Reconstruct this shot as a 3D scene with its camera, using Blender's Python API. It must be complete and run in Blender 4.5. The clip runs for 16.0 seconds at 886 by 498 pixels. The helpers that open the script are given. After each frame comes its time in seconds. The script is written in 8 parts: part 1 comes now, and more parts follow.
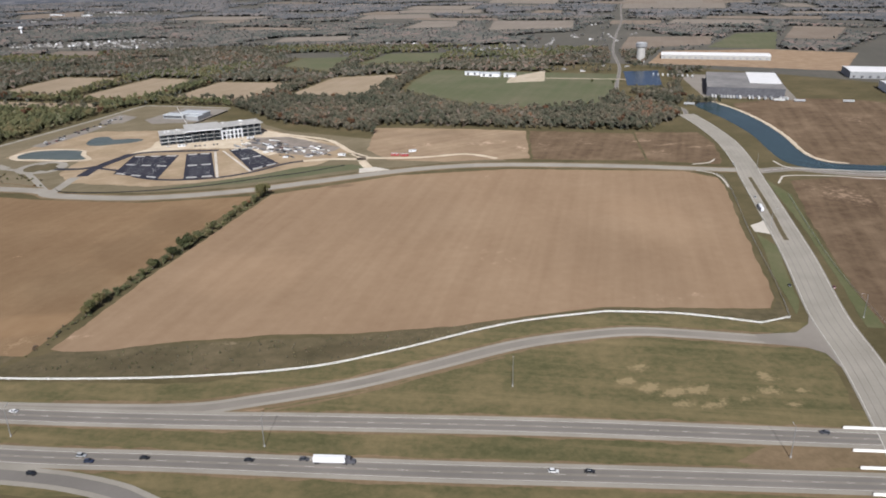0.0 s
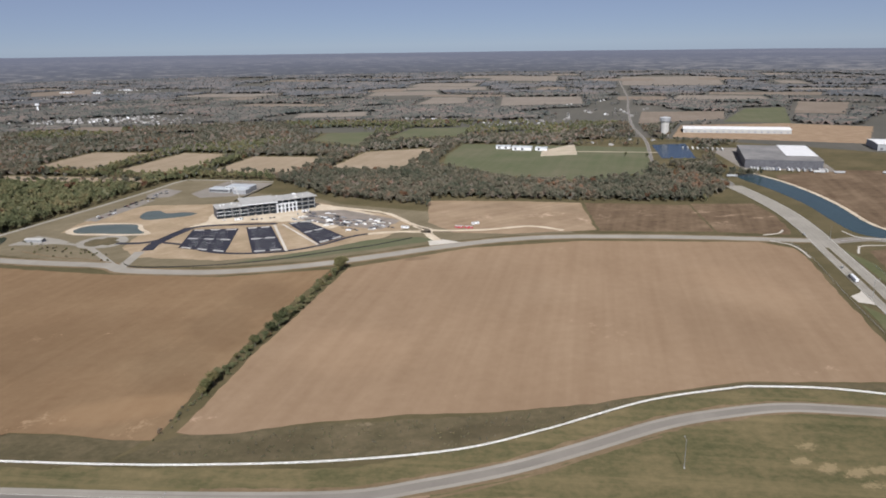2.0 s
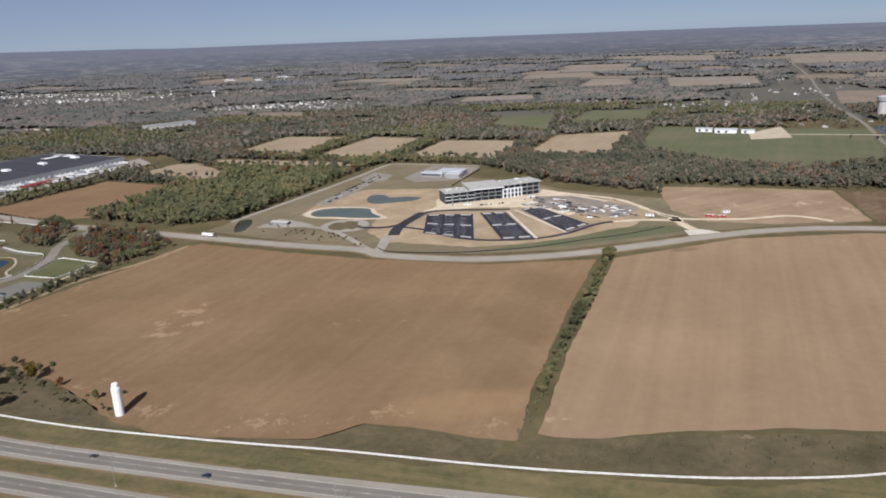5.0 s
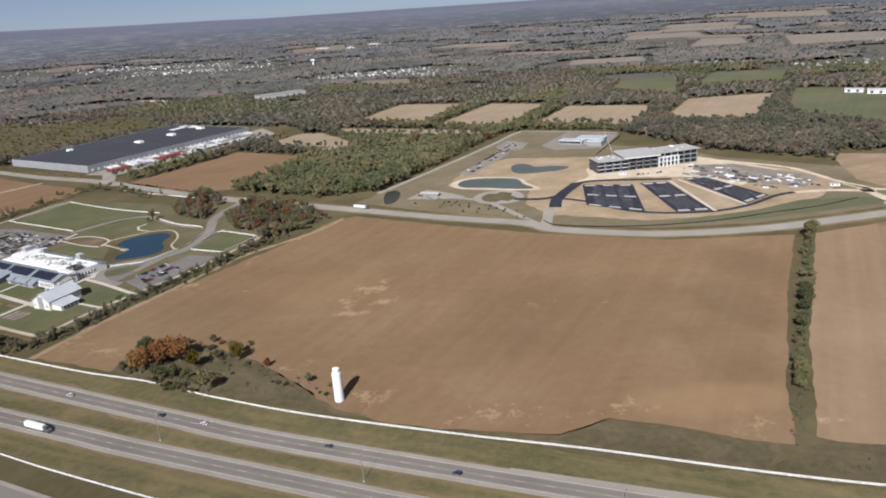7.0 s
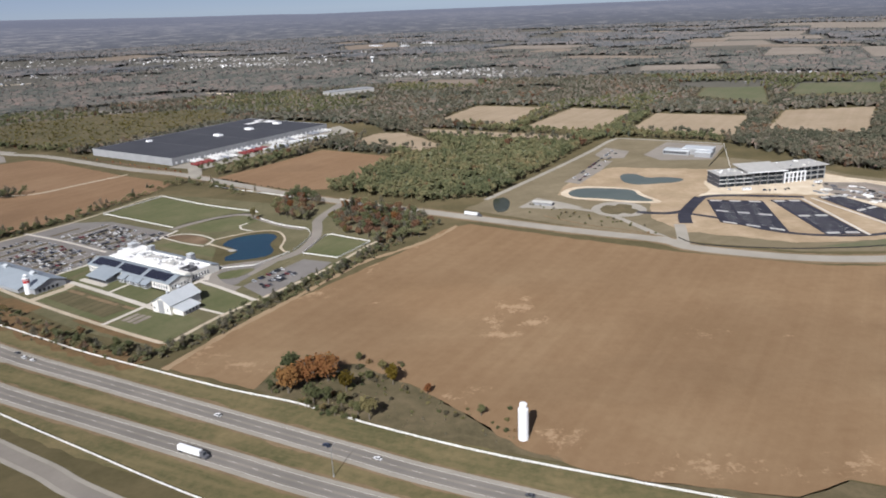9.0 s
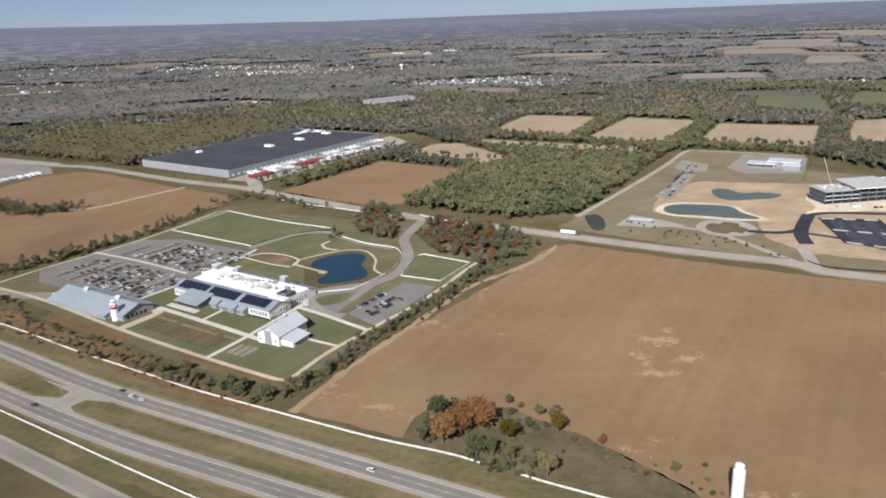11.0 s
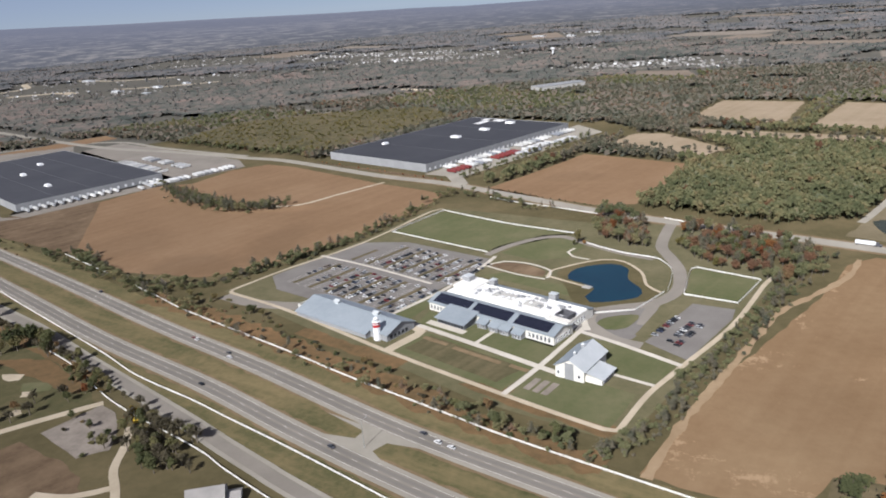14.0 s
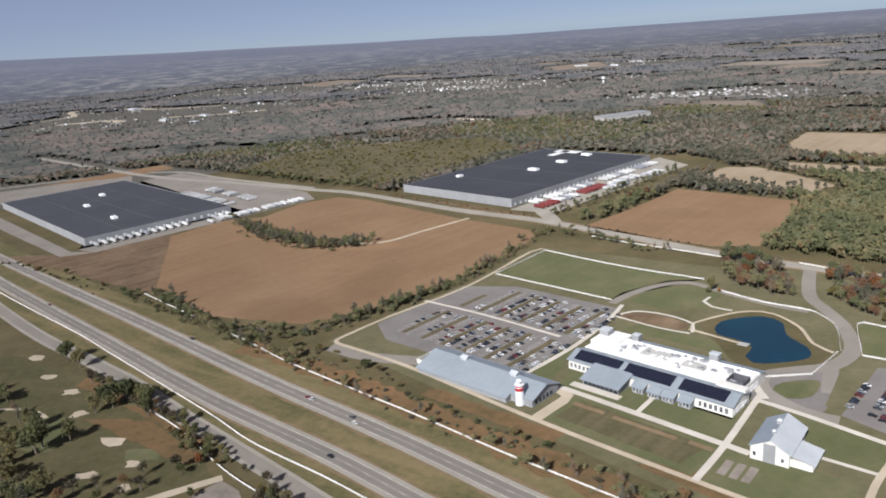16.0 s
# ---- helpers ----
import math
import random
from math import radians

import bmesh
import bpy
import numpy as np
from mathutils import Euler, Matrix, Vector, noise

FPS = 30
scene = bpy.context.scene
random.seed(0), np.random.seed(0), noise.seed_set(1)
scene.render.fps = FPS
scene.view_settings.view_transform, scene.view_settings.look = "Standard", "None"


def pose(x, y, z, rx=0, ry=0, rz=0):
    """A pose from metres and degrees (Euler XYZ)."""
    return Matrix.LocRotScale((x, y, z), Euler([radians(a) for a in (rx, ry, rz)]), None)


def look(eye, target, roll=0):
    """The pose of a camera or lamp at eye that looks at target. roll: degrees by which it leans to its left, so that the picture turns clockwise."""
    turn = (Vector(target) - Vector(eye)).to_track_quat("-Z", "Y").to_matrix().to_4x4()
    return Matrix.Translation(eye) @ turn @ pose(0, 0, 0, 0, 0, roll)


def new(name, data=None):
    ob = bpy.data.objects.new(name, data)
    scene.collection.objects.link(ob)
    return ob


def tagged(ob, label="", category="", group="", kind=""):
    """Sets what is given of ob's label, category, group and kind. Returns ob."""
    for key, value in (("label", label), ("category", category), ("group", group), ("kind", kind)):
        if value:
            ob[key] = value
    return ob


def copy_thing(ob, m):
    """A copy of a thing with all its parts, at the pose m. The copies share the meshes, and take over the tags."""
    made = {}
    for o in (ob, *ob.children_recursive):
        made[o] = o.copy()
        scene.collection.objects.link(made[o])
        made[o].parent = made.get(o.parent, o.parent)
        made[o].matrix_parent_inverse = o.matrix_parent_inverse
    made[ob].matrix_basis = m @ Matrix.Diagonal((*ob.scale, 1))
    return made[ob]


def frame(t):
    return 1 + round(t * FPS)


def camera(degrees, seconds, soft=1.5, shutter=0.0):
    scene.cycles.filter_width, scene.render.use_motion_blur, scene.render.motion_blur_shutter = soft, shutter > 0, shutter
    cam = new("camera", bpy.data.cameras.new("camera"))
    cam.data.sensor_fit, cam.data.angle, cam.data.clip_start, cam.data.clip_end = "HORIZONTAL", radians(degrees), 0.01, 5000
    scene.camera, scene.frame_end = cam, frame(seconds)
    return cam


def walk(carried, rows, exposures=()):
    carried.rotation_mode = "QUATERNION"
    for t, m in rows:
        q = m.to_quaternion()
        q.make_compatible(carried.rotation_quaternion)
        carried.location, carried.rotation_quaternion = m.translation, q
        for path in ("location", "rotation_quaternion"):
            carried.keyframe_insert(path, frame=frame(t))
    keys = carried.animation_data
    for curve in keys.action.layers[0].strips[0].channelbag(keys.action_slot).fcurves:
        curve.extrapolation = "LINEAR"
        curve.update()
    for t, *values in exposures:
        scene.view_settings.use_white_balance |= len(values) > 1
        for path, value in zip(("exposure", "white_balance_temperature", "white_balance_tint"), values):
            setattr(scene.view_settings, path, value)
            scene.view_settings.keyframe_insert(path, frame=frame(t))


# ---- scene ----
cam = camera(61.80, 16.0, 1.85)

PATH = [
    (0, (258.769, -124.984, 170.632), (259.2473, -123.1800, 169.9134), -0.98),
    (0.5, (241.929, -117.876, 170.062), (242.4084, -116.0691, 169.3510), -1.03),
    (1, (225.028, -110.563, 169.556), (225.5269, -108.7267, 168.9402), -0.98),
    (1.5, (208.071, -103.057, 169.112), (208.5859, -101.2093, 168.5445), -1.07),
    (2, (191.061, -95.368, 168.728), (191.5902, -93.5148, 168.1946), -0.99),
    (2.5, (174.000, -87.509, 168.401), (174.5438, -85.6545, 167.8845), -0.86),
    (3, (156.893, -79.489, 168.130), (157.4476, -77.6403, 167.6055), -0.69),
    (3.5, (139.742, -71.320, 167.913), (140.3086, -69.4874, 167.3468), -0.56),
    (4, (122.552, -63.014, 167.747), (123.1233, -61.1973, 167.1350), -0.15),
    (4.5, (105.325, -54.581, 167.630), (105.8338, -52.7554, 166.9899), 0.31),
    (5, (88.066, -46.033, 167.560), (88.2772, -44.1256, 166.9949), -2.50),
    (5.2, (81.153, -42.583, 167.544), (81.2877, -40.6545, 167.0332), -2.89),
    (5.5, (70.776, -37.380, 167.534), (70.8362, -35.4457, 167.0292), -3.54),
    (6, (53.460, -28.634, 167.552), (53.4636, -26.7070, 167.0172), -4.13),
    (6.5, (36.122, -19.807, 167.609), (36.1192, -17.8952, 167.0211), -4.28),
    (7, (18.764, -10.908, 167.705), (18.7674, -9.0129, 167.0670), -4.22),
    (7.3, (8.341, -5.540, 167.780), (8.3385, -3.6504, 167.1251), -4.16),
    (7.5, (1.389, -1.950, 167.837), (1.3783, -0.0664, 167.1661), -4.49),
    (8, (-15.998, 7.056, 168.003), (-16.0377, 8.9452, 167.3481), -3.08),
    (8.5, (-33.394, 16.100, 168.201), (-33.4269, 17.9909, 167.5510), -3.10),
    (9, (-50.796, 25.170, 168.429), (-50.8716, 27.0656, 167.7964), -2.61),
    (9.5, (-68.201, 34.255, 168.684), (-68.2995, 36.1549, 168.0678), -2.48),
    (10, (-85.605, 43.343, 168.964), (-85.7108, 45.2449, 168.3531), -2.42),
    (10.5, (-103.005, 52.425, 169.267), (-103.1035, 54.3265, 168.6559), -2.39),
    (11, (-120.398, 61.488, 169.592), (-120.4906, 63.3891, 168.9782), -2.59),
    (11.5, (-137.779, 70.521, 169.935), (-137.8854, 72.4219, 169.3221), -3.19),
    (11.8, (-148.201, 75.922, 170.149), (-148.3314, 77.8227, 169.5397), -3.82),
    (12, (-155.146, 79.514, 170.295), (-155.3046, 81.4145, 169.6933), -3.53),
    (12.5, (-172.495, 88.454, 170.669), (-172.7607, 90.3500, 170.0897), -4.84),
    (13, (-189.823, 97.332, 171.056), (-190.1873, 99.2134, 170.4839), -9.19),
    (13.5, (-207.126, 106.135, 171.453), (-207.4980, 108.0040, 170.8449), -6.14),
    (14, (-224.402, 114.853, 171.857), (-224.7974, 116.7079, 171.2224), -4.54),
    (14.5, (-241.646, 123.474, 172.268), (-242.0791, 125.3163, 171.6202), -4.59),
    (15, (-258.855, 131.988, 172.682), (-259.3231, 133.8240, 172.0417), -5.14),
    (15.5, (-276.027, 140.383, 173.098), (-276.5127, 142.2203, 172.4759), -5.04),
    (16, (-293.157, 148.647, 173.513), (-293.6168, 150.5116, 172.9537), -4.50),
]
walk(cam, [(t, look(eye, aim, roll)) for t, eye, aim, roll in PATH], [(0, 0.64), (4.5, 0.61), (9, 0.79), (13, 0.84), (16, 0.81)])

# ---- light ----
SUN_EL, SUN_AWAY = radians(37), (0.28, 0.96)        # shadows fall towards SUN_AWAY
SURVEY = 0.92        # the plan below is drawn in survey units of this many metres
scene.view_settings.use_white_balance = True
scene.view_settings.white_balance_temperature, scene.view_settings.white_balance_tint = 5980, 12
world = bpy.data.worlds.new("sky")
scene.world = world
world.use_nodes = True
wn, wl = world.node_tree.nodes, world.node_tree.links
sky = wn.new("ShaderNodeTexSky")
sky.sky_type, sky.sun_disc, sky.sun_elevation = "NISHITA", False, SUN_EL
sky.sun_rotation = math.atan2(-SUN_AWAY[0], -SUN_AWAY[1])
sky.air_density, sky.dust_density, sky.ozone_density = 0.5, 0.0, 6.0
tint = wn.new("ShaderNodeMix")
tint.data_type = "RGBA"        # thin autumn haze veils the sky evenly
tint.inputs[0].default_value, tint.inputs[7].default_value = 0.76, (2.28, 2.24, 2.54, 1)
wl.new(sky.outputs["Color"], tint.inputs[6])
wl.new(tint.outputs[2], wn["Background"].inputs["Color"])
wn["Background"].inputs["Strength"].default_value = 0.07
sun = new("sun", bpy.data.lights.new("sun", "SUN"))
sun.data.energy, sun.data.angle, sun.data.color = 3.6, radians(0.53), (1.0, 0.95, 0.87)
sun.matrix_world = look((0, 0, 500), (SUN_AWAY[0] * 500 / math.tan(SUN_EL), SUN_AWAY[1] * 500 / math.tan(SUN_EL), 0))


# ---- materials ----
class Nodes:
    """A material with a few shorthands for its nodes."""

    def __init__(self, name):
        self.mat = bpy.data.materials.new(name)
        self.mat.use_nodes = True
        self.t = self.mat.node_tree
        self.bsdf = self.t.nodes["Principled BSDF"]

    def node(self, kind, inputs=(), operation=""):
        n = self.t.nodes.new(kind)
        if operation:
            n.operation = operation
        for key, value in dict(inputs).items():
            self.put(n.inputs[key], value)
        return n

    def put(self, socket, value):
        if hasattr(value, "is_linked"):
            self.t.links.new(value, socket)
        else:
            socket.default_value = value

    def place(self, turn=0.0, scale=(1, 1, 1), local=False):
        src = self.node("ShaderNodeTexCoord").outputs["Object"] if local else self.node("ShaderNodeNewGeometry").outputs["Position"]
        return self.node("ShaderNodeMapping", {"Vector": src, "Rotation": (0, 0, turn), "Scale": scale}).outputs[0]

    def noise(self, scale, vec, detail=4.0, rough=0.6):
        return self.node("ShaderNodeTexNoise", {"Vector": vec, "Scale": scale, "Detail": detail, "Roughness": rough}).outputs["Fac"]

    def ramp(self, fac, stops, mode="LINEAR"):
        r = self.node("ShaderNodeValToRGB", {"Fac": fac})
        r.color_ramp.interpolation = mode
        el = r.color_ramp.elements
        while len(el) < len(stops):
            el.new(0.5)
        for e, (at, c) in zip(el, stops):
            e.position, e.color = at, (*c, 1)
        return r.outputs[0]

    def mix(self, fac, a, b, kind="MIX"):
        m = self.node("ShaderNodeMix")
        m.data_type, m.blend_type = "RGBA", kind
        for key, value in ((0, fac), (6, a), (7, b)):
            self.put(m.inputs[key], (*value, 1) if isinstance(value, tuple) and len(value) == 3 else value)
        return m.outputs[2]

    def done(self, color, rough=0.9, metal=0.0, bump=None, height=0.1, spec=0.3, coarse=0.0):
        self.put(self.bsdf.inputs["Base Color"], (*color, 1) if isinstance(color, tuple) else color)
        self.put(self.bsdf.inputs["Roughness"], rough)
        self.bsdf.inputs["Metallic"].default_value = metal
        self.bsdf.inputs["Specular IOR Level"].default_value = spec
        self.bsdf.inputs["Diffuse Roughness"].default_value = coarse
        if bump is not None:
            b = self.node("ShaderNodeBump", {"Height": bump, "Strength": 0.6, "Distance": height})
            self.put(self.bsdf.inputs["Normal"], b.outputs[0])
        return self.mat


def soil(name, dark, mid, light, turn=0.0, fine=0.35, big=0.012, stripes=0.35, grain=0.25, spots=(), lace=0.13, bands=0.0, tone_spots=()):
    """Bare field or grass: broad patches, drill rows along one way and fine grain."""
    n = Nodes(name)
    dark, mid, light = (tuple(v * k for v, k in zip(c, (0.76, 0.765, 0.785))) for c in (dark, mid, light))
    p = n.place()
    row = n.node("ShaderNodeMapping", {"Vector": n.place(-turn), "Scale": (0.004, 0.11, 0.11)}).outputs[0]        # rows run at angle turn
    a, b, c = n.noise(big, p, 5), n.noise(1.0, row, 3), n.noise(fine, p, 6, 0.7)
    base = n.ramp(a, [(0.32, dark), (0.5, mid), (0.68, light)])
    col = n.mix(stripes, base, n.ramp(b, [(0.35, dark), (0.65, light)]))
    col = n.mix(grain, col, n.ramp(c, [(0.35, dark), (0.65, light)]))
    if bands:        # worn tan streaks along the rows
        streak = n.noise(1.0, n.node("ShaderNodeMapping", {"Vector": n.place(-turn), "Scale": (0.006, 0.075, 0.1)}).outputs[0], 5, 0.65)
        worn = n.node("ShaderNodeMapRange", {"Value": streak, "From Min": 0.5, "From Max": 0.66, "To Min": 0.0, "To Max": bands}).outputs[0]
        col = n.mix(worn, col, tuple(v * 1.12 for v in light))
    for x, y, rx, ry, force in tone_spots:        # darker or paler ground with soft borders: force is the darkening
        off = n.node("ShaderNodeMapping", {"Vector": p, "Location": (-x / rx, -y / ry, 0), "Scale": (1 / rx, 1 / ry, 0)}).outputs[0]
        far = n.node("ShaderNodeVectorMath", {0: off}, operation="LENGTH").outputs["Value"]
        wavy = n.node("ShaderNodeMath", {0: far, 1: n.node("ShaderNodeMath", {0: n.noise(0.035, p, 5, 0.65), 1: 0.9}, operation="MULTIPLY").outputs[0]}, operation="ADD").outputs[0]
        toned = n.node("ShaderNodeMapRange", {"Value": wavy, "From Min": 1.05, "From Max": 1.55, "To Min": abs(force), "To Max": 0.0}).outputs[0]
        col = n.mix(toned, col, tuple(v * (0.45 if force > 0 else 1.7) for v in mid))
    if spots:        # washed-out sandy places with torn edges
        torn = n.noise(lace, p, 6, 0.8)
        total = None
        for x, y, rx, ry, force in spots:
            off = n.node("ShaderNodeMapping", {"Vector": p, "Location": (-x / rx, -y / ry, 0), "Scale": (1 / rx, 1 / ry, 0)}).outputs[0]
            far = n.node("ShaderNodeVectorMath", {0: off}, operation="LENGTH").outputs["Value"]
            one = n.node("ShaderNodeMapRange", {"Value": far, "From Min": 0.0, "From Max": 1.0, "To Min": force, "To Max": 0.0}).outputs[0]
            total = one if total is None else n.node("ShaderNodeMath", {0: total, 1: one}, operation="MAXIMUM").outputs[0]
        torn = n.node("ShaderNodeMapRange", {"Value": torn, "From Min": 0.28, "From Max": 0.72}).outputs[0]
        edge = n.node("ShaderNodeMath", {0: total, 1: torn}, operation="ADD").outputs[0]
        mask = n.node("ShaderNodeMapRange", {"Value": edge, "From Min": 0.84, "From Max": 1.06, "To Min": 0.0, "To Max": 0.72}).outputs[0]
        col = n.mix(mask, col, tuple(min(0.6, v * k) for v, k in zip(light, (1.42, 1.42, 1.5))))
    return n.done(col, 0.95, bump=c, height=0.25, spec=0.1, coarse=1.0)


def plain(name, a, b, scale=0.5, rough=0.8, metal=0.0, bump=0.02, local=False, spec=0.3, fine=6.0):
    n = Nodes(name)
    p = n.place(local=local)
    big, small = n.noise(scale, p, 4), n.noise(scale * fine, p, 3)
    col = n.mix(0.35, n.ramp(big, [(0.35, a), (0.65, b)]), n.ramp(small, [(0.3, a), (0.7, b)]))
    return n.done(col, rough, metal, small, bump, spec)


def leafy(name, stops, stand=0.03, per="island"):
    """Foliage whose tone wanders from clump to clump and, slowly, over a whole stand."""
    n = Nodes(name)
    rnd = n.node("ShaderNodeObjectInfo").outputs["Random"]
    isl = n.node("ShaderNodeNewGeometry").outputs["Random Per Island"]
    stands, trees = n.noise(stand, n.place(), 3, 0.6), n.noise(0.075, n.place(), 2, 0.6)
    wide = n.node("ShaderNodeMath", {0: n.node("ShaderNodeMath", {0: stands, 1: 0.45}, operation="MULTIPLY").outputs[0], 1: n.node("ShaderNodeMath", {0: trees, 1: 0.55}, operation="MULTIPLY").outputs[0]}, operation="ADD").outputs[0]
    one = n.node("ShaderNodeMath", {0: isl, 1: 0.22}, operation="MULTIPLY").outputs[0]
    own = rnd if per == "object" else n.node("ShaderNodeMapRange", {"Value": wide, "From Min": 0.38, "From Max": 0.62}).outputs[0]
    two = n.node("ShaderNodeMath", {0: own, 1: 0.78}, operation="MULTIPLY").outputs[0]
    fac = n.node("ShaderNodeMath", {0: one, 1: two}, operation="ADD").outputs[0]
    col = n.ramp(fac, [(at, tuple(v * k for v, k in zip(c, (0.80, 0.80, 0.70) if per == "object" else (0.76, 0.765, 0.78)))) for at, c in stops])
    n.done(col, 0.9, spec=0.15, coarse=0.9)
    lit = n.node("ShaderNodeBsdfTranslucent", {"Color": col}).outputs[0]
    both = n.node("ShaderNodeMixShader", {0: 0.5, 1: n.bsdf.outputs[0], 2: lit}).outputs[0]
    n.put(n.t.nodes["Material Output"].inputs["Surface"], both)
    return n.mat


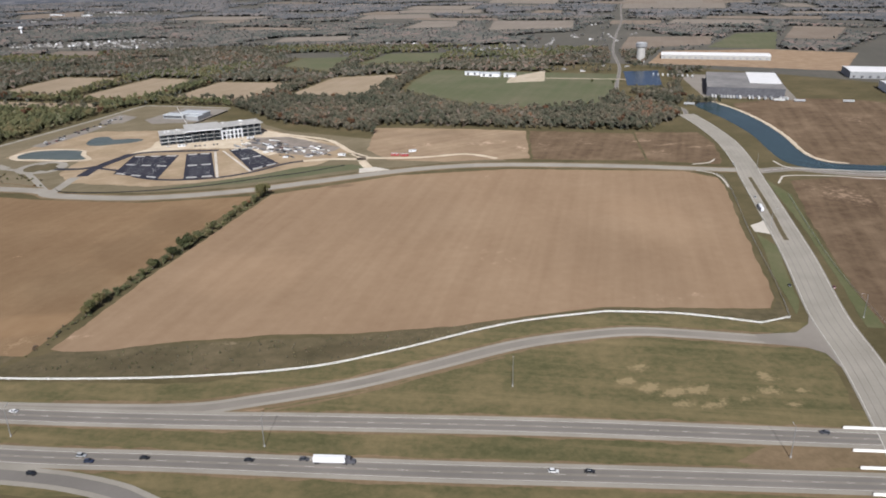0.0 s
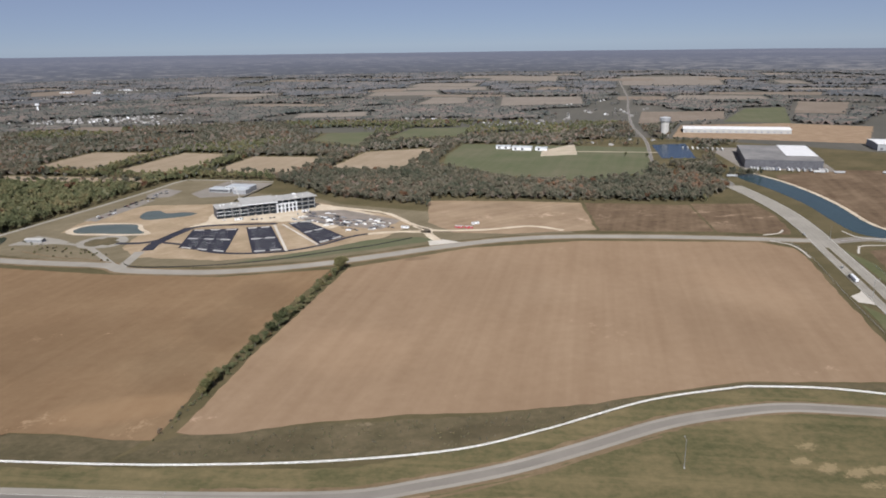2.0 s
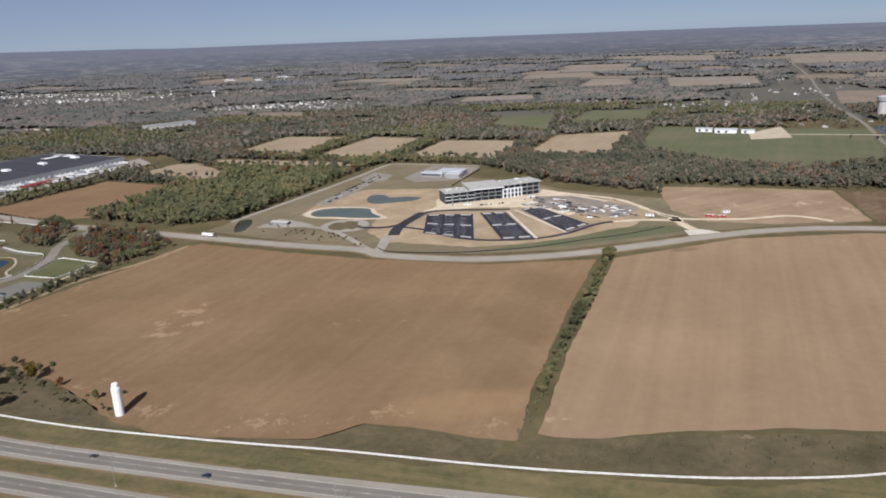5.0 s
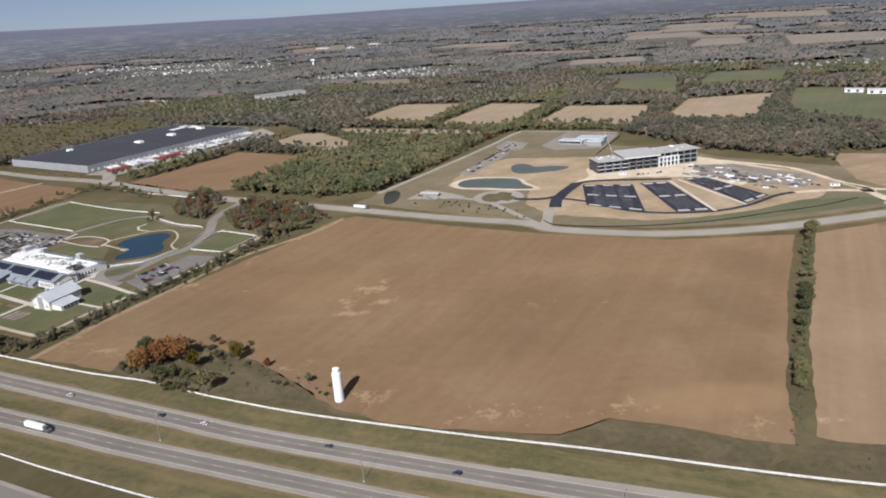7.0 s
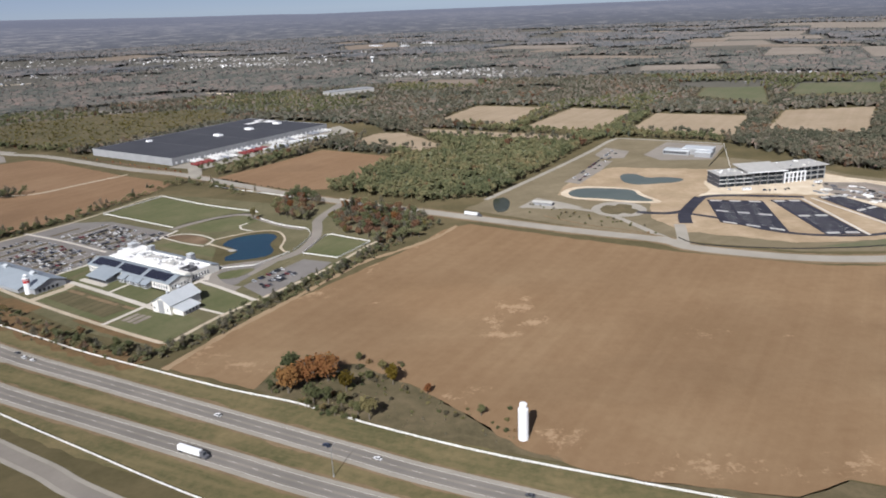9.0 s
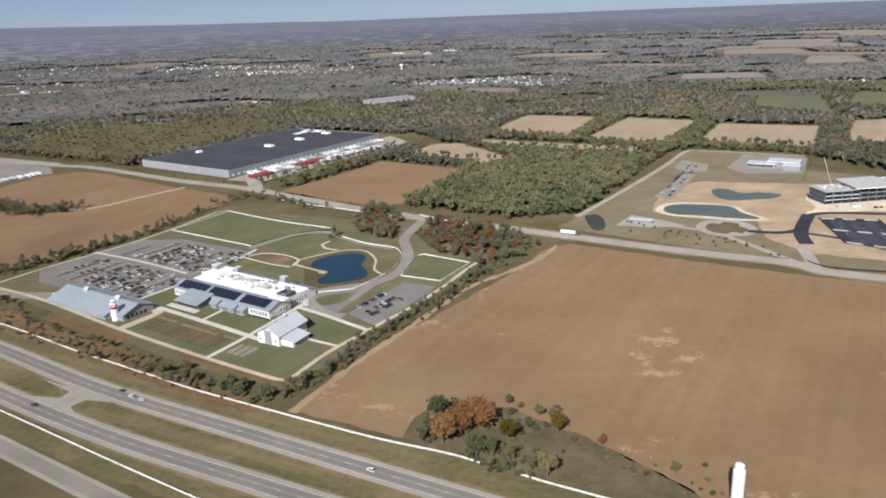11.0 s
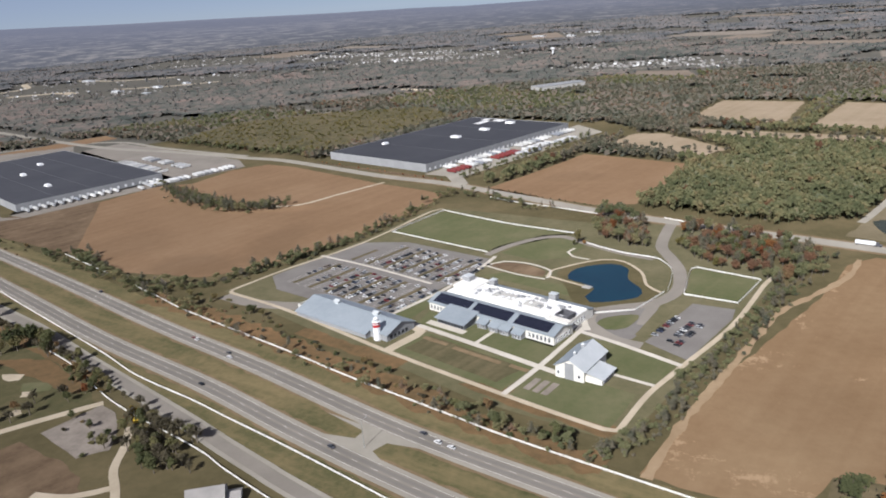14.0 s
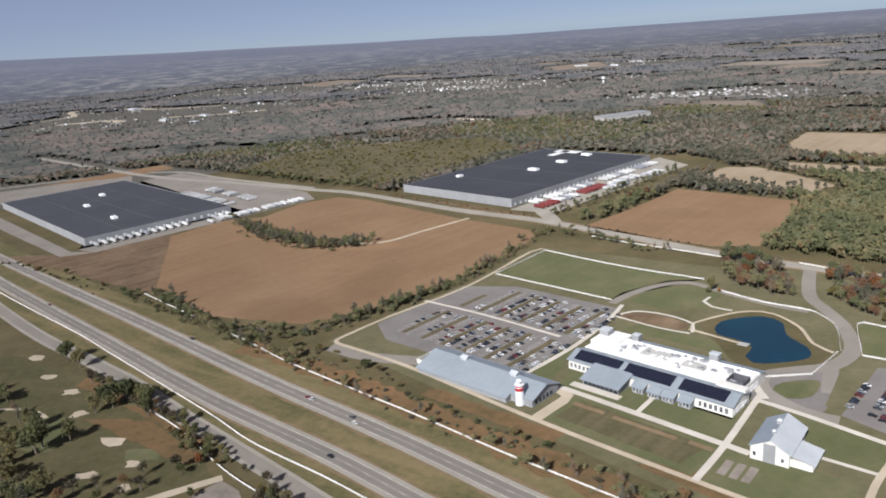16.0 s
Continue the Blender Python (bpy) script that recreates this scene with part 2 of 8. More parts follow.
GRID = radians(-31.5)
M = {
    "ground": soil("meadow", (0.064, 0.056, 0.026), (0.093, 0.078, 0.039), (0.142, 0.112, 0.060), 0.6, 0.2, 0.02, 0.15),
    "dry_grass": soil("dry_grass", (0.118, 0.098, 0.057), (0.157, 0.130, 0.081), (0.211, 0.172, 0.112), 0.6, 0.2, 0.02, 0.2),
    "verge": soil("mown_verge", (0.056, 0.063, 0.026), (0.102, 0.091, 0.043), (0.205, 0.157, 0.082), -0.42, 0.25, 0.028, 0.30, 0.35, lace=0.22, bands=0.45, spots=((418, 134, 8, 5, 0.75), (407, 125, 8, 6, 0.8), (413, 117, 9, 6, 0.85), (422, 111, 12, 6, 0.85), (432, 110, 12, 6, 0.8), (421, 102, 10, 5, 0.75), (434, 98, 12, 5, 0.75), (466, 111, 8, 8, 0.7), (460, 101, 9, 6, 0.75), (474, 97, 8, 5, 0.6), (448, 98, 9, 4, 0.6), (464, 89, 9, 4, 0.55), (240, 300, 9, 4, 0.5))),
    "field_e": soil("tilled_soil_pale", (0.208, 0.139, 0.084), (0.251, 0.171, 0.105), (0.294, 0.209, 0.133), 1.09, 0.15, 0.009, 0.4, spots=((455, 460, 7, 6, 0.40), (166, 241, 18, 11, 0.40), (478, 193, 55, 13, 0.30), (396, 276, 28, 55, 0.25)), tone_spots=((360, 400, 60, 90, 0.10), (330, 470, 12, 7, 0.45), (470, 250, 30, 90, 0.10), (250, 300, 40, 40, -0.12), (530, 320, 30, 60, -0.10))),
    "field_w": soil("tilled_soil", (0.165, 0.103, 0.054), (0.199, 0.128, 0.070), (0.247, 0.171, 0.098), 1.05, 0.15, 0.010, 0.3, spots=((-27, 420, 20, 16, 0.58), (-40, 398, 10, 22, 0.60), (-38, 384, 20, 9, 0.60), (-17, 398, 14, 12, 0.55), (-20, 430, 9, 12, 0.5), (69, 379, 17, 11, 0.45), (-152, 451, 31, 18, 0.50), (-118, 488, 9, 15, 0.45), (-109, 432, 7, 9, 0.40), (-166, 357, 28, 11, 0.45), (-193, 377, 13, 31, 0.50), (109, 372, 7, 7, 0.35), (195, 394, 7, 11, 0.40), (37, 262, 55, 15, 0.42), (92, 262, 37, 13, 0.40), (138, 241, 18, 18, 0.40), (-92, 543, 13, 28, 0.45), (-55, 322, 18, 13, 0.40), (-18, 285, 24, 15, 0.45), (-191, 387, 9, 13, 0.5), (-156, 447, 9, 13, 0.5), (-118, 502, 9, 13, 0.5), (-77, 563, 9, 13, 0.5), (-184, 368, 14, 6, 0.5), (-161, 350, 14, 6, 0.5)),
                    tone_spots=((150, 304, 24, 40, 0.22), (176, 359, 24, 42, 0.24), (204, 414, 24, 42, 0.22), (95, 365, 80, 60, 0.14), (-120, 400, 50, 50, 0.12), (45, 480, 160, 45, 0.08), (130, 262, 42, 15, -0.30), (-60, 430, 60, 30, -0.12), (20, 330, 70, 25, 0.12))),
    "worn_soil": soil("worn_pale_soil", (0.215, 0.148, 0.085), (0.275, 0.196, 0.118), (0.330, 0.245, 0.155), 1.0, 0.3, 0.03, 0.3),
    "field_red": soil("tilled_soil_reddish", (0.166, 0.102, 0.056), (0.196, 0.123, 0.069), (0.237, 0.156, 0.092), 1.05, 0.15, 0.012, 0.3, tone_spots=((-515, 585, 40, 30, 0.30), (-470, 640, 22, 50, 0.22), (-600, 640, 40, 40, 0.15), (-520, 740, 60, 16, -0.22), (-640, 800, 40, 50, -0.12), (-240, 830, 30, 24, 0.15))),
    "stubble": soil("maize_stubble", (0.218, 0.167, 0.107), (0.271, 0.212, 0.142), (0.323, 0.257, 0.183), 1.05, 0.1, 0.015, 0.35),
    "scrub": soil("rough_scrub", (0.060, 0.054, 0.028), (0.100, 0.082, 0.045), (0.158, 0.124, 0.074), -0.35, 0.22, 0.05, 0.25, 0.38, spots=((240, 212, 16, 6, 0.5), (320, 202, 22, 5, 0.5), (395, 195, 14, 4, 0.5), (60, 250, 20, 4, 0.5)), tone_spots=((290, 190, 26, 9, 0.35), (200, 205, 20, 10, 0.3), (420, 192, 20, 8, 0.3))),
    "weeds": soil("brown_weeds", (0.071, 0.046, 0.027), (0.108, 0.074, 0.044), (0.226, 0.161, 0.102), 1.0, 0.1, 0.022, 0.35, 0.3, spots=((644, 538, 28, 13, 0.60), (662, 515, 37, 7, 0.60), (635, 488, 18, 18, 0.50), (681, 497, 28, 9, 0.50), (699, 322, 37, 55, 0.50), (754, 304, 55, 37, 0.50), (920, 552, 37, 55, 0.40), (589, 552, 28, 28, 0.40), (543, 552, 18, 37, 0.40))),
    "rust_grass": soil("rusty_autumn_grass", (0.085, 0.064, 0.032), (0.135, 0.088, 0.043), (0.215, 0.128, 0.064), -0.5, 0.2, 0.03, 0.3, 0.4),
    "worn_grass": soil("worn_tan_grass", (0.120, 0.090, 0.050), (0.175, 0.126, 0.074), (0.240, 0.172, 0.105), -0.42, 0.25, 0.04, 0.4, 0.45),
    "graded": soil("graded_brown_earth", (0.190, 0.132, 0.082), (0.250, 0.178, 0.112), (0.335, 0.250, 0.165), 0.35, 0.12, 0.022, 0.45, 0.25, spots=((490, 580, 40, 16, 0.55), (430, 590, 22, 14, 0.5), (520, 545, 14, 30, 0.5)), tone_spots=((455, 640, 40, 14, 0.25), (525, 600, 16, 26, 0.2))),
    "lot": soil("warm_grey_asphalt", (0.145, 0.132, 0.120), (0.175, 0.160, 0.147), (0.205, 0.190, 0.174), 1.02, 0.6, 0.05, 0.2, 0.2),
    "golf": soil("golf_turf", (0.055, 0.059, 0.025), (0.083, 0.076, 0.036), (0.125, 0.101, 0.055), 0.3, 0.2, 0.03, 0.2, 0.4),
    "campus_grass": soil("dry_school_grass", (0.084, 0.080, 0.040), (0.116, 0.105, 0.057), (0.163, 0.141, 0.083), 1.02, 0.2, 0.03, 0.2, 0.35),
    # far ground and fields: distance haze is put into these greyer base colours
    "field_far": soil("haze_greyed_soil", (0.150, 0.118, 0.088), (0.185, 0.148, 0.112), (0.23, 0.19, 0.15), 1.05, 0.15, 0.012, 0.3),
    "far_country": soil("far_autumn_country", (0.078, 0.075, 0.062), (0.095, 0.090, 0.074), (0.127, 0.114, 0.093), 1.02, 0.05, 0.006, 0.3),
    "stubble_far": soil("haze_greyed_stubble", (0.165, 0.140, 0.112), (0.200, 0.170, 0.137), (0.245, 0.210, 0.172), 1.05, 0.1, 0.015, 0.35),
    "lawn": soil("lawn", (0.076, 0.087, 0.036), (0.103, 0.108, 0.051), (0.145, 0.133, 0.074), 1.02, 0.3, 0.035, 0.3),
    "pasture": soil("pasture", (0.080, 0.094, 0.044), (0.102, 0.108, 0.060), (0.143, 0.128, 0.082), 1.02, 0.1, 0.012, 0.3),
    "garden": soil("garden_beds", (0.057, 0.057, 0.028), (0.092, 0.079, 0.040), (0.144, 0.116, 0.067), 1.02, 0.3, 0.06, 0.6),
    "dirt": soil("graded_earth", (0.216, 0.156, 0.094), (0.299, 0.223, 0.139), (0.407, 0.321, 0.219), 0.3, 0.2, 0.03, 0.15),
    "gravel": soil("pale_gravel", (0.392, 0.319, 0.226), (0.489, 0.409, 0.297), (0.608, 0.521, 0.395), 0.3, 0.5, 0.08, 0.1),
    "grey_gravel": soil("grey_gravel", (0.150, 0.128, 0.105), (0.215, 0.185, 0.155), (0.29, 0.25, 0.21), 0.3, 0.5, 0.08, 0.1),
    "shallows": soil("bare_sandy_patch", (0.216, 0.143, 0.087), (0.267, 0.189, 0.120), (0.331, 0.244, 0.161), 0.3, 0.4, 0.06, 0.1),
    "road": soil("old_asphalt", (0.184, 0.165, 0.140), (0.218, 0.195, 0.166), (0.252, 0.226, 0.193), 1.0, 0.8, 0.03, 0.1, 0.15),
    "lane": soil("worn_lane", (0.156, 0.143, 0.126), (0.180, 0.165, 0.146), (0.206, 0.187, 0.165), 1.0, 0.8, 0.03, 0.1, 0.15),
    "shoulder": soil("pale_shoulder", (0.238, 0.217, 0.179), (0.278, 0.256, 0.213), (0.324, 0.298, 0.250), 1.0, 0.8, 0.04, 0.1, 0.2),
    "black_asphalt": soil("new_asphalt", (0.022, 0.022, 0.030), (0.030, 0.030, 0.040), (0.046, 0.046, 0.058), -0.30, 0.5, 0.04, 0.3, 0.2),
    "concrete": soil("concrete", (0.40, 0.37, 0.31), (0.48, 0.44, 0.375), (0.56, 0.52, 0.45), 1.0, 0.8, 0.05, 0.1, 0.2),
    "tan_path": soil("crushed_stone_path", (0.33, 0.275, 0.195), (0.40, 0.34, 0.25), (0.48, 0.41, 0.31), 1.0, 0.8, 0.06, 0.1, 0.2),
    "marking": plain("road_paint", (0.42, 0.41, 0.38), (0.52, 0.51, 0.48), 0.3, 0.7),
    "white_board": plain("white_boards", (0.70, 0.69, 0.65), (0.82, 0.81, 0.78), 0.5, 0.6),
    "white": plain("white_paint", (0.74, 0.75, 0.76), (0.82, 0.82, 0.82), 0.3, 0.5),
    "white_roof": plain("white_roof_membrane", (0.72, 0.71, 0.69), (0.84, 0.83, 0.81), 0.12, 0.6),
    "cream": plain("cream_siding", (0.66, 0.64, 0.58), (0.75, 0.73, 0.67), 0.3, 0.7),
    "metal_roof": plain("grey_metal_roof", (0.30, 0.34, 0.37), (0.37, 0.41, 0.44), 0.08, 0.45, 0.3),
    "pale_roof": plain("pale_metal_roof", (0.52, 0.55, 0.56), (0.62, 0.64, 0.65), 0.08, 0.45, 0.2),
    "grey_wall": plain("grey_wall_panels", (0.25, 0.255, 0.26), (0.32, 0.325, 0.33), 0.06, 0.7),
    "dark_roof": plain("dark_roof_membrane", (0.042, 0.043, 0.051), (0.058, 0.059, 0.067), 0.02, 0.75),
    "solar": plain("solar_cells", (0.010, 0.012, 0.024), (0.016, 0.018, 0.032), 0.5, 0.15, spec=0.5),
    "glass": plain("window_glass", (0.015, 0.02, 0.025), (0.03, 0.035, 0.04), 0.3, 0.1, spec=0.6),
    "steel": plain("galvanised_steel", (0.35, 0.36, 0.37), (0.46, 0.47, 0.48), 1.0, 0.45, 0.6),
    "frame_dark": plain("dark_steel_frame", (0.07, 0.07, 0.08), (0.13, 0.13, 0.14), 0.3, 0.6),
    "slab": plain("raw_concrete", (0.36, 0.35, 0.33), (0.46, 0.45, 0.42), 0.2, 0.8),
    "red": plain("red_paint", (0.36, 0.03, 0.035), (0.45, 0.05, 0.05), 0.4, 0.5),
    "red_trailer": plain("red_curtain_sides", (0.17, 0.035, 0.035), (0.24, 0.06, 0.055), 0.2, 0.5),
    "rubber": plain("rubber", (0.012, 0.012, 0.012), (0.025, 0.025, 0.025), 2.0, 0.8),
    "bark": plain("bark", (0.10, 0.085, 0.065), (0.16, 0.135, 0.105), 0.8, 0.95, bump=0.05),
    "house_wall": plain("pale_siding", (0.30, 0.295, 0.28), (0.50, 0.49, 0.47), 0.02, 0.7),
    "house_roof": plain("shingle_roof", (0.16, 0.155, 0.15), (0.34, 0.32, 0.30), 0.02, 0.85),
    "yellow": plain("yellow_paint", (0.50, 0.33, 0.03), (0.58, 0.40, 0.05), 0.5, 0.5),
    "green_leaf": leafy("green_leaves", [(0.1, (0.113, 0.129, 0.072)), (0.5, (0.208, 0.212, 0.111)), (0.9, (0.327, 0.280, 0.151))], per="object"),
    "mixed_leaf": leafy("turning_leaves", [(0.05, (0.078, 0.103, 0.056)), (0.4, (0.171, 0.177, 0.091)), (0.7, (0.287, 0.231, 0.120)), (0.95, (0.338, 0.193, 0.123))], per="object"),
    "orange_leaf": leafy("orange_leaves", [(0.1, (0.244, 0.091, 0.049)), (0.5, (0.330, 0.146, 0.068)), (0.9, (0.416, 0.236, 0.101))], per="object"),
    "yellow_leaf": leafy("yellow_leaves", [(0.1, (0.13, 0.095, 0.020)), (0.5, (0.21, 0.150, 0.028)), (0.9, (0.26, 0.19, 0.05))], per="object"),
    "bare_twig": leafy("bare_twigs", [(0.1, (0.105, 0.091, 0.067)), (0.9, (0.210, 0.184, 0.133))], per="object"),
    "wood_green": leafy("woodland_green", [(0.1, (0.170, 0.188, 0.096)), (0.45, (0.254, 0.261, 0.133)), (0.75, (0.343, 0.316, 0.162)), (0.95, (0.427, 0.336, 0.179))], 0.012),
    "wood_brown": leafy("woodland_brown", [(0.1, (0.141, 0.155, 0.106)), (0.45, (0.230, 0.217, 0.152)), (0.75, (0.321, 0.281, 0.201)), (0.95, (0.416, 0.247, 0.157))], 0.010),
    "wood_yellow": leafy("young_wood_yellowing", [(0.1, (0.154, 0.145, 0.053)), (0.5, (0.257, 0.223, 0.080)), (0.95, (0.350, 0.288, 0.118))], 0.012),
    "wood_rust": leafy("woodland_rust", [(0.1, (0.176, 0.113, 0.071)), (0.5, (0.223, 0.121, 0.071)), (0.9, (0.257, 0.155, 0.085))], 0.02),
    "wood_red": leafy("red_autumn_leaves", [(0.1, (0.230, 0.150, 0.095)), (0.5, (0.310, 0.170, 0.105)), (0.9, (0.340, 0.235, 0.120))], 0.03),
    # far foliage: air haze is put into the bluish-grey base colour
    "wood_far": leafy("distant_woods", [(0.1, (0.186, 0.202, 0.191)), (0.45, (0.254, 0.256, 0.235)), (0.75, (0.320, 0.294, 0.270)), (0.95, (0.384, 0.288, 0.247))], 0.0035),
}


def canopy(name, stops, fine):
    """The closed roof of a wood: tones that change from crown to crown and from stand to stand."""
    n = Nodes(name)
    p = n.place()
    crowns, stands = n.noise(fine, p, 3, 0.7), n.noise(0.004, p, 4, 0.6)
    fac = n.node("ShaderNodeMath", {0: n.node("ShaderNodeMath", {0: crowns, 1: 0.6}, operation="MULTIPLY").outputs[0], 1: n.node("ShaderNodeMath", {0: stands, 1: 0.4}, operation="MULTIPLY").outputs[0]}, operation="ADD").outputs[0]
    return n.done(n.ramp(fac, stops), 0.95, bump=n.noise(fine * 3, p, 4, 0.7), height=3.0, spec=0.1, coarse=1.0)


# canopy_far carries painted haze in its blue-grey tones, canopy_back about half as much
M["canopy_far"] = canopy("haze_tinted_canopy", [(0.38, (0.048, 0.055, 0.060)), (0.46, (0.078, 0.081, 0.085)), (0.54, (0.112, 0.105, 0.101)), (0.63, (0.162, 0.135, 0.125))], 0.022)
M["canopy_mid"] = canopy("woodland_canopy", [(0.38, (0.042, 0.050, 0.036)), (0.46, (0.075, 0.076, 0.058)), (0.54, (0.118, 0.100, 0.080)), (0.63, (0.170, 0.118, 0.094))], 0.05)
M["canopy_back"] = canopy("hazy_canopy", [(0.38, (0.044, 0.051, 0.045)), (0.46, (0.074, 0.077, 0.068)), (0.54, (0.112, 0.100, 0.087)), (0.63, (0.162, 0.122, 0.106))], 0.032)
M["canopy_green"] = canopy("olive_canopy", [(0.38, (0.052, 0.062, 0.036)), (0.46, (0.090, 0.095, 0.055)), (0.54, (0.128, 0.120, 0.071)), (0.63, (0.185, 0.145, 0.090))], 0.06)
M["canopy_young"] = canopy("yellowing_canopy", [(0.36, (0.046, 0.044, 0.026)), (0.46, (0.072, 0.064, 0.036)), (0.54, (0.088, 0.075, 0.043)), (0.66, (0.108, 0.083, 0.054))], 0.05)


def water(name, deep, shallow, spec=0.25):
    n = Nodes(name)
    p = n.place()
    w = n.noise(0.6, p, 3)
    return n.done(n.ramp(n.noise(0.03, p, 3), [(0.3, deep), (0.7, shallow)]), 0.25, bump=w, height=0.05, spec=spec)


M["pond_blue"] = water("blue_pond_water", (0.002, 0.026, 0.050), (0.003, 0.036, 0.062))
M["pond_green"] = water("green_pond_water", (0.080, 0.098, 0.082), (0.100, 0.118, 0.098), 0.12)
M["pond_dark"] = water("dark_ditch_water", (0.042, 0.048, 0.032), (0.058, 0.062, 0.042), 0.10)
M["canal"] = water("canal_water", (0.030, 0.054, 0.060), (0.038, 0.068, 0.074), 0.08)
M["basin"] = water("basin_water", (0.014, 0.034, 0.062), (0.020, 0.044, 0.075))


def car_paint():
    n = Nodes("car_paint")
    rnd = n.node("ShaderNodeObjectInfo").outputs["Random"]
    stops = [(0.0, (0.70, 0.70, 0.70)), (0.24, (0.015, 0.015, 0.018)), (0.48, (0.07, 0.07, 0.08)), (0.66, (0.34, 0.35, 0.36)),
             (0.82, (0.15, 0.02, 0.02)), (0.88, (0.025, 0.035, 0.07)), (0.95, (0.13, 0.10, 0.08))]
    return n.done(n.ramp(rnd, stops, "CONSTANT"), 0.3, 0.0, spec=0.5)


M["car_paint"] = car_paint()


def trailer_paint():
    n = Nodes("trailer_paint")
    rnd = n.node("ShaderNodeObjectInfo").outputs["Random"]
    dirt = n.noise(0.4, n.place(local=True), 4)
    tone = n.ramp(rnd, [(0.0, (0.72, 0.72, 0.71)), (0.45, (0.58, 0.58, 0.57)), (0.7, (0.40, 0.41, 0.42)), (0.9, (0.24, 0.26, 0.30))], "CONSTANT")
    return n.done(n.mix(n.node("ShaderNodeMapRange", {"Value": dirt, "To Max": 0.3}).outputs[0], tone, (0.30, 0.28, 0.25)), 0.5)


M["trailer_paint"] = trailer_paint()


def distance_backdrop():
    """Far country that glows: foreshortened woods and fields, haze painted in towards the skyline."""
    n = Nodes("haze_painted_distance")
    uv = n.node("ShaderNodeSeparateXYZ", {0: n.node("ShaderNodeTexCoord").outputs["UV"]})
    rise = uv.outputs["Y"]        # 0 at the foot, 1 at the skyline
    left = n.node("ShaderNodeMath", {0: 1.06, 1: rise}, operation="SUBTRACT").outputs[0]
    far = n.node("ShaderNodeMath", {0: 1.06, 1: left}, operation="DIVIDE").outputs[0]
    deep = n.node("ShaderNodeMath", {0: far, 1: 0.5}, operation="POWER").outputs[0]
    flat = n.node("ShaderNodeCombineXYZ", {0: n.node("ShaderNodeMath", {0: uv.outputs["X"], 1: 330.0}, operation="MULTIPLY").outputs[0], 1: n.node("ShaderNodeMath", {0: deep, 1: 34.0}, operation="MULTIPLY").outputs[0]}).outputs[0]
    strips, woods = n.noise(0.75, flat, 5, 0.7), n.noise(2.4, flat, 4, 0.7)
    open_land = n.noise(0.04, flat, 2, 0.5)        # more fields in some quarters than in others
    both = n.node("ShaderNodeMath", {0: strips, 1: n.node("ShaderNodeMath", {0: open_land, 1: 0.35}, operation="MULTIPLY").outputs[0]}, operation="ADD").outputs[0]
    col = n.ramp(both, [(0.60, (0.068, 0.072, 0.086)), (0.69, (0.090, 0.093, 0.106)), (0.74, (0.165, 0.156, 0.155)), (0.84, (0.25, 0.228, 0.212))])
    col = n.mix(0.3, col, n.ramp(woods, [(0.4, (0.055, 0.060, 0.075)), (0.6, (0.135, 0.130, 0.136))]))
    # painted haze: colour fades to grey-blue with height, shown by emission
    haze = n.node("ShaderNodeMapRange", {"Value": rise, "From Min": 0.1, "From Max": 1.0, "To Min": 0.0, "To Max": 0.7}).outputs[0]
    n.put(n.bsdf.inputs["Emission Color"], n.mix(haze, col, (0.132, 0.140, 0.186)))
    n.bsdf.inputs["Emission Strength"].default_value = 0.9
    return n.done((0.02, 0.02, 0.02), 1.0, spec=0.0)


M["backdrop"] = distance_backdrop()


# ---- building helpers ----
def part(name, bm, material, parent=None, label=""):
    """Links a bmesh as one mesh object under a thing or a part."""
    me = bpy.data.meshes.new(name)
    bmesh.ops.recalc_face_normals(bm, faces=bm.faces)
    bm.to_mesh(me)
    bm.free()
    me.materials.append(M[material])
    ob = new(name, me)
    ob.parent = parent
    if label:
        tagged(ob, label)
    return ob


def same_mesh(name, like, parent, m):
    """One more object on the mesh of another."""
    ob = new(name, like.data)
    ob.parent, ob.matrix_basis = parent, m
    return ob


def thing(name, label, category, at=(0, 0, 0), turn=0.0, group="", kind=""):
    ob = new(name)
    ob.empty_display_size = 0.5
    ob.matrix_basis = pose(*at, 0, 0, turn)
    return tagged(ob, label, category, group, kind)


def raw(name, verts, faces, material, parent=None):
    me = bpy.data.meshes.new(name)
    me.from_pydata(verts, [], faces)
    me.materials.append(M[material])
    ob = new(name, me)
    ob.parent = parent
    return ob


def add(bm, verts, faces):
    vs = [bm.verts.new(v) for v in verts]
    for f in faces:
        bm.faces.new([vs[i] for i in f])
    return bm


BOX = ((0, 3, 2, 1), (4, 5, 6, 7), (0, 1, 5, 4), (1, 2, 6, 5), (2, 3, 7, 6), (3, 0, 4, 7))


def box(bm, x0, y0, z0, x1, y1, z1, inset=0.0):
    i = inset
    return add(bm, [(x0, y0, z0), (x1, y0, z0), (x1, y1, z0), (x0, y1, z0),
                    (x0 + i, y0 + i, z1), (x1 - i, y0 + i, z1), (x1 - i, y1 - i, z1), (x0 + i, y1 - i, z1)], BOX)


def tube(bm, x, y, z0, z1, r0, r1, n=16):
    lo = [(x + r0 * math.cos(a), y + r0 * math.sin(a), z0) for a in (2 * math.pi * i / n for i in range(n))]
    hi = [(x + r1 * math.cos(a), y + r1 * math.sin(a), z1) for a in (2 * math.pi * i / n for i in range(n))]
    return add(bm, lo + hi, [tuple(reversed(range(n))), tuple(range(n, 2 * n))] + [(i, (i + 1) % n, n + (i + 1) % n, n + i) for i in range(n)])


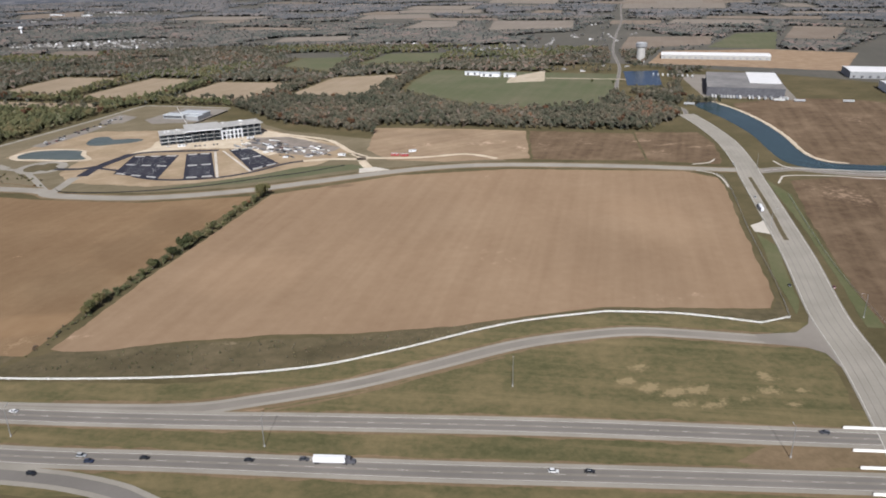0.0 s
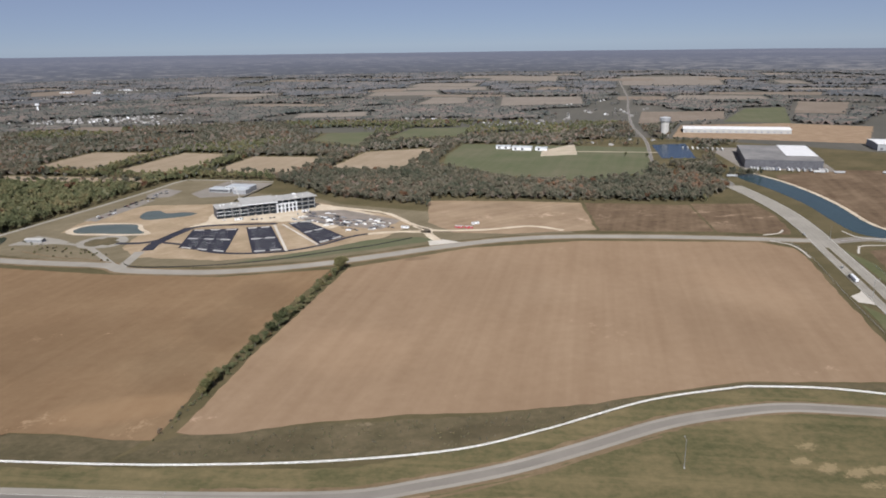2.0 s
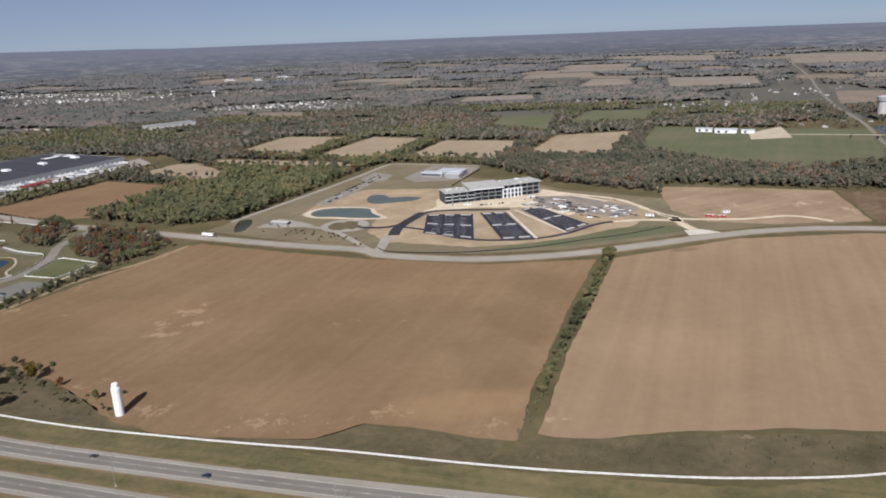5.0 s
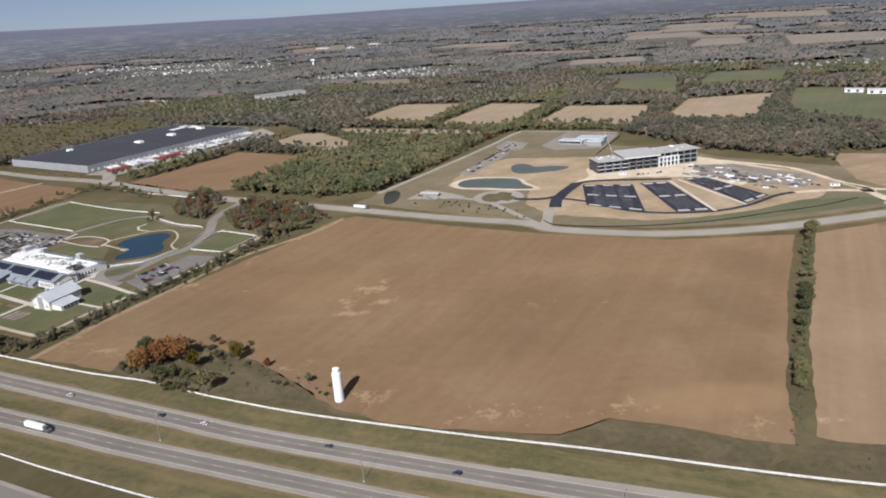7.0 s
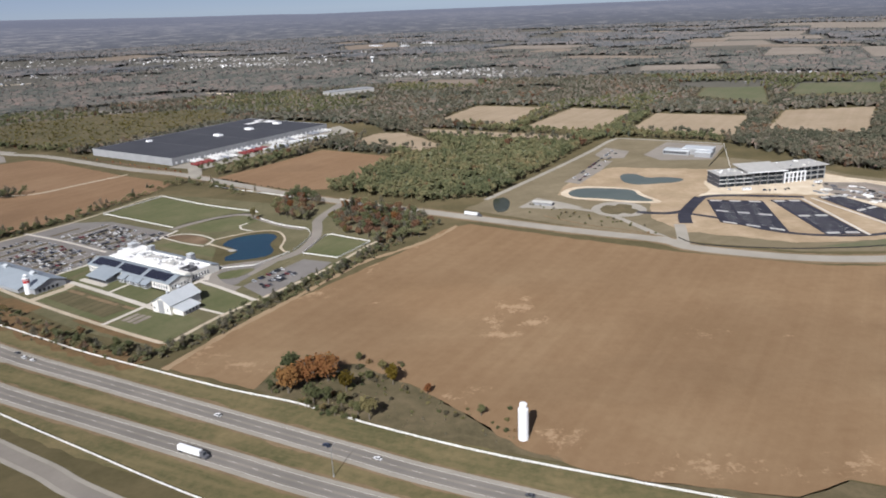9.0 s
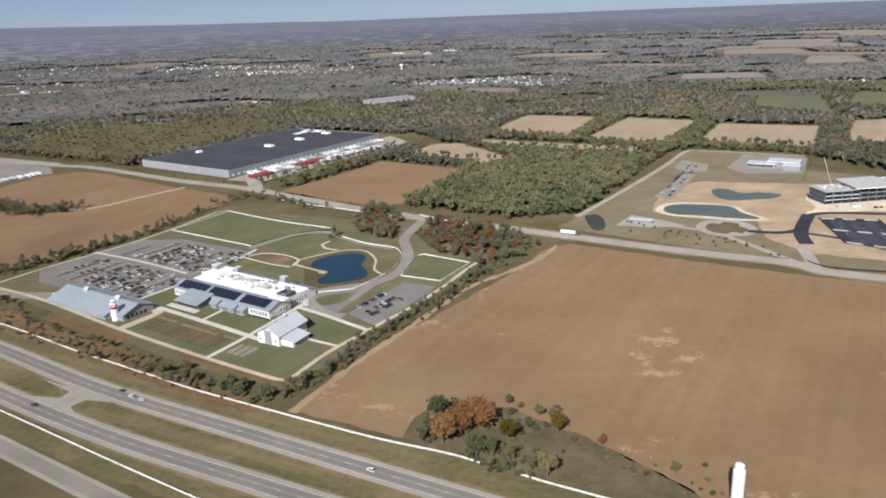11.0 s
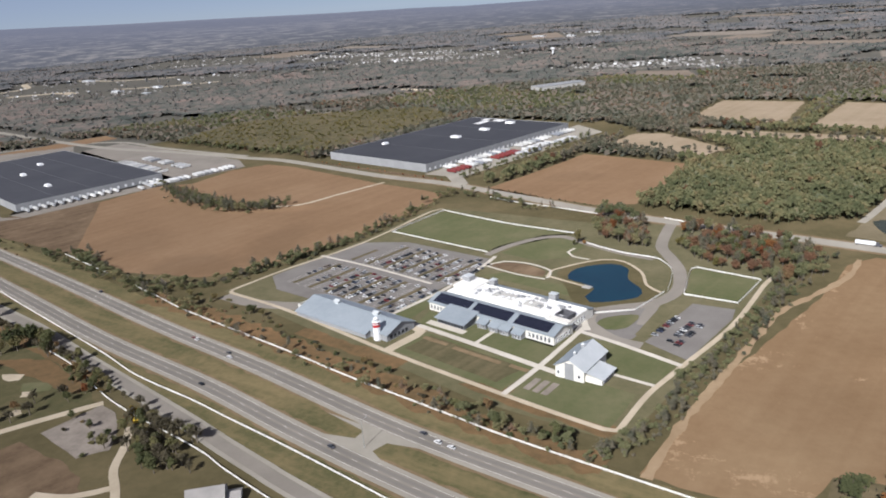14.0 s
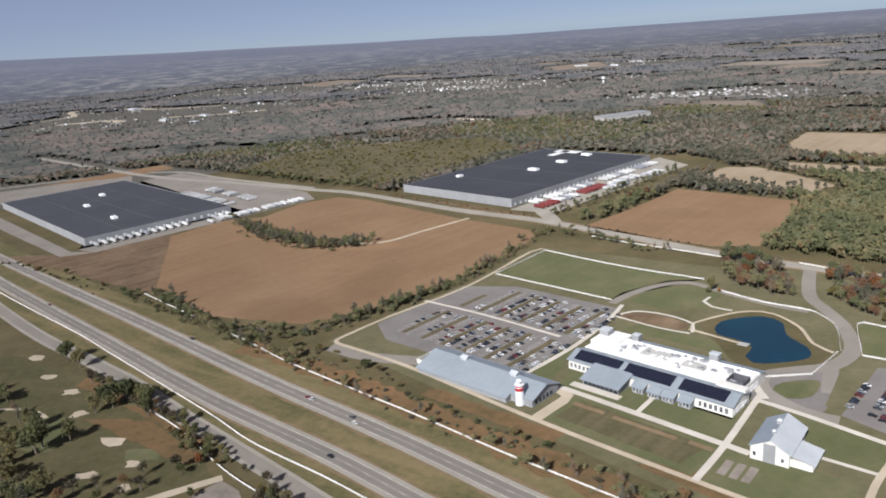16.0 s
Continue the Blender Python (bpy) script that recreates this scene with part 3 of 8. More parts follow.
def prism(bm, profile, x0, x1):
    """A profile of (y, z) points drawn out along x."""
    n = len(profile)
    vs = [(x0, y, z) for y, z in profile] + [(x1, y, z) for y, z in profile]
    return add(bm, vs, [tuple(range(n)), tuple(reversed(range(n, 2 * n)))] + [(i, n + i, n + (i + 1) % n, (i + 1) % n) for i in range(n)])


def roof_slab(bm, profile, x0, x1, t=0.35):
    """A sheet of thickness t along a profile of (y, z)."""
    return prism(bm, list(profile) + [(y, z - t) for y, z in reversed(profile)], x0, x1)


def bar(bm, a, b, r=0.1, n=5):
    a, b = Vector(a), Vector(b)
    q = (b - a).to_track_quat("Z", "Y")
    ring = [q @ Vector((r * math.cos(2 * math.pi * i / n), r * math.sin(2 * math.pi * i / n), 0)) for i in range(n)]
    return add(bm, [a + v for v in ring] + [b + v for v in ring], [tuple(reversed(range(n))), tuple(range(n, 2 * n))] + [(i, (i + 1) % n, n + (i + 1) % n, n + i) for i in range(n)])


def curve(points, step=6.0, closed=False):
    """A smooth line through points (Catmull-Rom), in steps of about that many metres."""
    p = [Vector((*q[:2], 0)) for q in points]
    n, out = len(p), []
    for i in range(n if closed else n - 1):
        a, b, c, d = (p[(i + k) % n] if closed else p[min(max(i + k, 0), n - 1)] for k in (-1, 0, 1, 2))
        m = max(1, int((c - b).length / step))
        for k in range(m):
            t = k / m
            out.append(0.5 * (2 * b + (c - a) * t + (2 * a - 5 * b + 4 * c - d) * t * t + (3 * b - a - 3 * c + d) * t ** 3))
    return out if closed else out + [p[-1]]


def strip(name, points, width, z, material, label="", category="road", shift=0.0, parent=None, step=6.0, smooth=True, fringe=0.0):
    """A band of ground along a line, with its sides drawn down into the earth."""
    line = curve(points, step) if smooth else [Vector((*q, 0)) for q in points]
    vs, fs = [], []
    for i, q in enumerate(line):
        along = (line[min(i + 1, len(line) - 1)] - line[max(i - 1, 0)]).normalized()
        side = Vector((-along.y, along.x, 0))
        w = width / 2 + (fringe * noise.noise(q * 0.11) if fringe else 0)
        for off, h in ((w, -0.3), (w, z), (-w, z), (-w, -0.3)):
            v = q + side * (off + shift)
            vs.append((v.x, v.y, h))
    for i in range(len(line) - 1):
        for k in range(3):
            a = 4 * i + k
            fs.append((a, a + 1, a + 5, a + 4))
    ob = raw(name, vs, fs, material, parent)
    return tagged(ob, label, category, kind="structure") if label else ob


def patch(name, points, z, material, label="", category="ground", smooth=False, ragged=0.0, parent=None):
    """A sheet of ground inside an outline."""
    line = curve(points, 5.0, True) if smooth or ragged else [Vector((*q, 0)) for q in points]
    if ragged and not smooth:
        line = []
        for a, b in zip(points, [*points[1:], points[0]]):
            a, b = Vector((*a, 0)), Vector((*b, 0))
            m = max(1, int((b - a).length / 4))
            line += [a.lerp(b, k / m) for k in range(m)]
    if ragged:
        line = [q + ragged * noise.noise_vector(q * 0.09) for q in line]
    bm = bmesh.new()
    lo = [bm.verts.new((q.x, q.y, -0.3)) for q in line]
    hi = [bm.verts.new((q.x, q.y, z)) for q in line]
    top = bm.faces.new(hi)
    n = len(line)
    for i in range(n):
        bm.faces.new((lo[i], lo[(i + 1) % n], hi[(i + 1) % n], hi[i]))
    bmesh.ops.triangulate(bm, faces=[top])
    ob = part(name, bm, material, parent)
    return tagged(ob, label, category, kind="structure") if label else ob


def inside(x, y, poly):
    """Which of the points x, y (arrays) lie in a polygon."""
    x, y = np.asarray(x, float), np.asarray(y, float)
    hit = np.zeros(x.shape, bool)
    for (x0, y0), (x1, y1) in zip(poly, [*poly[1:], poly[0]]):
        cross = (y0 > y) != (y1 > y)
        hit ^= cross & (x < (x1 - x0) * (y - y0) / (y1 - y0 + 1e-9) + x0)
    return hit


def near_line(x, y, points, dist):
    hit = np.zeros(np.shape(x), bool)
    for (x0, y0), (x1, y1) in zip(points, points[1:]):
        dx, dy = x1 - x0, y1 - y0
        t = np.clip(((x - x0) * dx + (y - y0) * dy) / (dx * dx + dy * dy), 0, 1)
        hit |= np.hypot(x - x0 - t * dx, y - y0 - t * dy) < dist
    return hit


# ---- the large structure: earth, fields, roads ----
HW_N = [(-1700, 1215), (-1250, 960), (-903, 750), (-666, 610.5), (-525, 525.5), (-428, 470), (-332, 412), (-244.6, 368), (-174, 333), (-115, 304),
        (-65, 280), (50, 233), (164.7, 189), (237, 163.5), (309, 140), (400, 109), (520, 64.5), (700, 0), (1000, -105)]
HW_S = [(-1700, 1140), (-1230, 915), (-833, 674), (-664.5, 572), (-551, 503), (-451, 449), (-378, 405), (-302.6, 363.5), (-226, 327.4), (-163, 298),
        (-113.5, 275), (40, 209), (172, 156), (240, 132), (330, 99.5), (415, 70.5), (500, 41), (690, -26), (1000, -137)]
CAMPUS_RD = [(-1500, 1480), (-1064, 1222), (-860, 1138), (-720, 1075), (-640, 1040), (-486, 937), (-400, 890), (-333, 841), (-235, 767), (-156, 720), (-97, 687), (21, 618),
             (93, 581), (114, 558), (186.5, 528), (265, 522), (333, 531), (407, 543), (466, 545), (527, 533), (628, 493), (710, 452), (745, 436)]
X_ROAD = [(440, -110), (500, 10), (542, 85), (561, 121), (583, 168), (626, 243), (671.5, 328), (719, 418), (745, 466), (783, 547), (811, 629), (830, 701), (847, 748), (815, 812),
          (840, 908), (966, 1140), (1088, 1402), (1290, 1773), (1530, 2199), (1963, 3023), (2250, 3516)]
FRONT_RD = [(-1200, 890), (-787, 617), (-655, 542), (-604, 514), (-549, 479), (-500, 449), (-443, 414), (-413, 394.5), (-384, 376.5), (-366, 365.5), (-272, 311), (-240, 293), (-209, 274), (-100, 218), (20, 160), (120, 118), (190, 88), (258, 64)]

ground = thing("ground", "open country of dry autumn meadow", "ground", kind="structure")
RINGS = [0, 60, 130, 220, 330, 460, 620, 820, 1080, 1400, 1800, 2300, 2900, 3600, 4200, 4880]
gv, gf = [(0, 0, 0)], []
for r in RINGS[1:]:
    gv += [(r * math.cos(a), 200 + r * math.sin(a), 0) for a in (2 * math.pi * i / 96 for i in range(96))]
gv[0] = (0, 200, 0)
gf += [(0, 1 + i, 1 + (i + 1) % 96) for i in range(96)]
for k in range(len(RINGS) - 2):
    a, b = 1 + 96 * k, 97 + 96 * k
    gf += [(a + i, b + i, b + (i + 1) % 96, a + (i + 1) % 96) for i in range(96)]
near_ring = 96 + 2 * 96 * 0 + 96 * 8
raw("meadow", gv, gf[:near_ring], "ground", ground)
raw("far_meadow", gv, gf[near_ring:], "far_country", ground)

# the skyline: level to the north and east, higher ground to the west
SKY_AZ = [-180, -120, -60, -46, -36, -30, -21, -15, -12, 0, 10, 20, 50, 120, 180]
SKY_Z = [135, 200, 232, 223, 197, 186, 164, 154, 146, 140, 135, 131, 123, 123, 135]
RIM = 480
bv, bf, buv = [], [], []
for i in range(RIM + 1):
    a = -180 + 360 * i / RIM
    x, y = 4870 * math.sin(radians(a)), 200 + 4870 * math.cos(radians(a))
    top = np.interp(a, SKY_AZ, SKY_Z) + 2.0 * noise.noise((x * 0.0012, y * 0.0012, 0)) + 1.0 * noise.noise((x * 0.012, y * 0.012, 3))
    for k in range(9):
        bv.append((x, y, -2 + (top + 2) * k / 8))
        buv.append((i / RIM, k / 8))
bf = [(9 * i + k, 9 * i + 9 + k, 9 * i + 10 + k, 9 * i + 1 + k) for i in range(RIM) for k in range(8)]
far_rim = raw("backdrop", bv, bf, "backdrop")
layer = far_rim.data.uv_layers.new(name="UVMap")
for loop in far_rim.data.loops:
    layer.data[loop.index].uv = buv[loop.vertex_index]
tagged(far_rim, "hazy blue-grey distance of woods and fields at the horizon", "distance", kind="structure")

# fields round the highway
FIELD_E = [(170.3, 249.8), (206.4, 330.1), (296, 501.9), (413.7, 529), (523.1, 517), (674.7, 458.2), (690, 430), (681, 404), (657, 360), (630, 311), (605, 263), (581, 217), (568, 194),
           (557.4, 183), (508.7, 199), (468.8, 212), (411.3, 214), (378.7, 214.5), (329.7, 221), (282.5, 233), (229.7, 240.3), (195.9, 240.8), (176, 245.6)]
FIELD_W = [(281, 503), (231.6, 408.7), (199.4, 340.1), (174.9, 288), (158.6, 245), (139.4, 252.7), (119.4, 264.4), (90.1, 276), (65.9, 266.5), (39.4, 271.4), (8, 279), (-18.7, 292.3), (-36.7, 305), (-53.2, 324.5), (-80.7, 354.7), (-115.7, 384.1), (-153.8, 389.8),
           (-163.2, 377.4), (-167.5, 360), (-226, 387), (-210, 420), (-177, 474), (-138, 530), (-99, 586), (-78, 627), (-55.7, 642), (20.9, 594.6), (98.6, 550.9), (190, 512)]
FIELD_RED = [(-352, 858.3), (-297.7, 940.3), (-251.2, 1018.2), (-138.6, 944.1), (-154.2, 913.9), (-181.3, 830.2), (-205, 790), (-241.8, 790)]
FIELD_NW = [(-533.2, 610), (-490.5, 643), (-440, 712), (-398.7, 808), (-392, 846), (-486, 905), (-613.1, 1000), (-660, 1022), (-697.9, 994.1), (-717.5, 924.8), (-757.5, 916.1), (-790, 850), (-700, 685), (-610.5, 621.5)]
SCRUB_E = [(160, 243), (171, 247), (230, 238), (330, 219), (411, 212), (469, 210), (557, 180), (567, 190), (583, 222), (560, 170), (540.5, 168.3), (504.7, 191.8), (466.5, 205.8), (409.4, 207.7), (343.5, 196.2), (296.8, 191.6), (216.2, 206.8), (140, 230)]
SCRUB_W = [(155, 246), (119, 263), (90, 275), (66, 266), (8, 278), (-37, 304), (-81, 354), (-116, 384), (-154, 390), (-168, 360), (-145, 345), (-100, 322), (-30, 295), (40, 265), (138, 229)]
patch("field_pale", FIELD_E, 0.10, "field_e", "pale brown harvested and tilled crop field", "field", ragged=1.5)
patch("field_brown", FIELD_W, 0.10, "field_w", "brown tilled crop field with sandy spots", "field", ragged=1.5)
patch("field_reddish", FIELD_RED, 0.10, "field_red", "reddish brown tilled field beside the woods", "field", ragged=1.5)
patch("field_north", FIELD_NW, 0.10, "field_red", "reddish brown tilled field beside the warehouses", "field", ragged=1.5)
strip("field_track", [(-224, 384), (-213, 409.8), (-197.5, 440.8), (-172, 486.7), (-138, 548), (-112, 575), (-83, 607), (-67, 638)], 4.2, 0.128, "worn_soil", "pale bare track along the edge of a field", "track", fringe=1.6, step=1.5)
patch("rusty_scrub", [(-312, 455), (-300.8, 458), (-277.4, 450), (-246.9, 432), (-231, 418), (-238, 412.5), (-262.2, 424.6), (-287.2, 439)], 0.075, "rust_grass", "rust-brown scrub grass below the school", "grass", ragged=3)
patch("rusty_scrub", [(-420, 522), (-380, 500), (-345, 480), (-350, 472), (-385, 490), (-425, 514)], 0.075, "rust_grass", "rust-brown scrub grass below the school", "grass", ragged=3)
strip("field_margin", [(10, 279), (-18.7, 292.3), (-36.7, 305), (-53.2, 324.5), (-80.7, 354.7), (-113, 383)], 2.6, 0.125, "field_w", "bare margin of a field", "field", fringe=2.2, step=1.5)
patch("rough_field", [(-1010, 775), (-880, 782), (-800, 845), (-790, 850), (-700, 685), (-618, 624), (-700, 672), (-860, 742)], 0.055, "weeds", "rough brown grass between warehouse and highway", "field", ragged=2)
strip("rust_strip", [(-560, 571), (-481, 532), (-403, 486), (-334, 444), (-281, 410), (-240, 391)], 16, 0.056, "rust_grass", "rusty tall grass along the campus fence", "grass", fringe=6, step=3)
patch("scrub_bank", SCRUB_E, 0.06, "scrub", "rough dark scrub between field and fence", "scrub", ragged=2.0)
patch("scrub_bank", SCRUB_W, 0.06, "scrub", "rough dark scrub between field and fence", "scrub", ragged=2.0)

# mown verges and median along the highway
MID = [((a[0] + b[0]) / 2, (a[1] + b[1]) / 2) for a, b in zip(HW_N, HW_S)]
strip("highway_verge", MID, 74, 0.03, "verge", "mown grass verges and median of the highway", "verge", fringe=3)
patch("interchange_green", [(300, 158), (352, 170), (400, 179), (431, 180), (462, 177), (490, 167), (527, 148), (552, 137), (533, 98), (519, 76), (400, 120), (310, 148)], 0.05, "verge", "olive grass inside the slip road", "verge", ragged=1.5)
patch("rough_field", [(745, 400), (690, 310), (640, 222), (602, 150), (700, 60), (900, 250), (880, 380), (800, 396)], 0.06, "weeds", "rough brown weedy field beside the road", "field", ragged=2)
patch("rough_field", [(905, 690), (870, 610), (862, 555), (830, 490), (812, 448), (850, 415), (1000, 480), (1150, 640), (1100, 720), (1020, 760), (930, 745)], 0.06, "weeds", "flat brown weedy field beside the canal", "field", ragged=2)
for name, mat_, pts in (("graded_field", "graded", [(434, 752), (530, 712), (599.5, 675.2), (556, 550), (530, 555), (470, 565), (418, 590), (405, 640)]),
                        ("weedy_field", "weeds", [(603, 673), (709.7, 619.7), (661, 505), (600, 528), (558, 546)]),
                        ("weedy_field", "weeds", [(713.9, 624.7), (782, 600.6), (765, 545), (735, 488), (722, 470), (663, 502)])):
    patch(name, pts, 0.07, mat_, "bare brown building plot beside the road", "field", ragged=2)

# bare tan edges where gravel and mown grass meet
SLIP_A = [(40, 240), (110, 214), (180, 189), (240, 171), (274, 169), (315, 170), (353, 175.5), (401, 184), (433, 184.6), (469, 180.5), (499, 168), (527, 154), (556, 141)]
strip("highway_verge", SLIP_A[1:], 46, 0.034, "verge", "mown grass beside the slip road", "verge", fringe=3)
strip("worn_verge", SLIP_A[2:], 15, 0.062, "worn_grass", "bare tan edge of the slip road", "verge", fringe=2, step=1.5)
for line, w in ((HW_N, 16.5), (HW_S, 16.5)):
    strip("worn_verge", line[2:-1], w, 0.07, "worn_grass", "bare tan edge of the highway", "verge", fringe=2, step=4)
strip("worn_verge", [(262, 158), (300, 160), (330, 163), (365, 170), (395, 174)], 1.6, 0.066, "worn_grass", "worn wheel track in the grass", "track", fringe=1, step=2)
strip("worn_verge", [(232, 170), (252, 163), (275, 158)], 5, 0.066, "shallows", "bare gore beside the slip road", "verge", fringe=2)

# roads
def highway(name, line, inner):
    """One carriageway: pale shoulders, worn lanes, edge lines and lane dashes."""
    road = strip(name, line, 13.4, 0.14, "shoulder", "one-way highway carriageway of grey asphalt", "road")
    strip("lanes", line, 8.4, 0.18, "road", parent=road)
    for off in (-1.9, 1.9):
        strip("wheel_tracks", line, 2.2, 0.20, "lane", parent=road, shift=off)
    for off in (-4.1, 4.1):
        strip("edge_line", line, 0.15, 0.22, "marking", parent=road, shift=off)
    pts, vs, fs, run = curve(line, 2.0), [], [], 0.0
    for a, b in zip(pts, pts[1:]):
        run += (b - a).length
        if run % 12.2 < 4.0 and -1000 < a.x < 760:
            d = (b - a).normalized()
            s = Vector((-d.y, d.x, 0)) * 0.065
            k = len(vs)
            vs += [(v.x, v.y, 0.23) for v in (a - s, b - s, b + s, a + s)]
            fs.append((k, k + 1, k + 2, k + 3))
    tagged(raw("lane_dashes", vs, fs, "marking", road), kind="stuff")
    return road


highway("highway_north", HW_N, -1)
highway("highway_south", HW_S, 1)


def lane_road(name, line, width, label, z=0.15, mat_="road", centre=True, edge=0.8):
    road = strip(name, line, width, z, "shoulder", label, "road")
    strip("carriageway", line, width - 2 * edge, z + 0.03, mat_, parent=road)
    if centre:
        strip("centre_line", line, 0.3, z + 0.05, "marking", parent=road)
    return road


strip("worn_verge", CAMPUS_RD[5:], 20, 0.1, "worn_grass", "dry tan edge of the road", "verge", fringe=2, step=3)
lane_road("campus_road", CAMPUS_RD, 13.5, "two-lane pale grey road past the fields", mat_="shoulder", centre=False)
cross = lane_road("cross_road", X_ROAD[:12], 21.5, "wide pale road with a grass median", 0.19, mat_="shoulder", centre=False)
for off in (-9.7, -6.0, -2.3, 2.3, 6.0, 9.7):
    strip("lane_joint", X_ROAD[:12], 0.25, 0.232, "marking" if abs(off) > 9 else "lane", parent=cross, shift=off)
patch("junction_flare", [(528, 148.5), (545, 139), (550, 131), (547, 118), (562, 122), (586, 178), (575, 173), (564, 160.5), (551, 154), (529, 158.5)], 0.16, "road", "pale flared mouth of the slip road", "road")
strip("median_strip", [(640, 273), (650, 292), (664, 317), (688, 362), (718, 420)], 3.2, 0.26, "scrub", "narrow grass median of the road", "verge")
strip("median_strip", [(520, 45), (545, 92), (556, 112)], 3.0, 0.26, "shoulder", "pale narrow median of the road", "verge")
lane_road("country_road", X_ROAD[11:], 6.0, "straight country road running to the horizon", 0.13, mat_="lot", centre=False)
lane_road("frontage_road", FRONT_RD, 11, "grey frontage road along the highway", 0.12, centre=False, edge=2.2)
lane_road("slip_road", SLIP_A, 10, "single-lane slip road with pale shoulders", 0.10, centre=False, edge=2.4)
lane_road("slip_road", [(120, 168), (150, 153), (187, 137), (202, 129.5), (217, 120), (226, 112), (243, 93), (272, 50), (330, 2), (405, -45), (470, -52)], 11, "single-lane slip road leaving the highway", 0.13, mat_="lane", centre=False, edge=2.5)
lane_road("east_road", [(735, 436), (775, 433), (800, 412), (842, 388), (1000, 330)], 15, "grey side road beside the canal", 0.125)
for k, pts in enumerate(([(-372, 425), (-349, 410), (-335, 401), (-310, 396)], [(-349, 411), (-352, 403), (-341, 394), (-335, 402)], [(-370, 407), (-326, 378), (-341, 395), (-352, 404)])):
    patch("crossover", pts, 0.155 + 0.005 * k, "shoulder", "paved crossing in the highway median", "road")
patch("driveway", [(636.4, 308), (647, 311.3), (657, 318), (640, 283), (635.8, 289.9), (630.5, 295.5)], 0.17, "concrete", "pale concrete field entrance", "road")
strip("driveway", [(-380, 880), (-388, 905), (-400, 935)], 16, 0.16, "shoulder", "paved yard entrance", "road")
strip("farm_track", [(-470.5, 902.6), (-507.3, 855), (-539.4, 815), (-590, 812)], 4.5, 0.14, "tan_path", "pale farm track across a field", "track", fringe=1)
strip("far_road", [(-1400, 1090), (-1216, 1205), (-1120, 1250), (-1018, 1246), (-900, 1175), (-720, 1085)], 9, 0.1, "shoulder", "grey service road behind the warehouse", "road")

for pts in ([(776.9, 464), (772.7, 446), (774.6, 435.5), (809, 417), (847, 398), (1000, 345)], [(729.6, 395.6), (742.8, 408.6), (754.8, 414.7), (793.8, 399.6), (828, 378), (980, 315)], [(696, 477.7), (715, 478.2), (727.4, 488)], [(686.5, 456.5), (695.5, 442.8), (691.7, 421.7), (681, 398.5)]):
    strip("sidewalk", pts, 1.8, 0.26, "concrete", "pale concrete sidewalk at the junction", "path")
patch("road_verge", [(728.4, 413), (716.8, 363.7), (654, 251.9), (622.7, 192.4), (600, 145), (591, 148), (625.7, 209.5), (671.6, 295.3)], 0.08, "lawn", "green grass verge of the road", "verge", ragged=1)
patch("road_verge", [(566, 172), (578, 184), (592, 209), (626, 264), (630, 292), (596, 232), (586, 214)], 0.11, "lawn", "green grass verge of the road", "verge", ragged=1)

patch("worn_verge", [(455, 68), (473, 75), (499, 67), (516, 59), (506, 49), (472, 59)], 0.075, "worn_grass", "bare tan ground beside the bridge", "verge", ragged=2)

# bridge parapets where the highway passes over the road
for a, b in (((510.4, 75.5), (560, 57)), ((502.6, 61.5), (551, 44)), ((497, 51.6), (545, 34)), ((489.7, 37.6), (538, 20))):
    bm = bmesh.new()
    d = math.dist(a, b)
    prism(bm, [(-0.35, 0), (0.35, 0), (0.2, 0.5), (0.16, 1.15), (-0.16, 1.15), (-0.2, 0.5)], 0, d)
    ob = part("bridge_parapet", bm, "white_board")
    ob.matrix_basis = pose(a[0], a[1], 0.1, 0, 0, math.degrees(math.atan2(b[1] - a[1], b[0] - a[0])))
    tagged(ob, "white concrete parapet of a highway bridge", "parapet", "bridge parapets")

# distant fields, each a quadrilateral that lies with the county grid
FAR_FIELDS = []


def far_field(pts, mat_, label):
    # distant fields swap to the greyed copies that stand for haze
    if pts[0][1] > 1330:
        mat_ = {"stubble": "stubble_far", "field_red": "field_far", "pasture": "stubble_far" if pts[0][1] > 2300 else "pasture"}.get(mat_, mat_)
    FAR_FIELDS.append(pts)
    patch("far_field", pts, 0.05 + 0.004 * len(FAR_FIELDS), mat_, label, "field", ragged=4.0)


STUBBLE = "pale stubble field between dark hedgerows"
for pts in ([(-100, 1247), (-35, 1397), (76.7, 1345), (5, 1165)], [(32, 1140.3), (126.7, 1320), (224.3, 1263), (124.5, 1090)], [(178, 1087), (246.9, 1223.9), (372, 1168), (295, 1010)],
            [(355, 1050), (443, 1205), (580, 1205), (500, 1060), (461, 992)], [(-130, 1165), (88.6, 1052), (86, 1020), (-115, 1112)], [(-222.9, 1071.7), (-187, 1137), (-148, 1130), (-88, 1016), (-121, 985)],
            [(378, 1928), (569, 1897), (595, 2016), (417, 2056)], [(792, 2216), (954, 2191), (1031, 2439), (922, 2492)], [(1010, 2044), (1262, 1999), (1392, 2265), (1147, 2383)],
            [(718, 2689), (985, 2628), (1036, 2872), (799, 2910)], [(1519, 3575), (1770, 3302), (2015, 3818), (1713, 4000)]):
    far_field(pts, "stubble", STUBBLE)
for pts in ([(368, 1416), (415, 1524), (524, 1513), (450, 1292)], [(518, 1386), (609, 1539), (745, 1507), (673, 1363)], [(1854, 2810), (2221, 2615), (2655, 3276), (2250, 3515)], [(1309, 1375), (1421, 1288), (1690, 1626), (1571, 1640)]):
    far_field(pts, "pasture", "green pasture between tree lines")
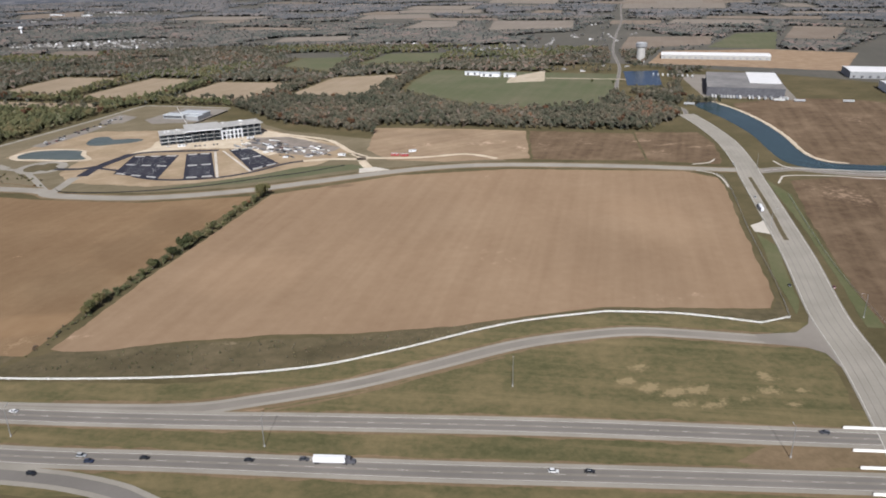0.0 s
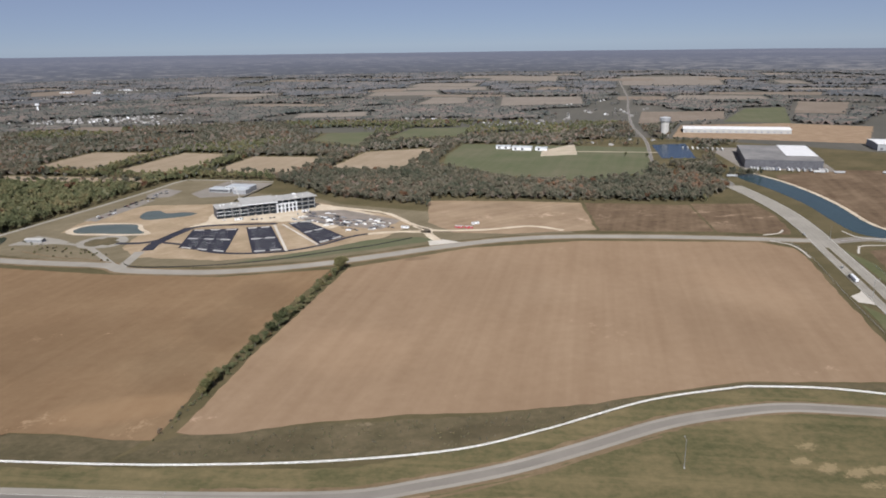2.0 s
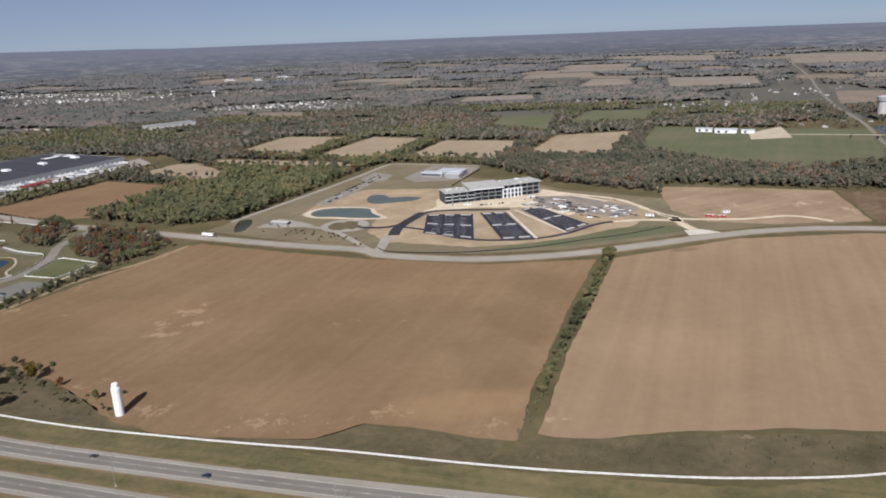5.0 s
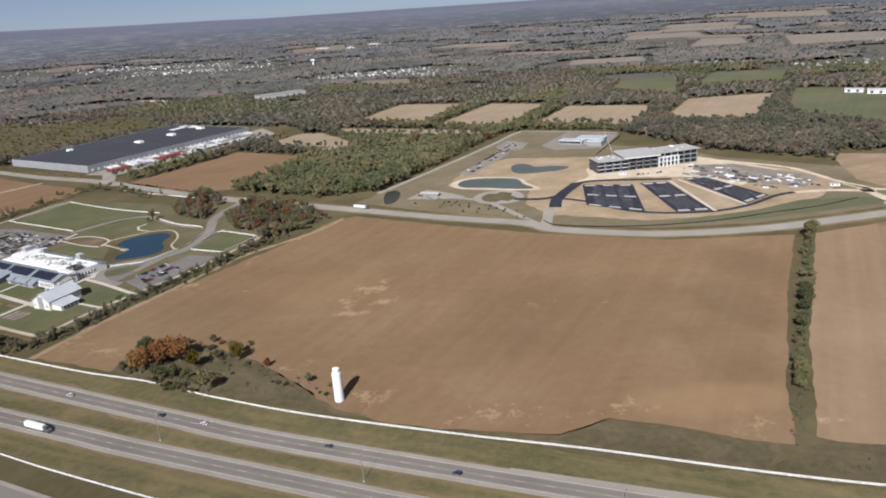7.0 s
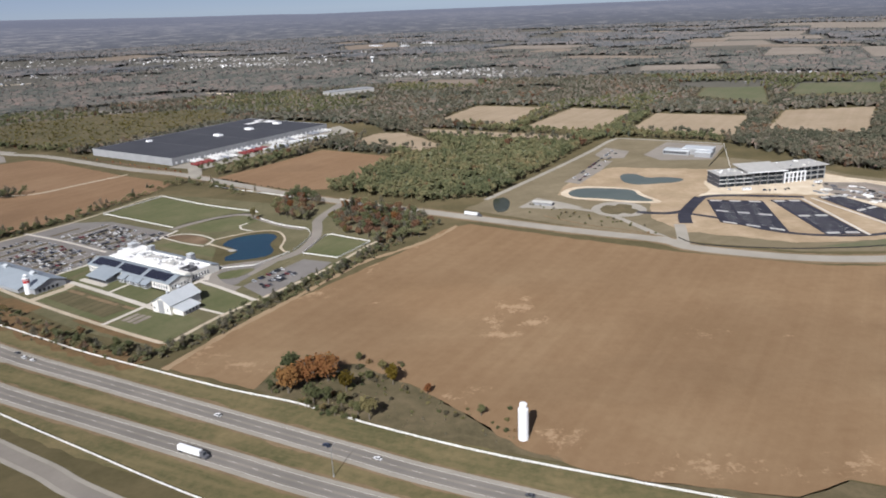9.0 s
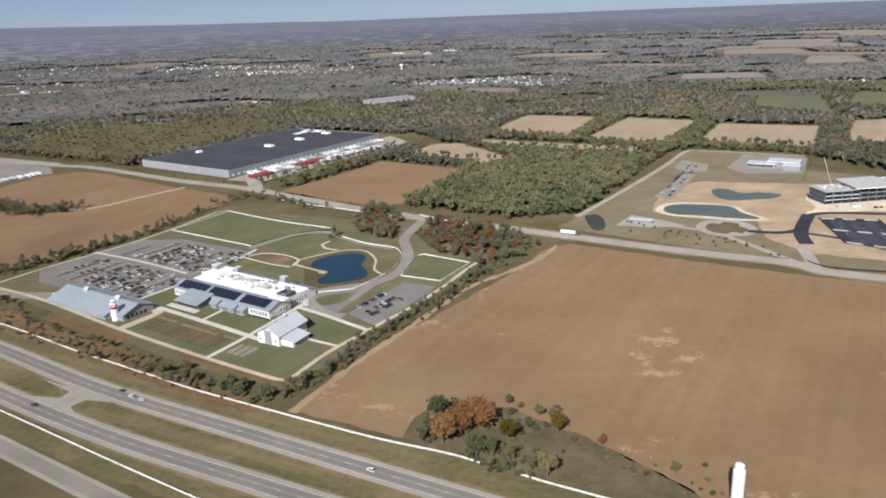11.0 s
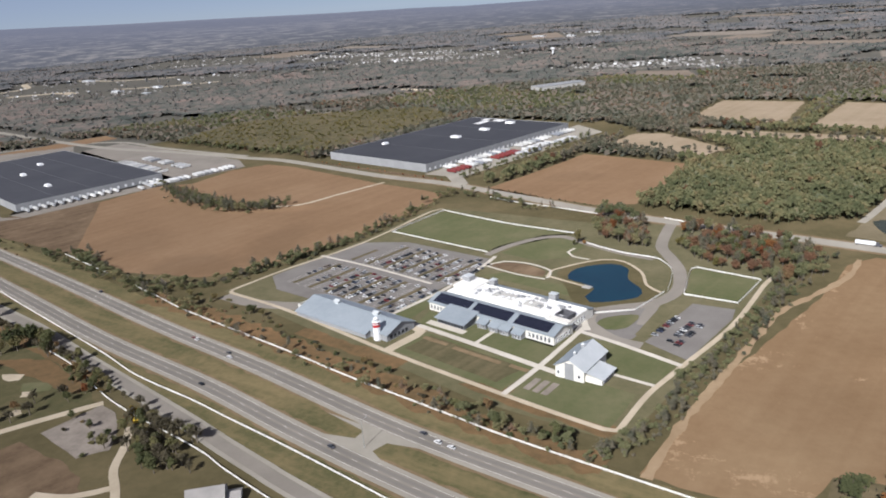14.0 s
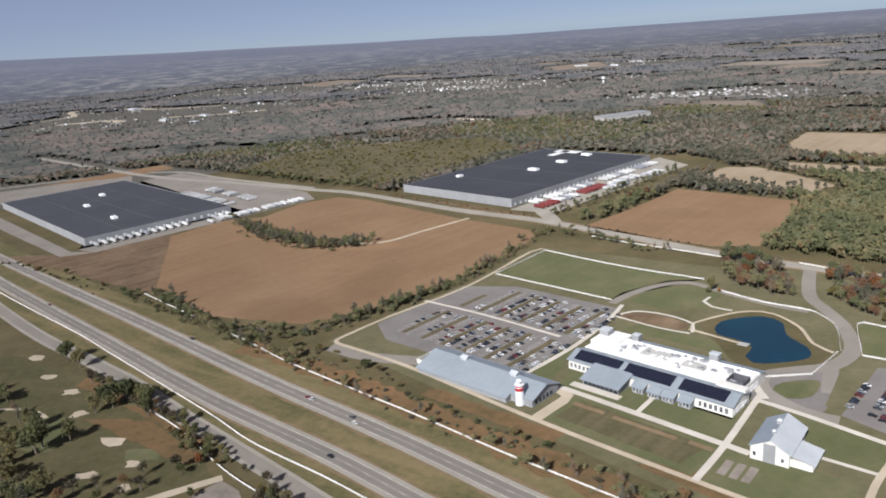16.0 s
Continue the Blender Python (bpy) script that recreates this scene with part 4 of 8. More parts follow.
for pts in ([(1112, 1418), (1351, 1429), (1469, 1591), (1276, 1676)], [(1597, 1482), (1686, 1409), (1958, 1677), (1860, 1770)], [(-155, 1857), (-24, 1764), (-33, 1873), (-139, 1918)], [(-569, 3393), (-348, 3488), (-403, 3900), (-634, 3722)],
            [(-1230, 1160), (-1110, 1330), (-1060, 1290), (-1120, 1215)]):
    far_field(pts, "field_red", "brown tilled field far off")
GREEN = [(532.2, 1025), (560, 1100), (633.3, 1236.6), (922.2, 1063.3), (800, 850), (775.6, 815), (665, 812), (590, 880)]
far_field(GREEN, "pasture", "wide green meadow round a low building")
DIRT_NE = [(1045, 1172), (1180, 1060), (1300, 953), (1521, 1159), (1404, 1290), (1180, 1350)]
far_field(DIRT_NE, "shallows", "bare graded building site")
rnd = random.Random(11)
gu, gw = Vector((math.cos(GRID), math.sin(GRID))), Vector((-math.sin(GRID), math.cos(GRID)))
for _ in range(150):
    d, a = rnd.uniform(1700, 4450), rnd.uniform(-0.92, 0.86)
    c = Vector((d * math.sin(a), 100 + d * math.cos(a)))
    if c.x < 150 and d < 3300 or c.x < 200 and rnd.random() < 0.72:
        continue
    w, h = rnd.uniform(50, 190), rnd.uniform(40, 150)
    pts = [tuple(c + gu * w * s * rnd.uniform(0.8, 1.2) + gw * h * t * rnd.uniform(0.8, 1.2)) for s, t in ((-1, -1), (1, -1), (1, 1), (-1, 1))]
    if any(math.dist(c, Vector(f[0])) < 330 for f in FAR_FIELDS) or math.hypot(c.x, c.y - 200) > 4350:
        continue
    kind = rnd.choice(["stubble", "stubble", "field_red", "pasture", "field_far"])
    far_field(pts, kind, {"stubble": STUBBLE, "field_red": "brown tilled field far off", "pasture": "green pasture between tree lines", "field_far": "pale harvested field far off"}[kind])

# water
strip("canal_bank", [(916, 775), (908, 699), (889, 624), (862, 553), (829, 483), (824, 450), (838, 433)], 5, 0.12, "gravel", "pale gravel bank of the canal", "bank", fringe=1.5, step=3)
patch("canal_water", [(876, 752), (912, 766), (905, 699), (886, 625), (859, 554), (826, 484), (820, 448), (836, 430), (905, 396), (1000, 362), (995, 342), (900, 372), (814, 409), (795, 424), (785, 455), (803, 506), (833, 575), (857, 659)], 0.09, "canal", "curving blue-green drainage canal", "water", smooth=True)
patch("basin_water", [(947, 1089), (1011, 1079), (926, 922), (876, 942)], 0.09, "basin", "square blue retention basin", "water")


# ---- school campus ----
CU, CV, CO = Vector((0.8526, -0.5225)), Vector((0.5225, 0.8526)), Vector((-346.5, 551.3))
CAMPUS_TURN = -31.5


def campus(u, v):
    """A place on the campus, along (u) and behind (v) the front of the main building."""
    p = CO + CU * u + CV * v
    return (p.x, p.y)


CAMPUS = [(-505, 582), (-478, 628), (-434, 694), (-395, 786), (-378, 790), (-235, 730), (-170, 725), (-120, 625), (-124, 605), (-232, 408), (-300, 440), (-445, 540)]
patch("campus_lawn", CAMPUS, 0.05, "campus_grass", "dry grass round the school grounds", "lawn")
GRASS = "mown green lawn edged with paths"
for pts in ([(-380, 780), (-412, 718.5), (-323, 664), (-316, 677), (-283, 703), (-258, 706)], [(-177, 620), (-173.3, 623), (-138.5, 600), (-158, 563.5), (-187, 576)],
            [(-357, 494), (-289, 450.5), (-274.5, 476), (-341, 517)], [(-286, 446), (-237, 420), (-224, 450), (-240, 460), (-262, 466), (-271, 474)],
            [(-352, 526), (-310, 500), (-274, 478), (-256, 517), (-266, 500), (-346, 549)], [(-249, 517), (-230, 503), (-202, 481), (-214, 460), (-232, 470), (-240, 492)],
            [(-313, 660), (-290, 690), (-265, 694), (-250, 676), (-262, 648), (-285, 642)], [(-372, 541), (-357, 533), (-350, 552), (-345, 575), (-352, 577)], [(-322, 612), (-252, 570), (-258, 590), (-305, 618)]):
    patch("lawn", pts, 0.08, "lawn", GRASS, "lawn", ragged=0.4)
patch("kitchen_garden", [(-350, 496), (-293, 459), (-280, 475), (-338, 513)], 0.11, "garden", "brown vegetable garden with planted rows", "garden", ragged=0.5)
for k in range(3):
    bx, by = -279 + 4.6 * k, 453.5 - 2.4 * k
    patch("raised_bed", [(bx, by), (bx + 3.2, by - 1.7), (bx + 9.0, by + 9.4), (bx + 5.8, by + 11.1)], 0.2, "grey_gravel", "grey raised garden bed", "garden bed", ragged=0.3)
for ax, ay, bx, by in ((-341, 512, -325, 502), (-321, 499, -292, 481), (-287, 479, -277, 473)):
    patch("garden_row", [(ax, ay), (bx, by), (bx - 1.6, by - 2.6), (ax - 1.6, ay - 2.6)], 0.16, "worn_grass", "bare tan row of the garden", "garden bed", ragged=0.5)
patch("pond_bank", [(-268, 618), (-250, 637), (-225, 640), (-211, 622), (-208, 596), (-203, 575), (-222, 555), (-252, 558), (-262, 590)], 0.09, "ground", "dry grass bank of the pond", "ground", smooth=True)
patch("pond_water", [(-259, 618), (-250, 628), (-230, 633.5), (-219.7, 624), (-220.5, 604), (-213, 585), (-216, 572), (-232, 565), (-246, 564), (-249, 573), (-243, 586), (-251.4, 597), (-260.2, 604)], 0.13, "pond_blue", "deep blue pond beside the school", "water", smooth=True)
patch("play_ground", [(-317, 631), (-308, 638), (-289, 632), (-276, 618), (-278, 609), (-296, 616)], 0.12, "weeds", "bare brown oval playground", "ground", smooth=True)
jetty = thing("jetty", "small pale wooden jetty on the pond", "jetty", (-247.5, 588.5, 0.15), -31)
plank = part("plank", box(bmesh.new(), 0, -2.5, 0.25, 0.9, 2.5, 0.4), "slab", jetty)
plank.matrix_basis = pose(-3, 0, 0)
for k in range(1, 6):
    same_mesh("plank", plank, jetty, pose(-3 + k, 0, 0))
pile = part("pile", tube(bmesh.new(), 0, 0, -0.5, 0.3, 0.15, 0.15, 6), "bark", jetty)
pile.matrix_basis = pose(-2.8, -2.2, 0)
for px, py in ((2.8, -2.2), (-2.8, 2.2), (2.8, 2.2)):
    same_mesh("pile", pile, jetty, pose(px, py, 0))

PATHS = [([(-500.2, 583.7), (-476.3, 624.8), (-431.6, 690), (-392, 780), (-380.5, 785)], 2.6, "tan_path"),
         ([(-500, 583), (-497.3, 578.8), (-441.6, 547.9), (-360, 492.2), (-288.1, 447), (-240, 419), (-234, 418), (-218.6, 450.3), (-198.2, 481.7), (-165.8, 531.6), (-136.1, 593.5), (-127.6, 607)], 3.0, "tan_path"),
         ([(-360, 529), (-355.4, 530.8), (-309.4, 501.5), (-272.2, 476.7), (-262.6, 470.3)], 4.0, "concrete"), ([(-288.1, 447), (-272.2, 476.7), (-249, 526)], 3.2, "concrete"),
         ([(-310.9, 501.4), (-301.3, 520)], 2.6, "concrete"), ([(-251.8, 521), (-230.6, 505.8), (-199.6, 480.5)], 3.2, "concrete"), ([(-233.8, 469.7), (-214.7, 459.1)], 2.2, "concrete"),
         ([(-372, 540), (-346, 580), (-326, 622), (-316, 652)], 3.0, "concrete"), ([(-275.7, 611), (-253.6, 594), (-246, 589)], 2.2, "tan_path"), ([(-246, 553), (-249.6, 538), (-247, 522)], 4.0, "concrete"),
         ([(-274, 606), (-274, 614), (-271.9, 621.2), (-251.2, 636), (-235.8, 642.4), (-221.8, 638), (-211, 616.2), (-209, 592), (-200.9, 579.6)], 2.0, "tan_path"),
         ([(-319.5, 632.1), (-308.2, 640.5), (-288.7, 634.8), (-273, 620), (-275, 605.5)], 1.6, "concrete"), ([(-320, 631), (-295.9, 613.5), (-276, 604)], 1.6, "concrete"),
         ([(-457.6, 657.3), (-409.2, 631), (-354.3, 595.6)], 2.4, "concrete"), ([(-257.1, 668.3), (-262, 660), (-258, 650), (-246, 643)], 2.0, "concrete")]
for i, (pts, w, m_) in enumerate(PATHS):
    strip("path", pts, w, 0.2 + 0.006 * i, m_, "pale footpath across the school grounds", "path")
strip("path", [(-360, 492.2), (-352, 505), (-345, 518), (-352, 527)], 6.5, 0.19, "tan_path", "wide sandy path between lawns", "path")

LOT_W = [campus(-146, -18), campus(-147, 72), campus(-112, 93), campus(-26, 95), campus(-19, 72), campus(-17, -22), campus(-76, -31), campus(-120, -33)]
lot = patch("car_park", LOT_W, 0.12, "lot", "grey asphalt car park of the school", "car park")
LOT_E = [(-216, 508), (-184, 562), (-161, 553), (-165, 539), (-196, 487)]
patch("planted_bed", [(-221, 517), (-202, 560), (-193, 560), (-214, 513)], 0.2, "campus_grass", "dry planted bed beside the car park", "garden bed", ragged=0.5)
patch("car_park", LOT_E, 0.125, "lot", "small grey car park of the school", "car park")
strip("school_drive", [(-500, 574), (-470, 560), (-430, 555)], 12, 0.11, "road", "grey school drive", "road")
strip("school_drive", [(-323, 655), (-312, 672), (-290, 692), (-268, 698), (-248, 680), (-223, 657), (-200, 643)], 6.5, 0.13, "road", "grey school drive", "road")
strip("school_drive", [(-178, 735), (-186.9, 701.6), (-193, 670), (-190, 650), (-186, 621), (-190, 585), (-206, 563), (-226, 556), (-244, 548), (-246, 530), (-232, 510), (-218, 503)], 9, 0.135, "road", "grey school drive", "road")
strip("school_drive", [(-206, 563), (-212, 545), (-216, 530)], 7, 0.14, "road", "grey school drive", "road")
patch("school_drive", [(-255, 522), (-248, 541), (-236, 549), (-213, 556), (-203, 553), (-214, 528), (-222, 512), (-230, 507), (-241, 510)], 0.129, "lot", "grey turning place of the school drive", "road")
patch("drive_island", [(-242, 532), (-235, 541), (-217, 544), (-225, 526), (-237, 523.5)], 0.26, "lawn", "planted oval island in the drive", "lawn", smooth=True)
for u in (-129, -111, -93, -75, -57, -39):
    for v0, v1 in ((-18, 27), (39, 84)):
        if u < -112 and v1 > 50:
            v1 = 66
        patch("planted_island", [campus(u + 7.2, v0), campus(u + 10.8, v0), campus(u + 10.8, v1), campus(u + 7.2, v1)], 0.22, "scrub", "narrow planted strip in the car park", "verge", ragged=0.3)


# ---- vehicles ----
def make_car(kind):
    """A car on its base: body shell, glasshouse, four wheels."""
    tall = kind == "suv"
    h, top = (0.95, 1.72) if tall else (0.82, 1.45)
    bm = bmesh.new()
    prof = [(-2.3, 0.3), (-2.35, 0.62), (-2.25, h), (-1.25 if not tall else -2.1, h + 0.05), (1.0, h + 0.02), (2.15, h - 0.14), (2.32, 0.58), (2.28, 0.3)]
    n = len(prof)
    vs = [(x, y, z) for y in (-0.88, -0.92, 0.92, 0.88) for x, z in prof]
    vs = [(x, (y if 0.4 < z < h - 0.05 else y * 0.95), z) for x, y, z in vs]
    add(bm, vs[:n] + vs[3 * n:], [tuple(range(n)), tuple(reversed(range(n, 2 * n)))] + [(i, n + i, n + (i + 1) % n, (i + 1) % n) for i in range(n)])
    rear = -2.15 if tall else -1.75
    add(bm, [(rear + 0.35, -0.66, top), (0.25, -0.66, top), (0.25, 0.66, top), (rear + 0.35, 0.66, top), (rear + 0.42, -0.7, top - 0.06), (0.32, -0.7, top - 0.06), (0.32, 0.7, top - 0.06), (rear + 0.42, 0.7, top - 0.06)],
        [(0, 1, 2, 3), (4, 5, 1, 0), (5, 6, 2, 1), (6, 7, 3, 2), (7, 4, 0, 3)])
    body = part("car", bm, "car_paint")
    bm = bmesh.new()
    add(bm, [(rear, -0.84, h), (1.05, -0.84, h), (1.05, 0.84, h), (rear, 0.84, h), (rear + 0.42, -0.68, top - 0.05), (0.3, -0.68, top - 0.05), (0.3, 0.68, top - 0.05), (rear + 0.42, 0.68, top - 0.05)], BOX)
    part("glasshouse", bm, "glass", body, "dark tinted window band")
    for x in (-1.4, 1.4):
        for y in (-0.84, 0.84):
            bm = bmesh.new()
            tube(bm, 0, 0, -0.11, 0.11, 0.33, 0.33, 10)
            w = part("wheel", bm, "rubber", body)
            w.matrix_basis = pose(x, y, 0.33, 90, 0, 0)
    return body


CAR_KINDS = [tagged(make_car("sedan"), "small passenger saloon car parked or driving", "car"), tagged(make_car("suv"), "tall passenger car parked or driving", "car")]
for k, c in enumerate(CAR_KINDS):
    c.matrix_basis = pose(*campus(-30 - 2.9 * k, 88), 0.16, 0, 0, CAMPUS_TURN + 90) @ Matrix.Scale(0.86, 4)
    tagged(c, group="cars in the school car park")
crnd = random.Random(5)


def put_car(x, y, turn, group, z=0.16, kind=None):
    car = copy_thing(CAR_KINDS[crnd.random() < 0.5] if kind is None else CAR_KINDS[kind], pose(x, y, z, 0, 0, turn))
    return tagged(car, group=group)


for u in (-129, -111, -93, -75, -57, -39, -22.5):
    for v0, v1 in ((-18, 28), (38, 86)):
        for side in (4.3, 13.6):
            if u + side > -18 or (u < -112 and v1 > 50):
                continue
            for k in range(int((v1 - v0) / 2.75)):
                full = 0.62 if u > -100 else 0.2
                if crnd.random() < full:
                    put_car(*campus(u + side, v0 + 1.4 + 2.75 * k), CAMPUS_TURN + (180 if crnd.random() < 0.6 else 0) + crnd.uniform(-2, 2), "cars in the school car park")
bv, bf = [], []
for u in (-129, -111, -93, -75, -57, -39):
    for v0, v1 in ((-18, 28), (38, 86)):
        for side in (4.3, 13.6):
            if u + side > -18 or (u < -112 and v1 > 50):
                continue
            for k in range(int((v1 - v0) / 2.75) + 1):
                k0, w = len(bv), 0.09
                bv += [(*campus(u + side + du, v0 + 2.75 * k + dv), 0.135) for du, dv in ((-2.4, -w), (2.4, -w), (2.4, w), (-2.4, w))]
                bf.append((k0, k0 + 1, k0 + 2, k0 + 3))
tagged(raw("bay_lines", bv, bf, "marking"), "white painted parking bay lines", "road marking", kind="stuff")
for row, (x, y) in enumerate(((-211.5, 514), (-204, 506), (-199.5, 503.5), (-187, 500))):
    for k in range(12):
        if crnd.random() < (0.7, 0.75, 0.7, 0.14)[row]:
            p = Vector((x, y)) + CV * (2.75 * k)
            put_car(p.x, p.y, CAMPUS_TURN + crnd.uniform(-3, 3), "cars in the small car park")
# traffic on the roads
for x, y in ((166.3, 190.5), (500.4, 74.6), (-320.5, 409.5), (-305.7, 399.3), (-178.6, 334.6), (-121.5, 307), (-97.8, 296.3), (-603.9, 580.1), (-483.8, 502.6), (-487, 504.5), (-454.1, 485.4), (-451, 480), (-312.5, 402.8), (-35.4, 269.5), (20, 243)):
    put_car(x, y, 155 if x > -50 else 150, "cars on the highway", 0.22)
for x, y in ((202, 146.5), (227.1, 137.5), (268, 124), (289.4, 118.1), (382.3, 83), (395.7, 79), (-452.1, 448.5), (-360.2, 395.7), (-769.8, 641), (205.5, 141.5)):
    put_car(x, y, -20 if x > 0 else -30, "cars on the highway", 0.22)
put_car(184.8, 139.5, -28, "cars on the highway", 0.17)
for x, y, a in ((733, 465, 62), (683.3, 366, 62), (588.7, 206, 58), (612, 196, 58)):
    put_car(x, y, a, "cars on the cross road", 0.19)


def make_lorry(trailer_mat="white", cab=True):
    """An articulated lorry: trailer box on its bogie, and a bonneted tractor."""
    base = thing("lorry" if cab else "trailer", "", "lorry" if cab else "trailer")
    bm = bmesh.new()
    box(bm, -8.1, -1.29, 1.15, 8.1, 1.29, 4.1)
    part("cargo_box", bm, trailer_mat, base)
    bm = bmesh.new()
    box(bm, -7.9, -0.5, 0.85, 7.9, 0.5, 1.15)
    part("chassis", bm, "frame_dark", base)
    axles = []
    bm = bmesh.new()
    for x in (-6.8, -5.5):
        for y in (-1.05, 1.05):
            tube(bm, 0, 0, -0.2, 0.2, 0.5, 0.5, 10)
            bm.verts.ensure_lookup_table()
            bmesh.ops.transform(bm, matrix=pose(x, y, 0.5, 90), verts=bm.verts[-20:])
    part("bogie", bm, "rubber", base)
    if cab:
        bm = bmesh.new()
        prism(bm, [(8.5, 0.6), (8.5, 3.6), (9.1, 3.9), (10.6, 3.5), (11.1, 2.2), (13.0, 1.9), (13.2, 0.6)], -1.2, 1.2)
        cab_ob = part("cab", bm, "frame_dark", base, "dark bonneted tractor cab")
        cab_ob.matrix_basis = Matrix(((0, 1, 0, 0), (1, 0, 0, 0), (0, 0, 1, 0), (0, 0, 0, 1)))
        bm = bmesh.new()
        add(bm, [(10.66, -1.0, 3.4), (11.08, -1.0, 2.3), (11.08, 1.0, 2.3), (10.66, 1.0, 3.4), (10.72, -1.0, 3.4), (11.14, -1.0, 2.3), (11.14, 1.0, 2.3), (10.72, 1.0, 3.4)], BOX)
        part("windscreen", bm, "glass", base)
        axles += [(7.4, 1.05), (8.7, 1.05), (12.1, 1.05)]
    else:
        bm = bmesh.new()
        for y in (-0.8, 0.8):
            box(bm, 5.4, y - 0.08, 0, 5.6, y + 0.08, 1.0)
        part("landing_gear", bm, "frame_dark", base)
    for x, y in axles:
        for s in (-y, y):
            bm = bmesh.new()
            tube(bm, 0, 0, -0.2, 0.2, 0.5, 0.5, 12)
            part("wheel", bm, "rubber", base).matrix_basis = pose(x, s, 0.5, 90, 0, 0)
    return base


lorry = tagged(make_lorry(), "articulated lorry with a white box trailer", "lorry", "lorries on the roads")
lorry.matrix_basis = pose(299, 113.4, 0.22, 0, 0, -18.5) @ Matrix.Scale(0.8, 4)
copy_thing(lorry, pose(-181, 303.6, 0.22, 0, 0, -25.5))
copy_thing(lorry, pose(666.6, 336.4, 0.2, 0, 0, 63))
copy_thing(lorry, pose(-54, 668, 0.2, 0, 0, -29))
white_trailer = tagged(make_lorry("trailer_paint", False), "white box trailer parked in the yard", "trailer", "trailers in the warehouse yard")
red_trailer = tagged(make_lorry("red_trailer", False), "red curtain-sided trailer parked in the yard", "trailer", "trailers in the warehouse yard")


# ---- buildings of the campus ----
def windows(parent, spots, w, h, frame_mat="white"):
    """Windows on a wall: each a frame with a dark pane set in it. spots: x, y, z, turn."""
    bm = bmesh.new()
    for x0, x1, z0, z1 in ((-w / 2 - 0.12, -w / 2, 0, h), (w / 2, w / 2 + 0.12, 0, h), (-w / 2 - 0.12, w / 2 + 0.12, h, h + 0.12), (-w / 2 - 0.12, w / 2 + 0.12, -0.12, 0), (-0.04, 0.04, 0, h)):
        box(bm, x0, -0.14, z0, x1, 0.05, z1)
    first = part("window", bm, frame_mat, parent)
    bm = bmesh.new()
    box(bm, -w / 2, -0.06, 0, w / 2, 0.04, h)
    pane = part("pane", bm, "glass", first)
    for i, (x, y, z, a) in enumerate(spots):
        if i == 0:
            first.matrix_basis = pose(x, y, z, 0, 0, a)
        else:
            f = same_mesh("window", first, parent, pose(x, y, z, 0, 0, a))
            same_mesh("pane", pane, f, Matrix())


school = thing("school_building", "school with grey metal roofs, solar panels and a white flat roof", "school", (*campus(0, 0), 0.05), CAMPUS_TURN)
bm = bmesh.new()
prism(bm, [(0, 0), (0, 5.7), (9, 8.6), (18, 5.7), (18, 0)], 0, 95)
part("front_wing_wall", bm, "cream", school, "cream front wall with arched windows")
bm = bmesh.new()
roof_slab(bm, [(-0.9, 5.75), (9, 9.0), (18.6, 5.9)], -0.7, 95.7)
for k in range(64):
    x = -0.6 + 1.525 * k
    prism(bm, [(-0.9, 5.75), (9, 9.0), (9, 9.09), (-0.9, 5.84)], x, x + 0.08)
part("front_wing_roof", bm, "metal_roof", school)
PANEL = []
for x0, x1 in ((3, 31), (34, 62), (66, 92)):
    bm = bmesh.new()
    for k in range(2):
        y0 = 1.0 + 5.2 * k
        prism(bm, [(y0, 6.1 + y0 * 0.328), (y0 + 0.2, 6.1 + (y0 + 0.2) * 0.328), (y0 + 0.2, 6.3 + (y0 + 0.2) * 0.328), (y0, 6.3 + y0 * 0.328)], x0, x1)
    rack = part("solar_array", bm, "steel", school, "dark array of solar panels on rails")
    for i in range(int((x1 - x0) / 1.75)):
        for j in range(5):
            m_ = pose(x0 + i * 1.75, 0.7 + j * 1.58, 6.34 + (0.7 + j * 1.58) * 0.328, math.degrees(math.atan(0.328)))
            if PANEL:
                same_mesh("solar_panel", PANEL[0], rack, m_)
            else:
                PANEL.append(part("solar_panel", box(bmesh.new(), 0, 0, 0, 1.70, 1.60, 0.06, 0.02), "solar", rack))
                PANEL[0].matrix_basis = m_
bm = bmesh.new()
box(bm, -1, 18, 0, 92, 40, 6.4)
box(bm, -3, 27, 0, 14, 46, 7.2)
box(bm, 80, 14, 0, 95, 19, 8.2)
part("rear_block_wall", bm, "cream", school)
bm = bmesh.new()
box(bm, -0.6, 18.3, 6.4, 91.6, 39.8, 6.75)
box(bm, -2.6, 27.4, 7.2, 13.6, 45.6, 7.55)
for y in (18.3, 39.2):
    box(bm, 14, y, 6.75, 91.6, y + 0.5, 7.3)
part("flat_roof", bm, "white_roof", school, "bright white flat roof membrane")
bm = bmesh.new()
prism(bm, [(40, 0), (40, 6.6), (46.5, 5.0), (46.5, 0)], 14, 92)
part("rear_wall", bm, "cream", school)
bm = bmesh.new()
roof_slab(bm, [(39.6, 7.2), (47.2, 5.1)], 13.6, 92.6, 0.3)
part("rear_roof", bm, "metal_roof", school)
for x, y, w, d, h in ((-2.5, 36, 6, 6, 4.0), (17, 40.5, 4, 4, 3.5), (64, 40.5, 5, 4, 3.8)):
    bm = bmesh.new()
    box(bm, x, y, 6.8, x + w, y + d, 6.8 + h)
    tower = part("roof_monitor", bm, "grey_wall", school)
    bm = bmesh.new()
    box(bm, x - 0.3, y - 0.3, 6.8 + h, x + w + 0.3, y + d + 0.3, 7.1 + h, 0.6)
    part("cap", bm, "pale_roof", tower)
urnd = random.Random(3)
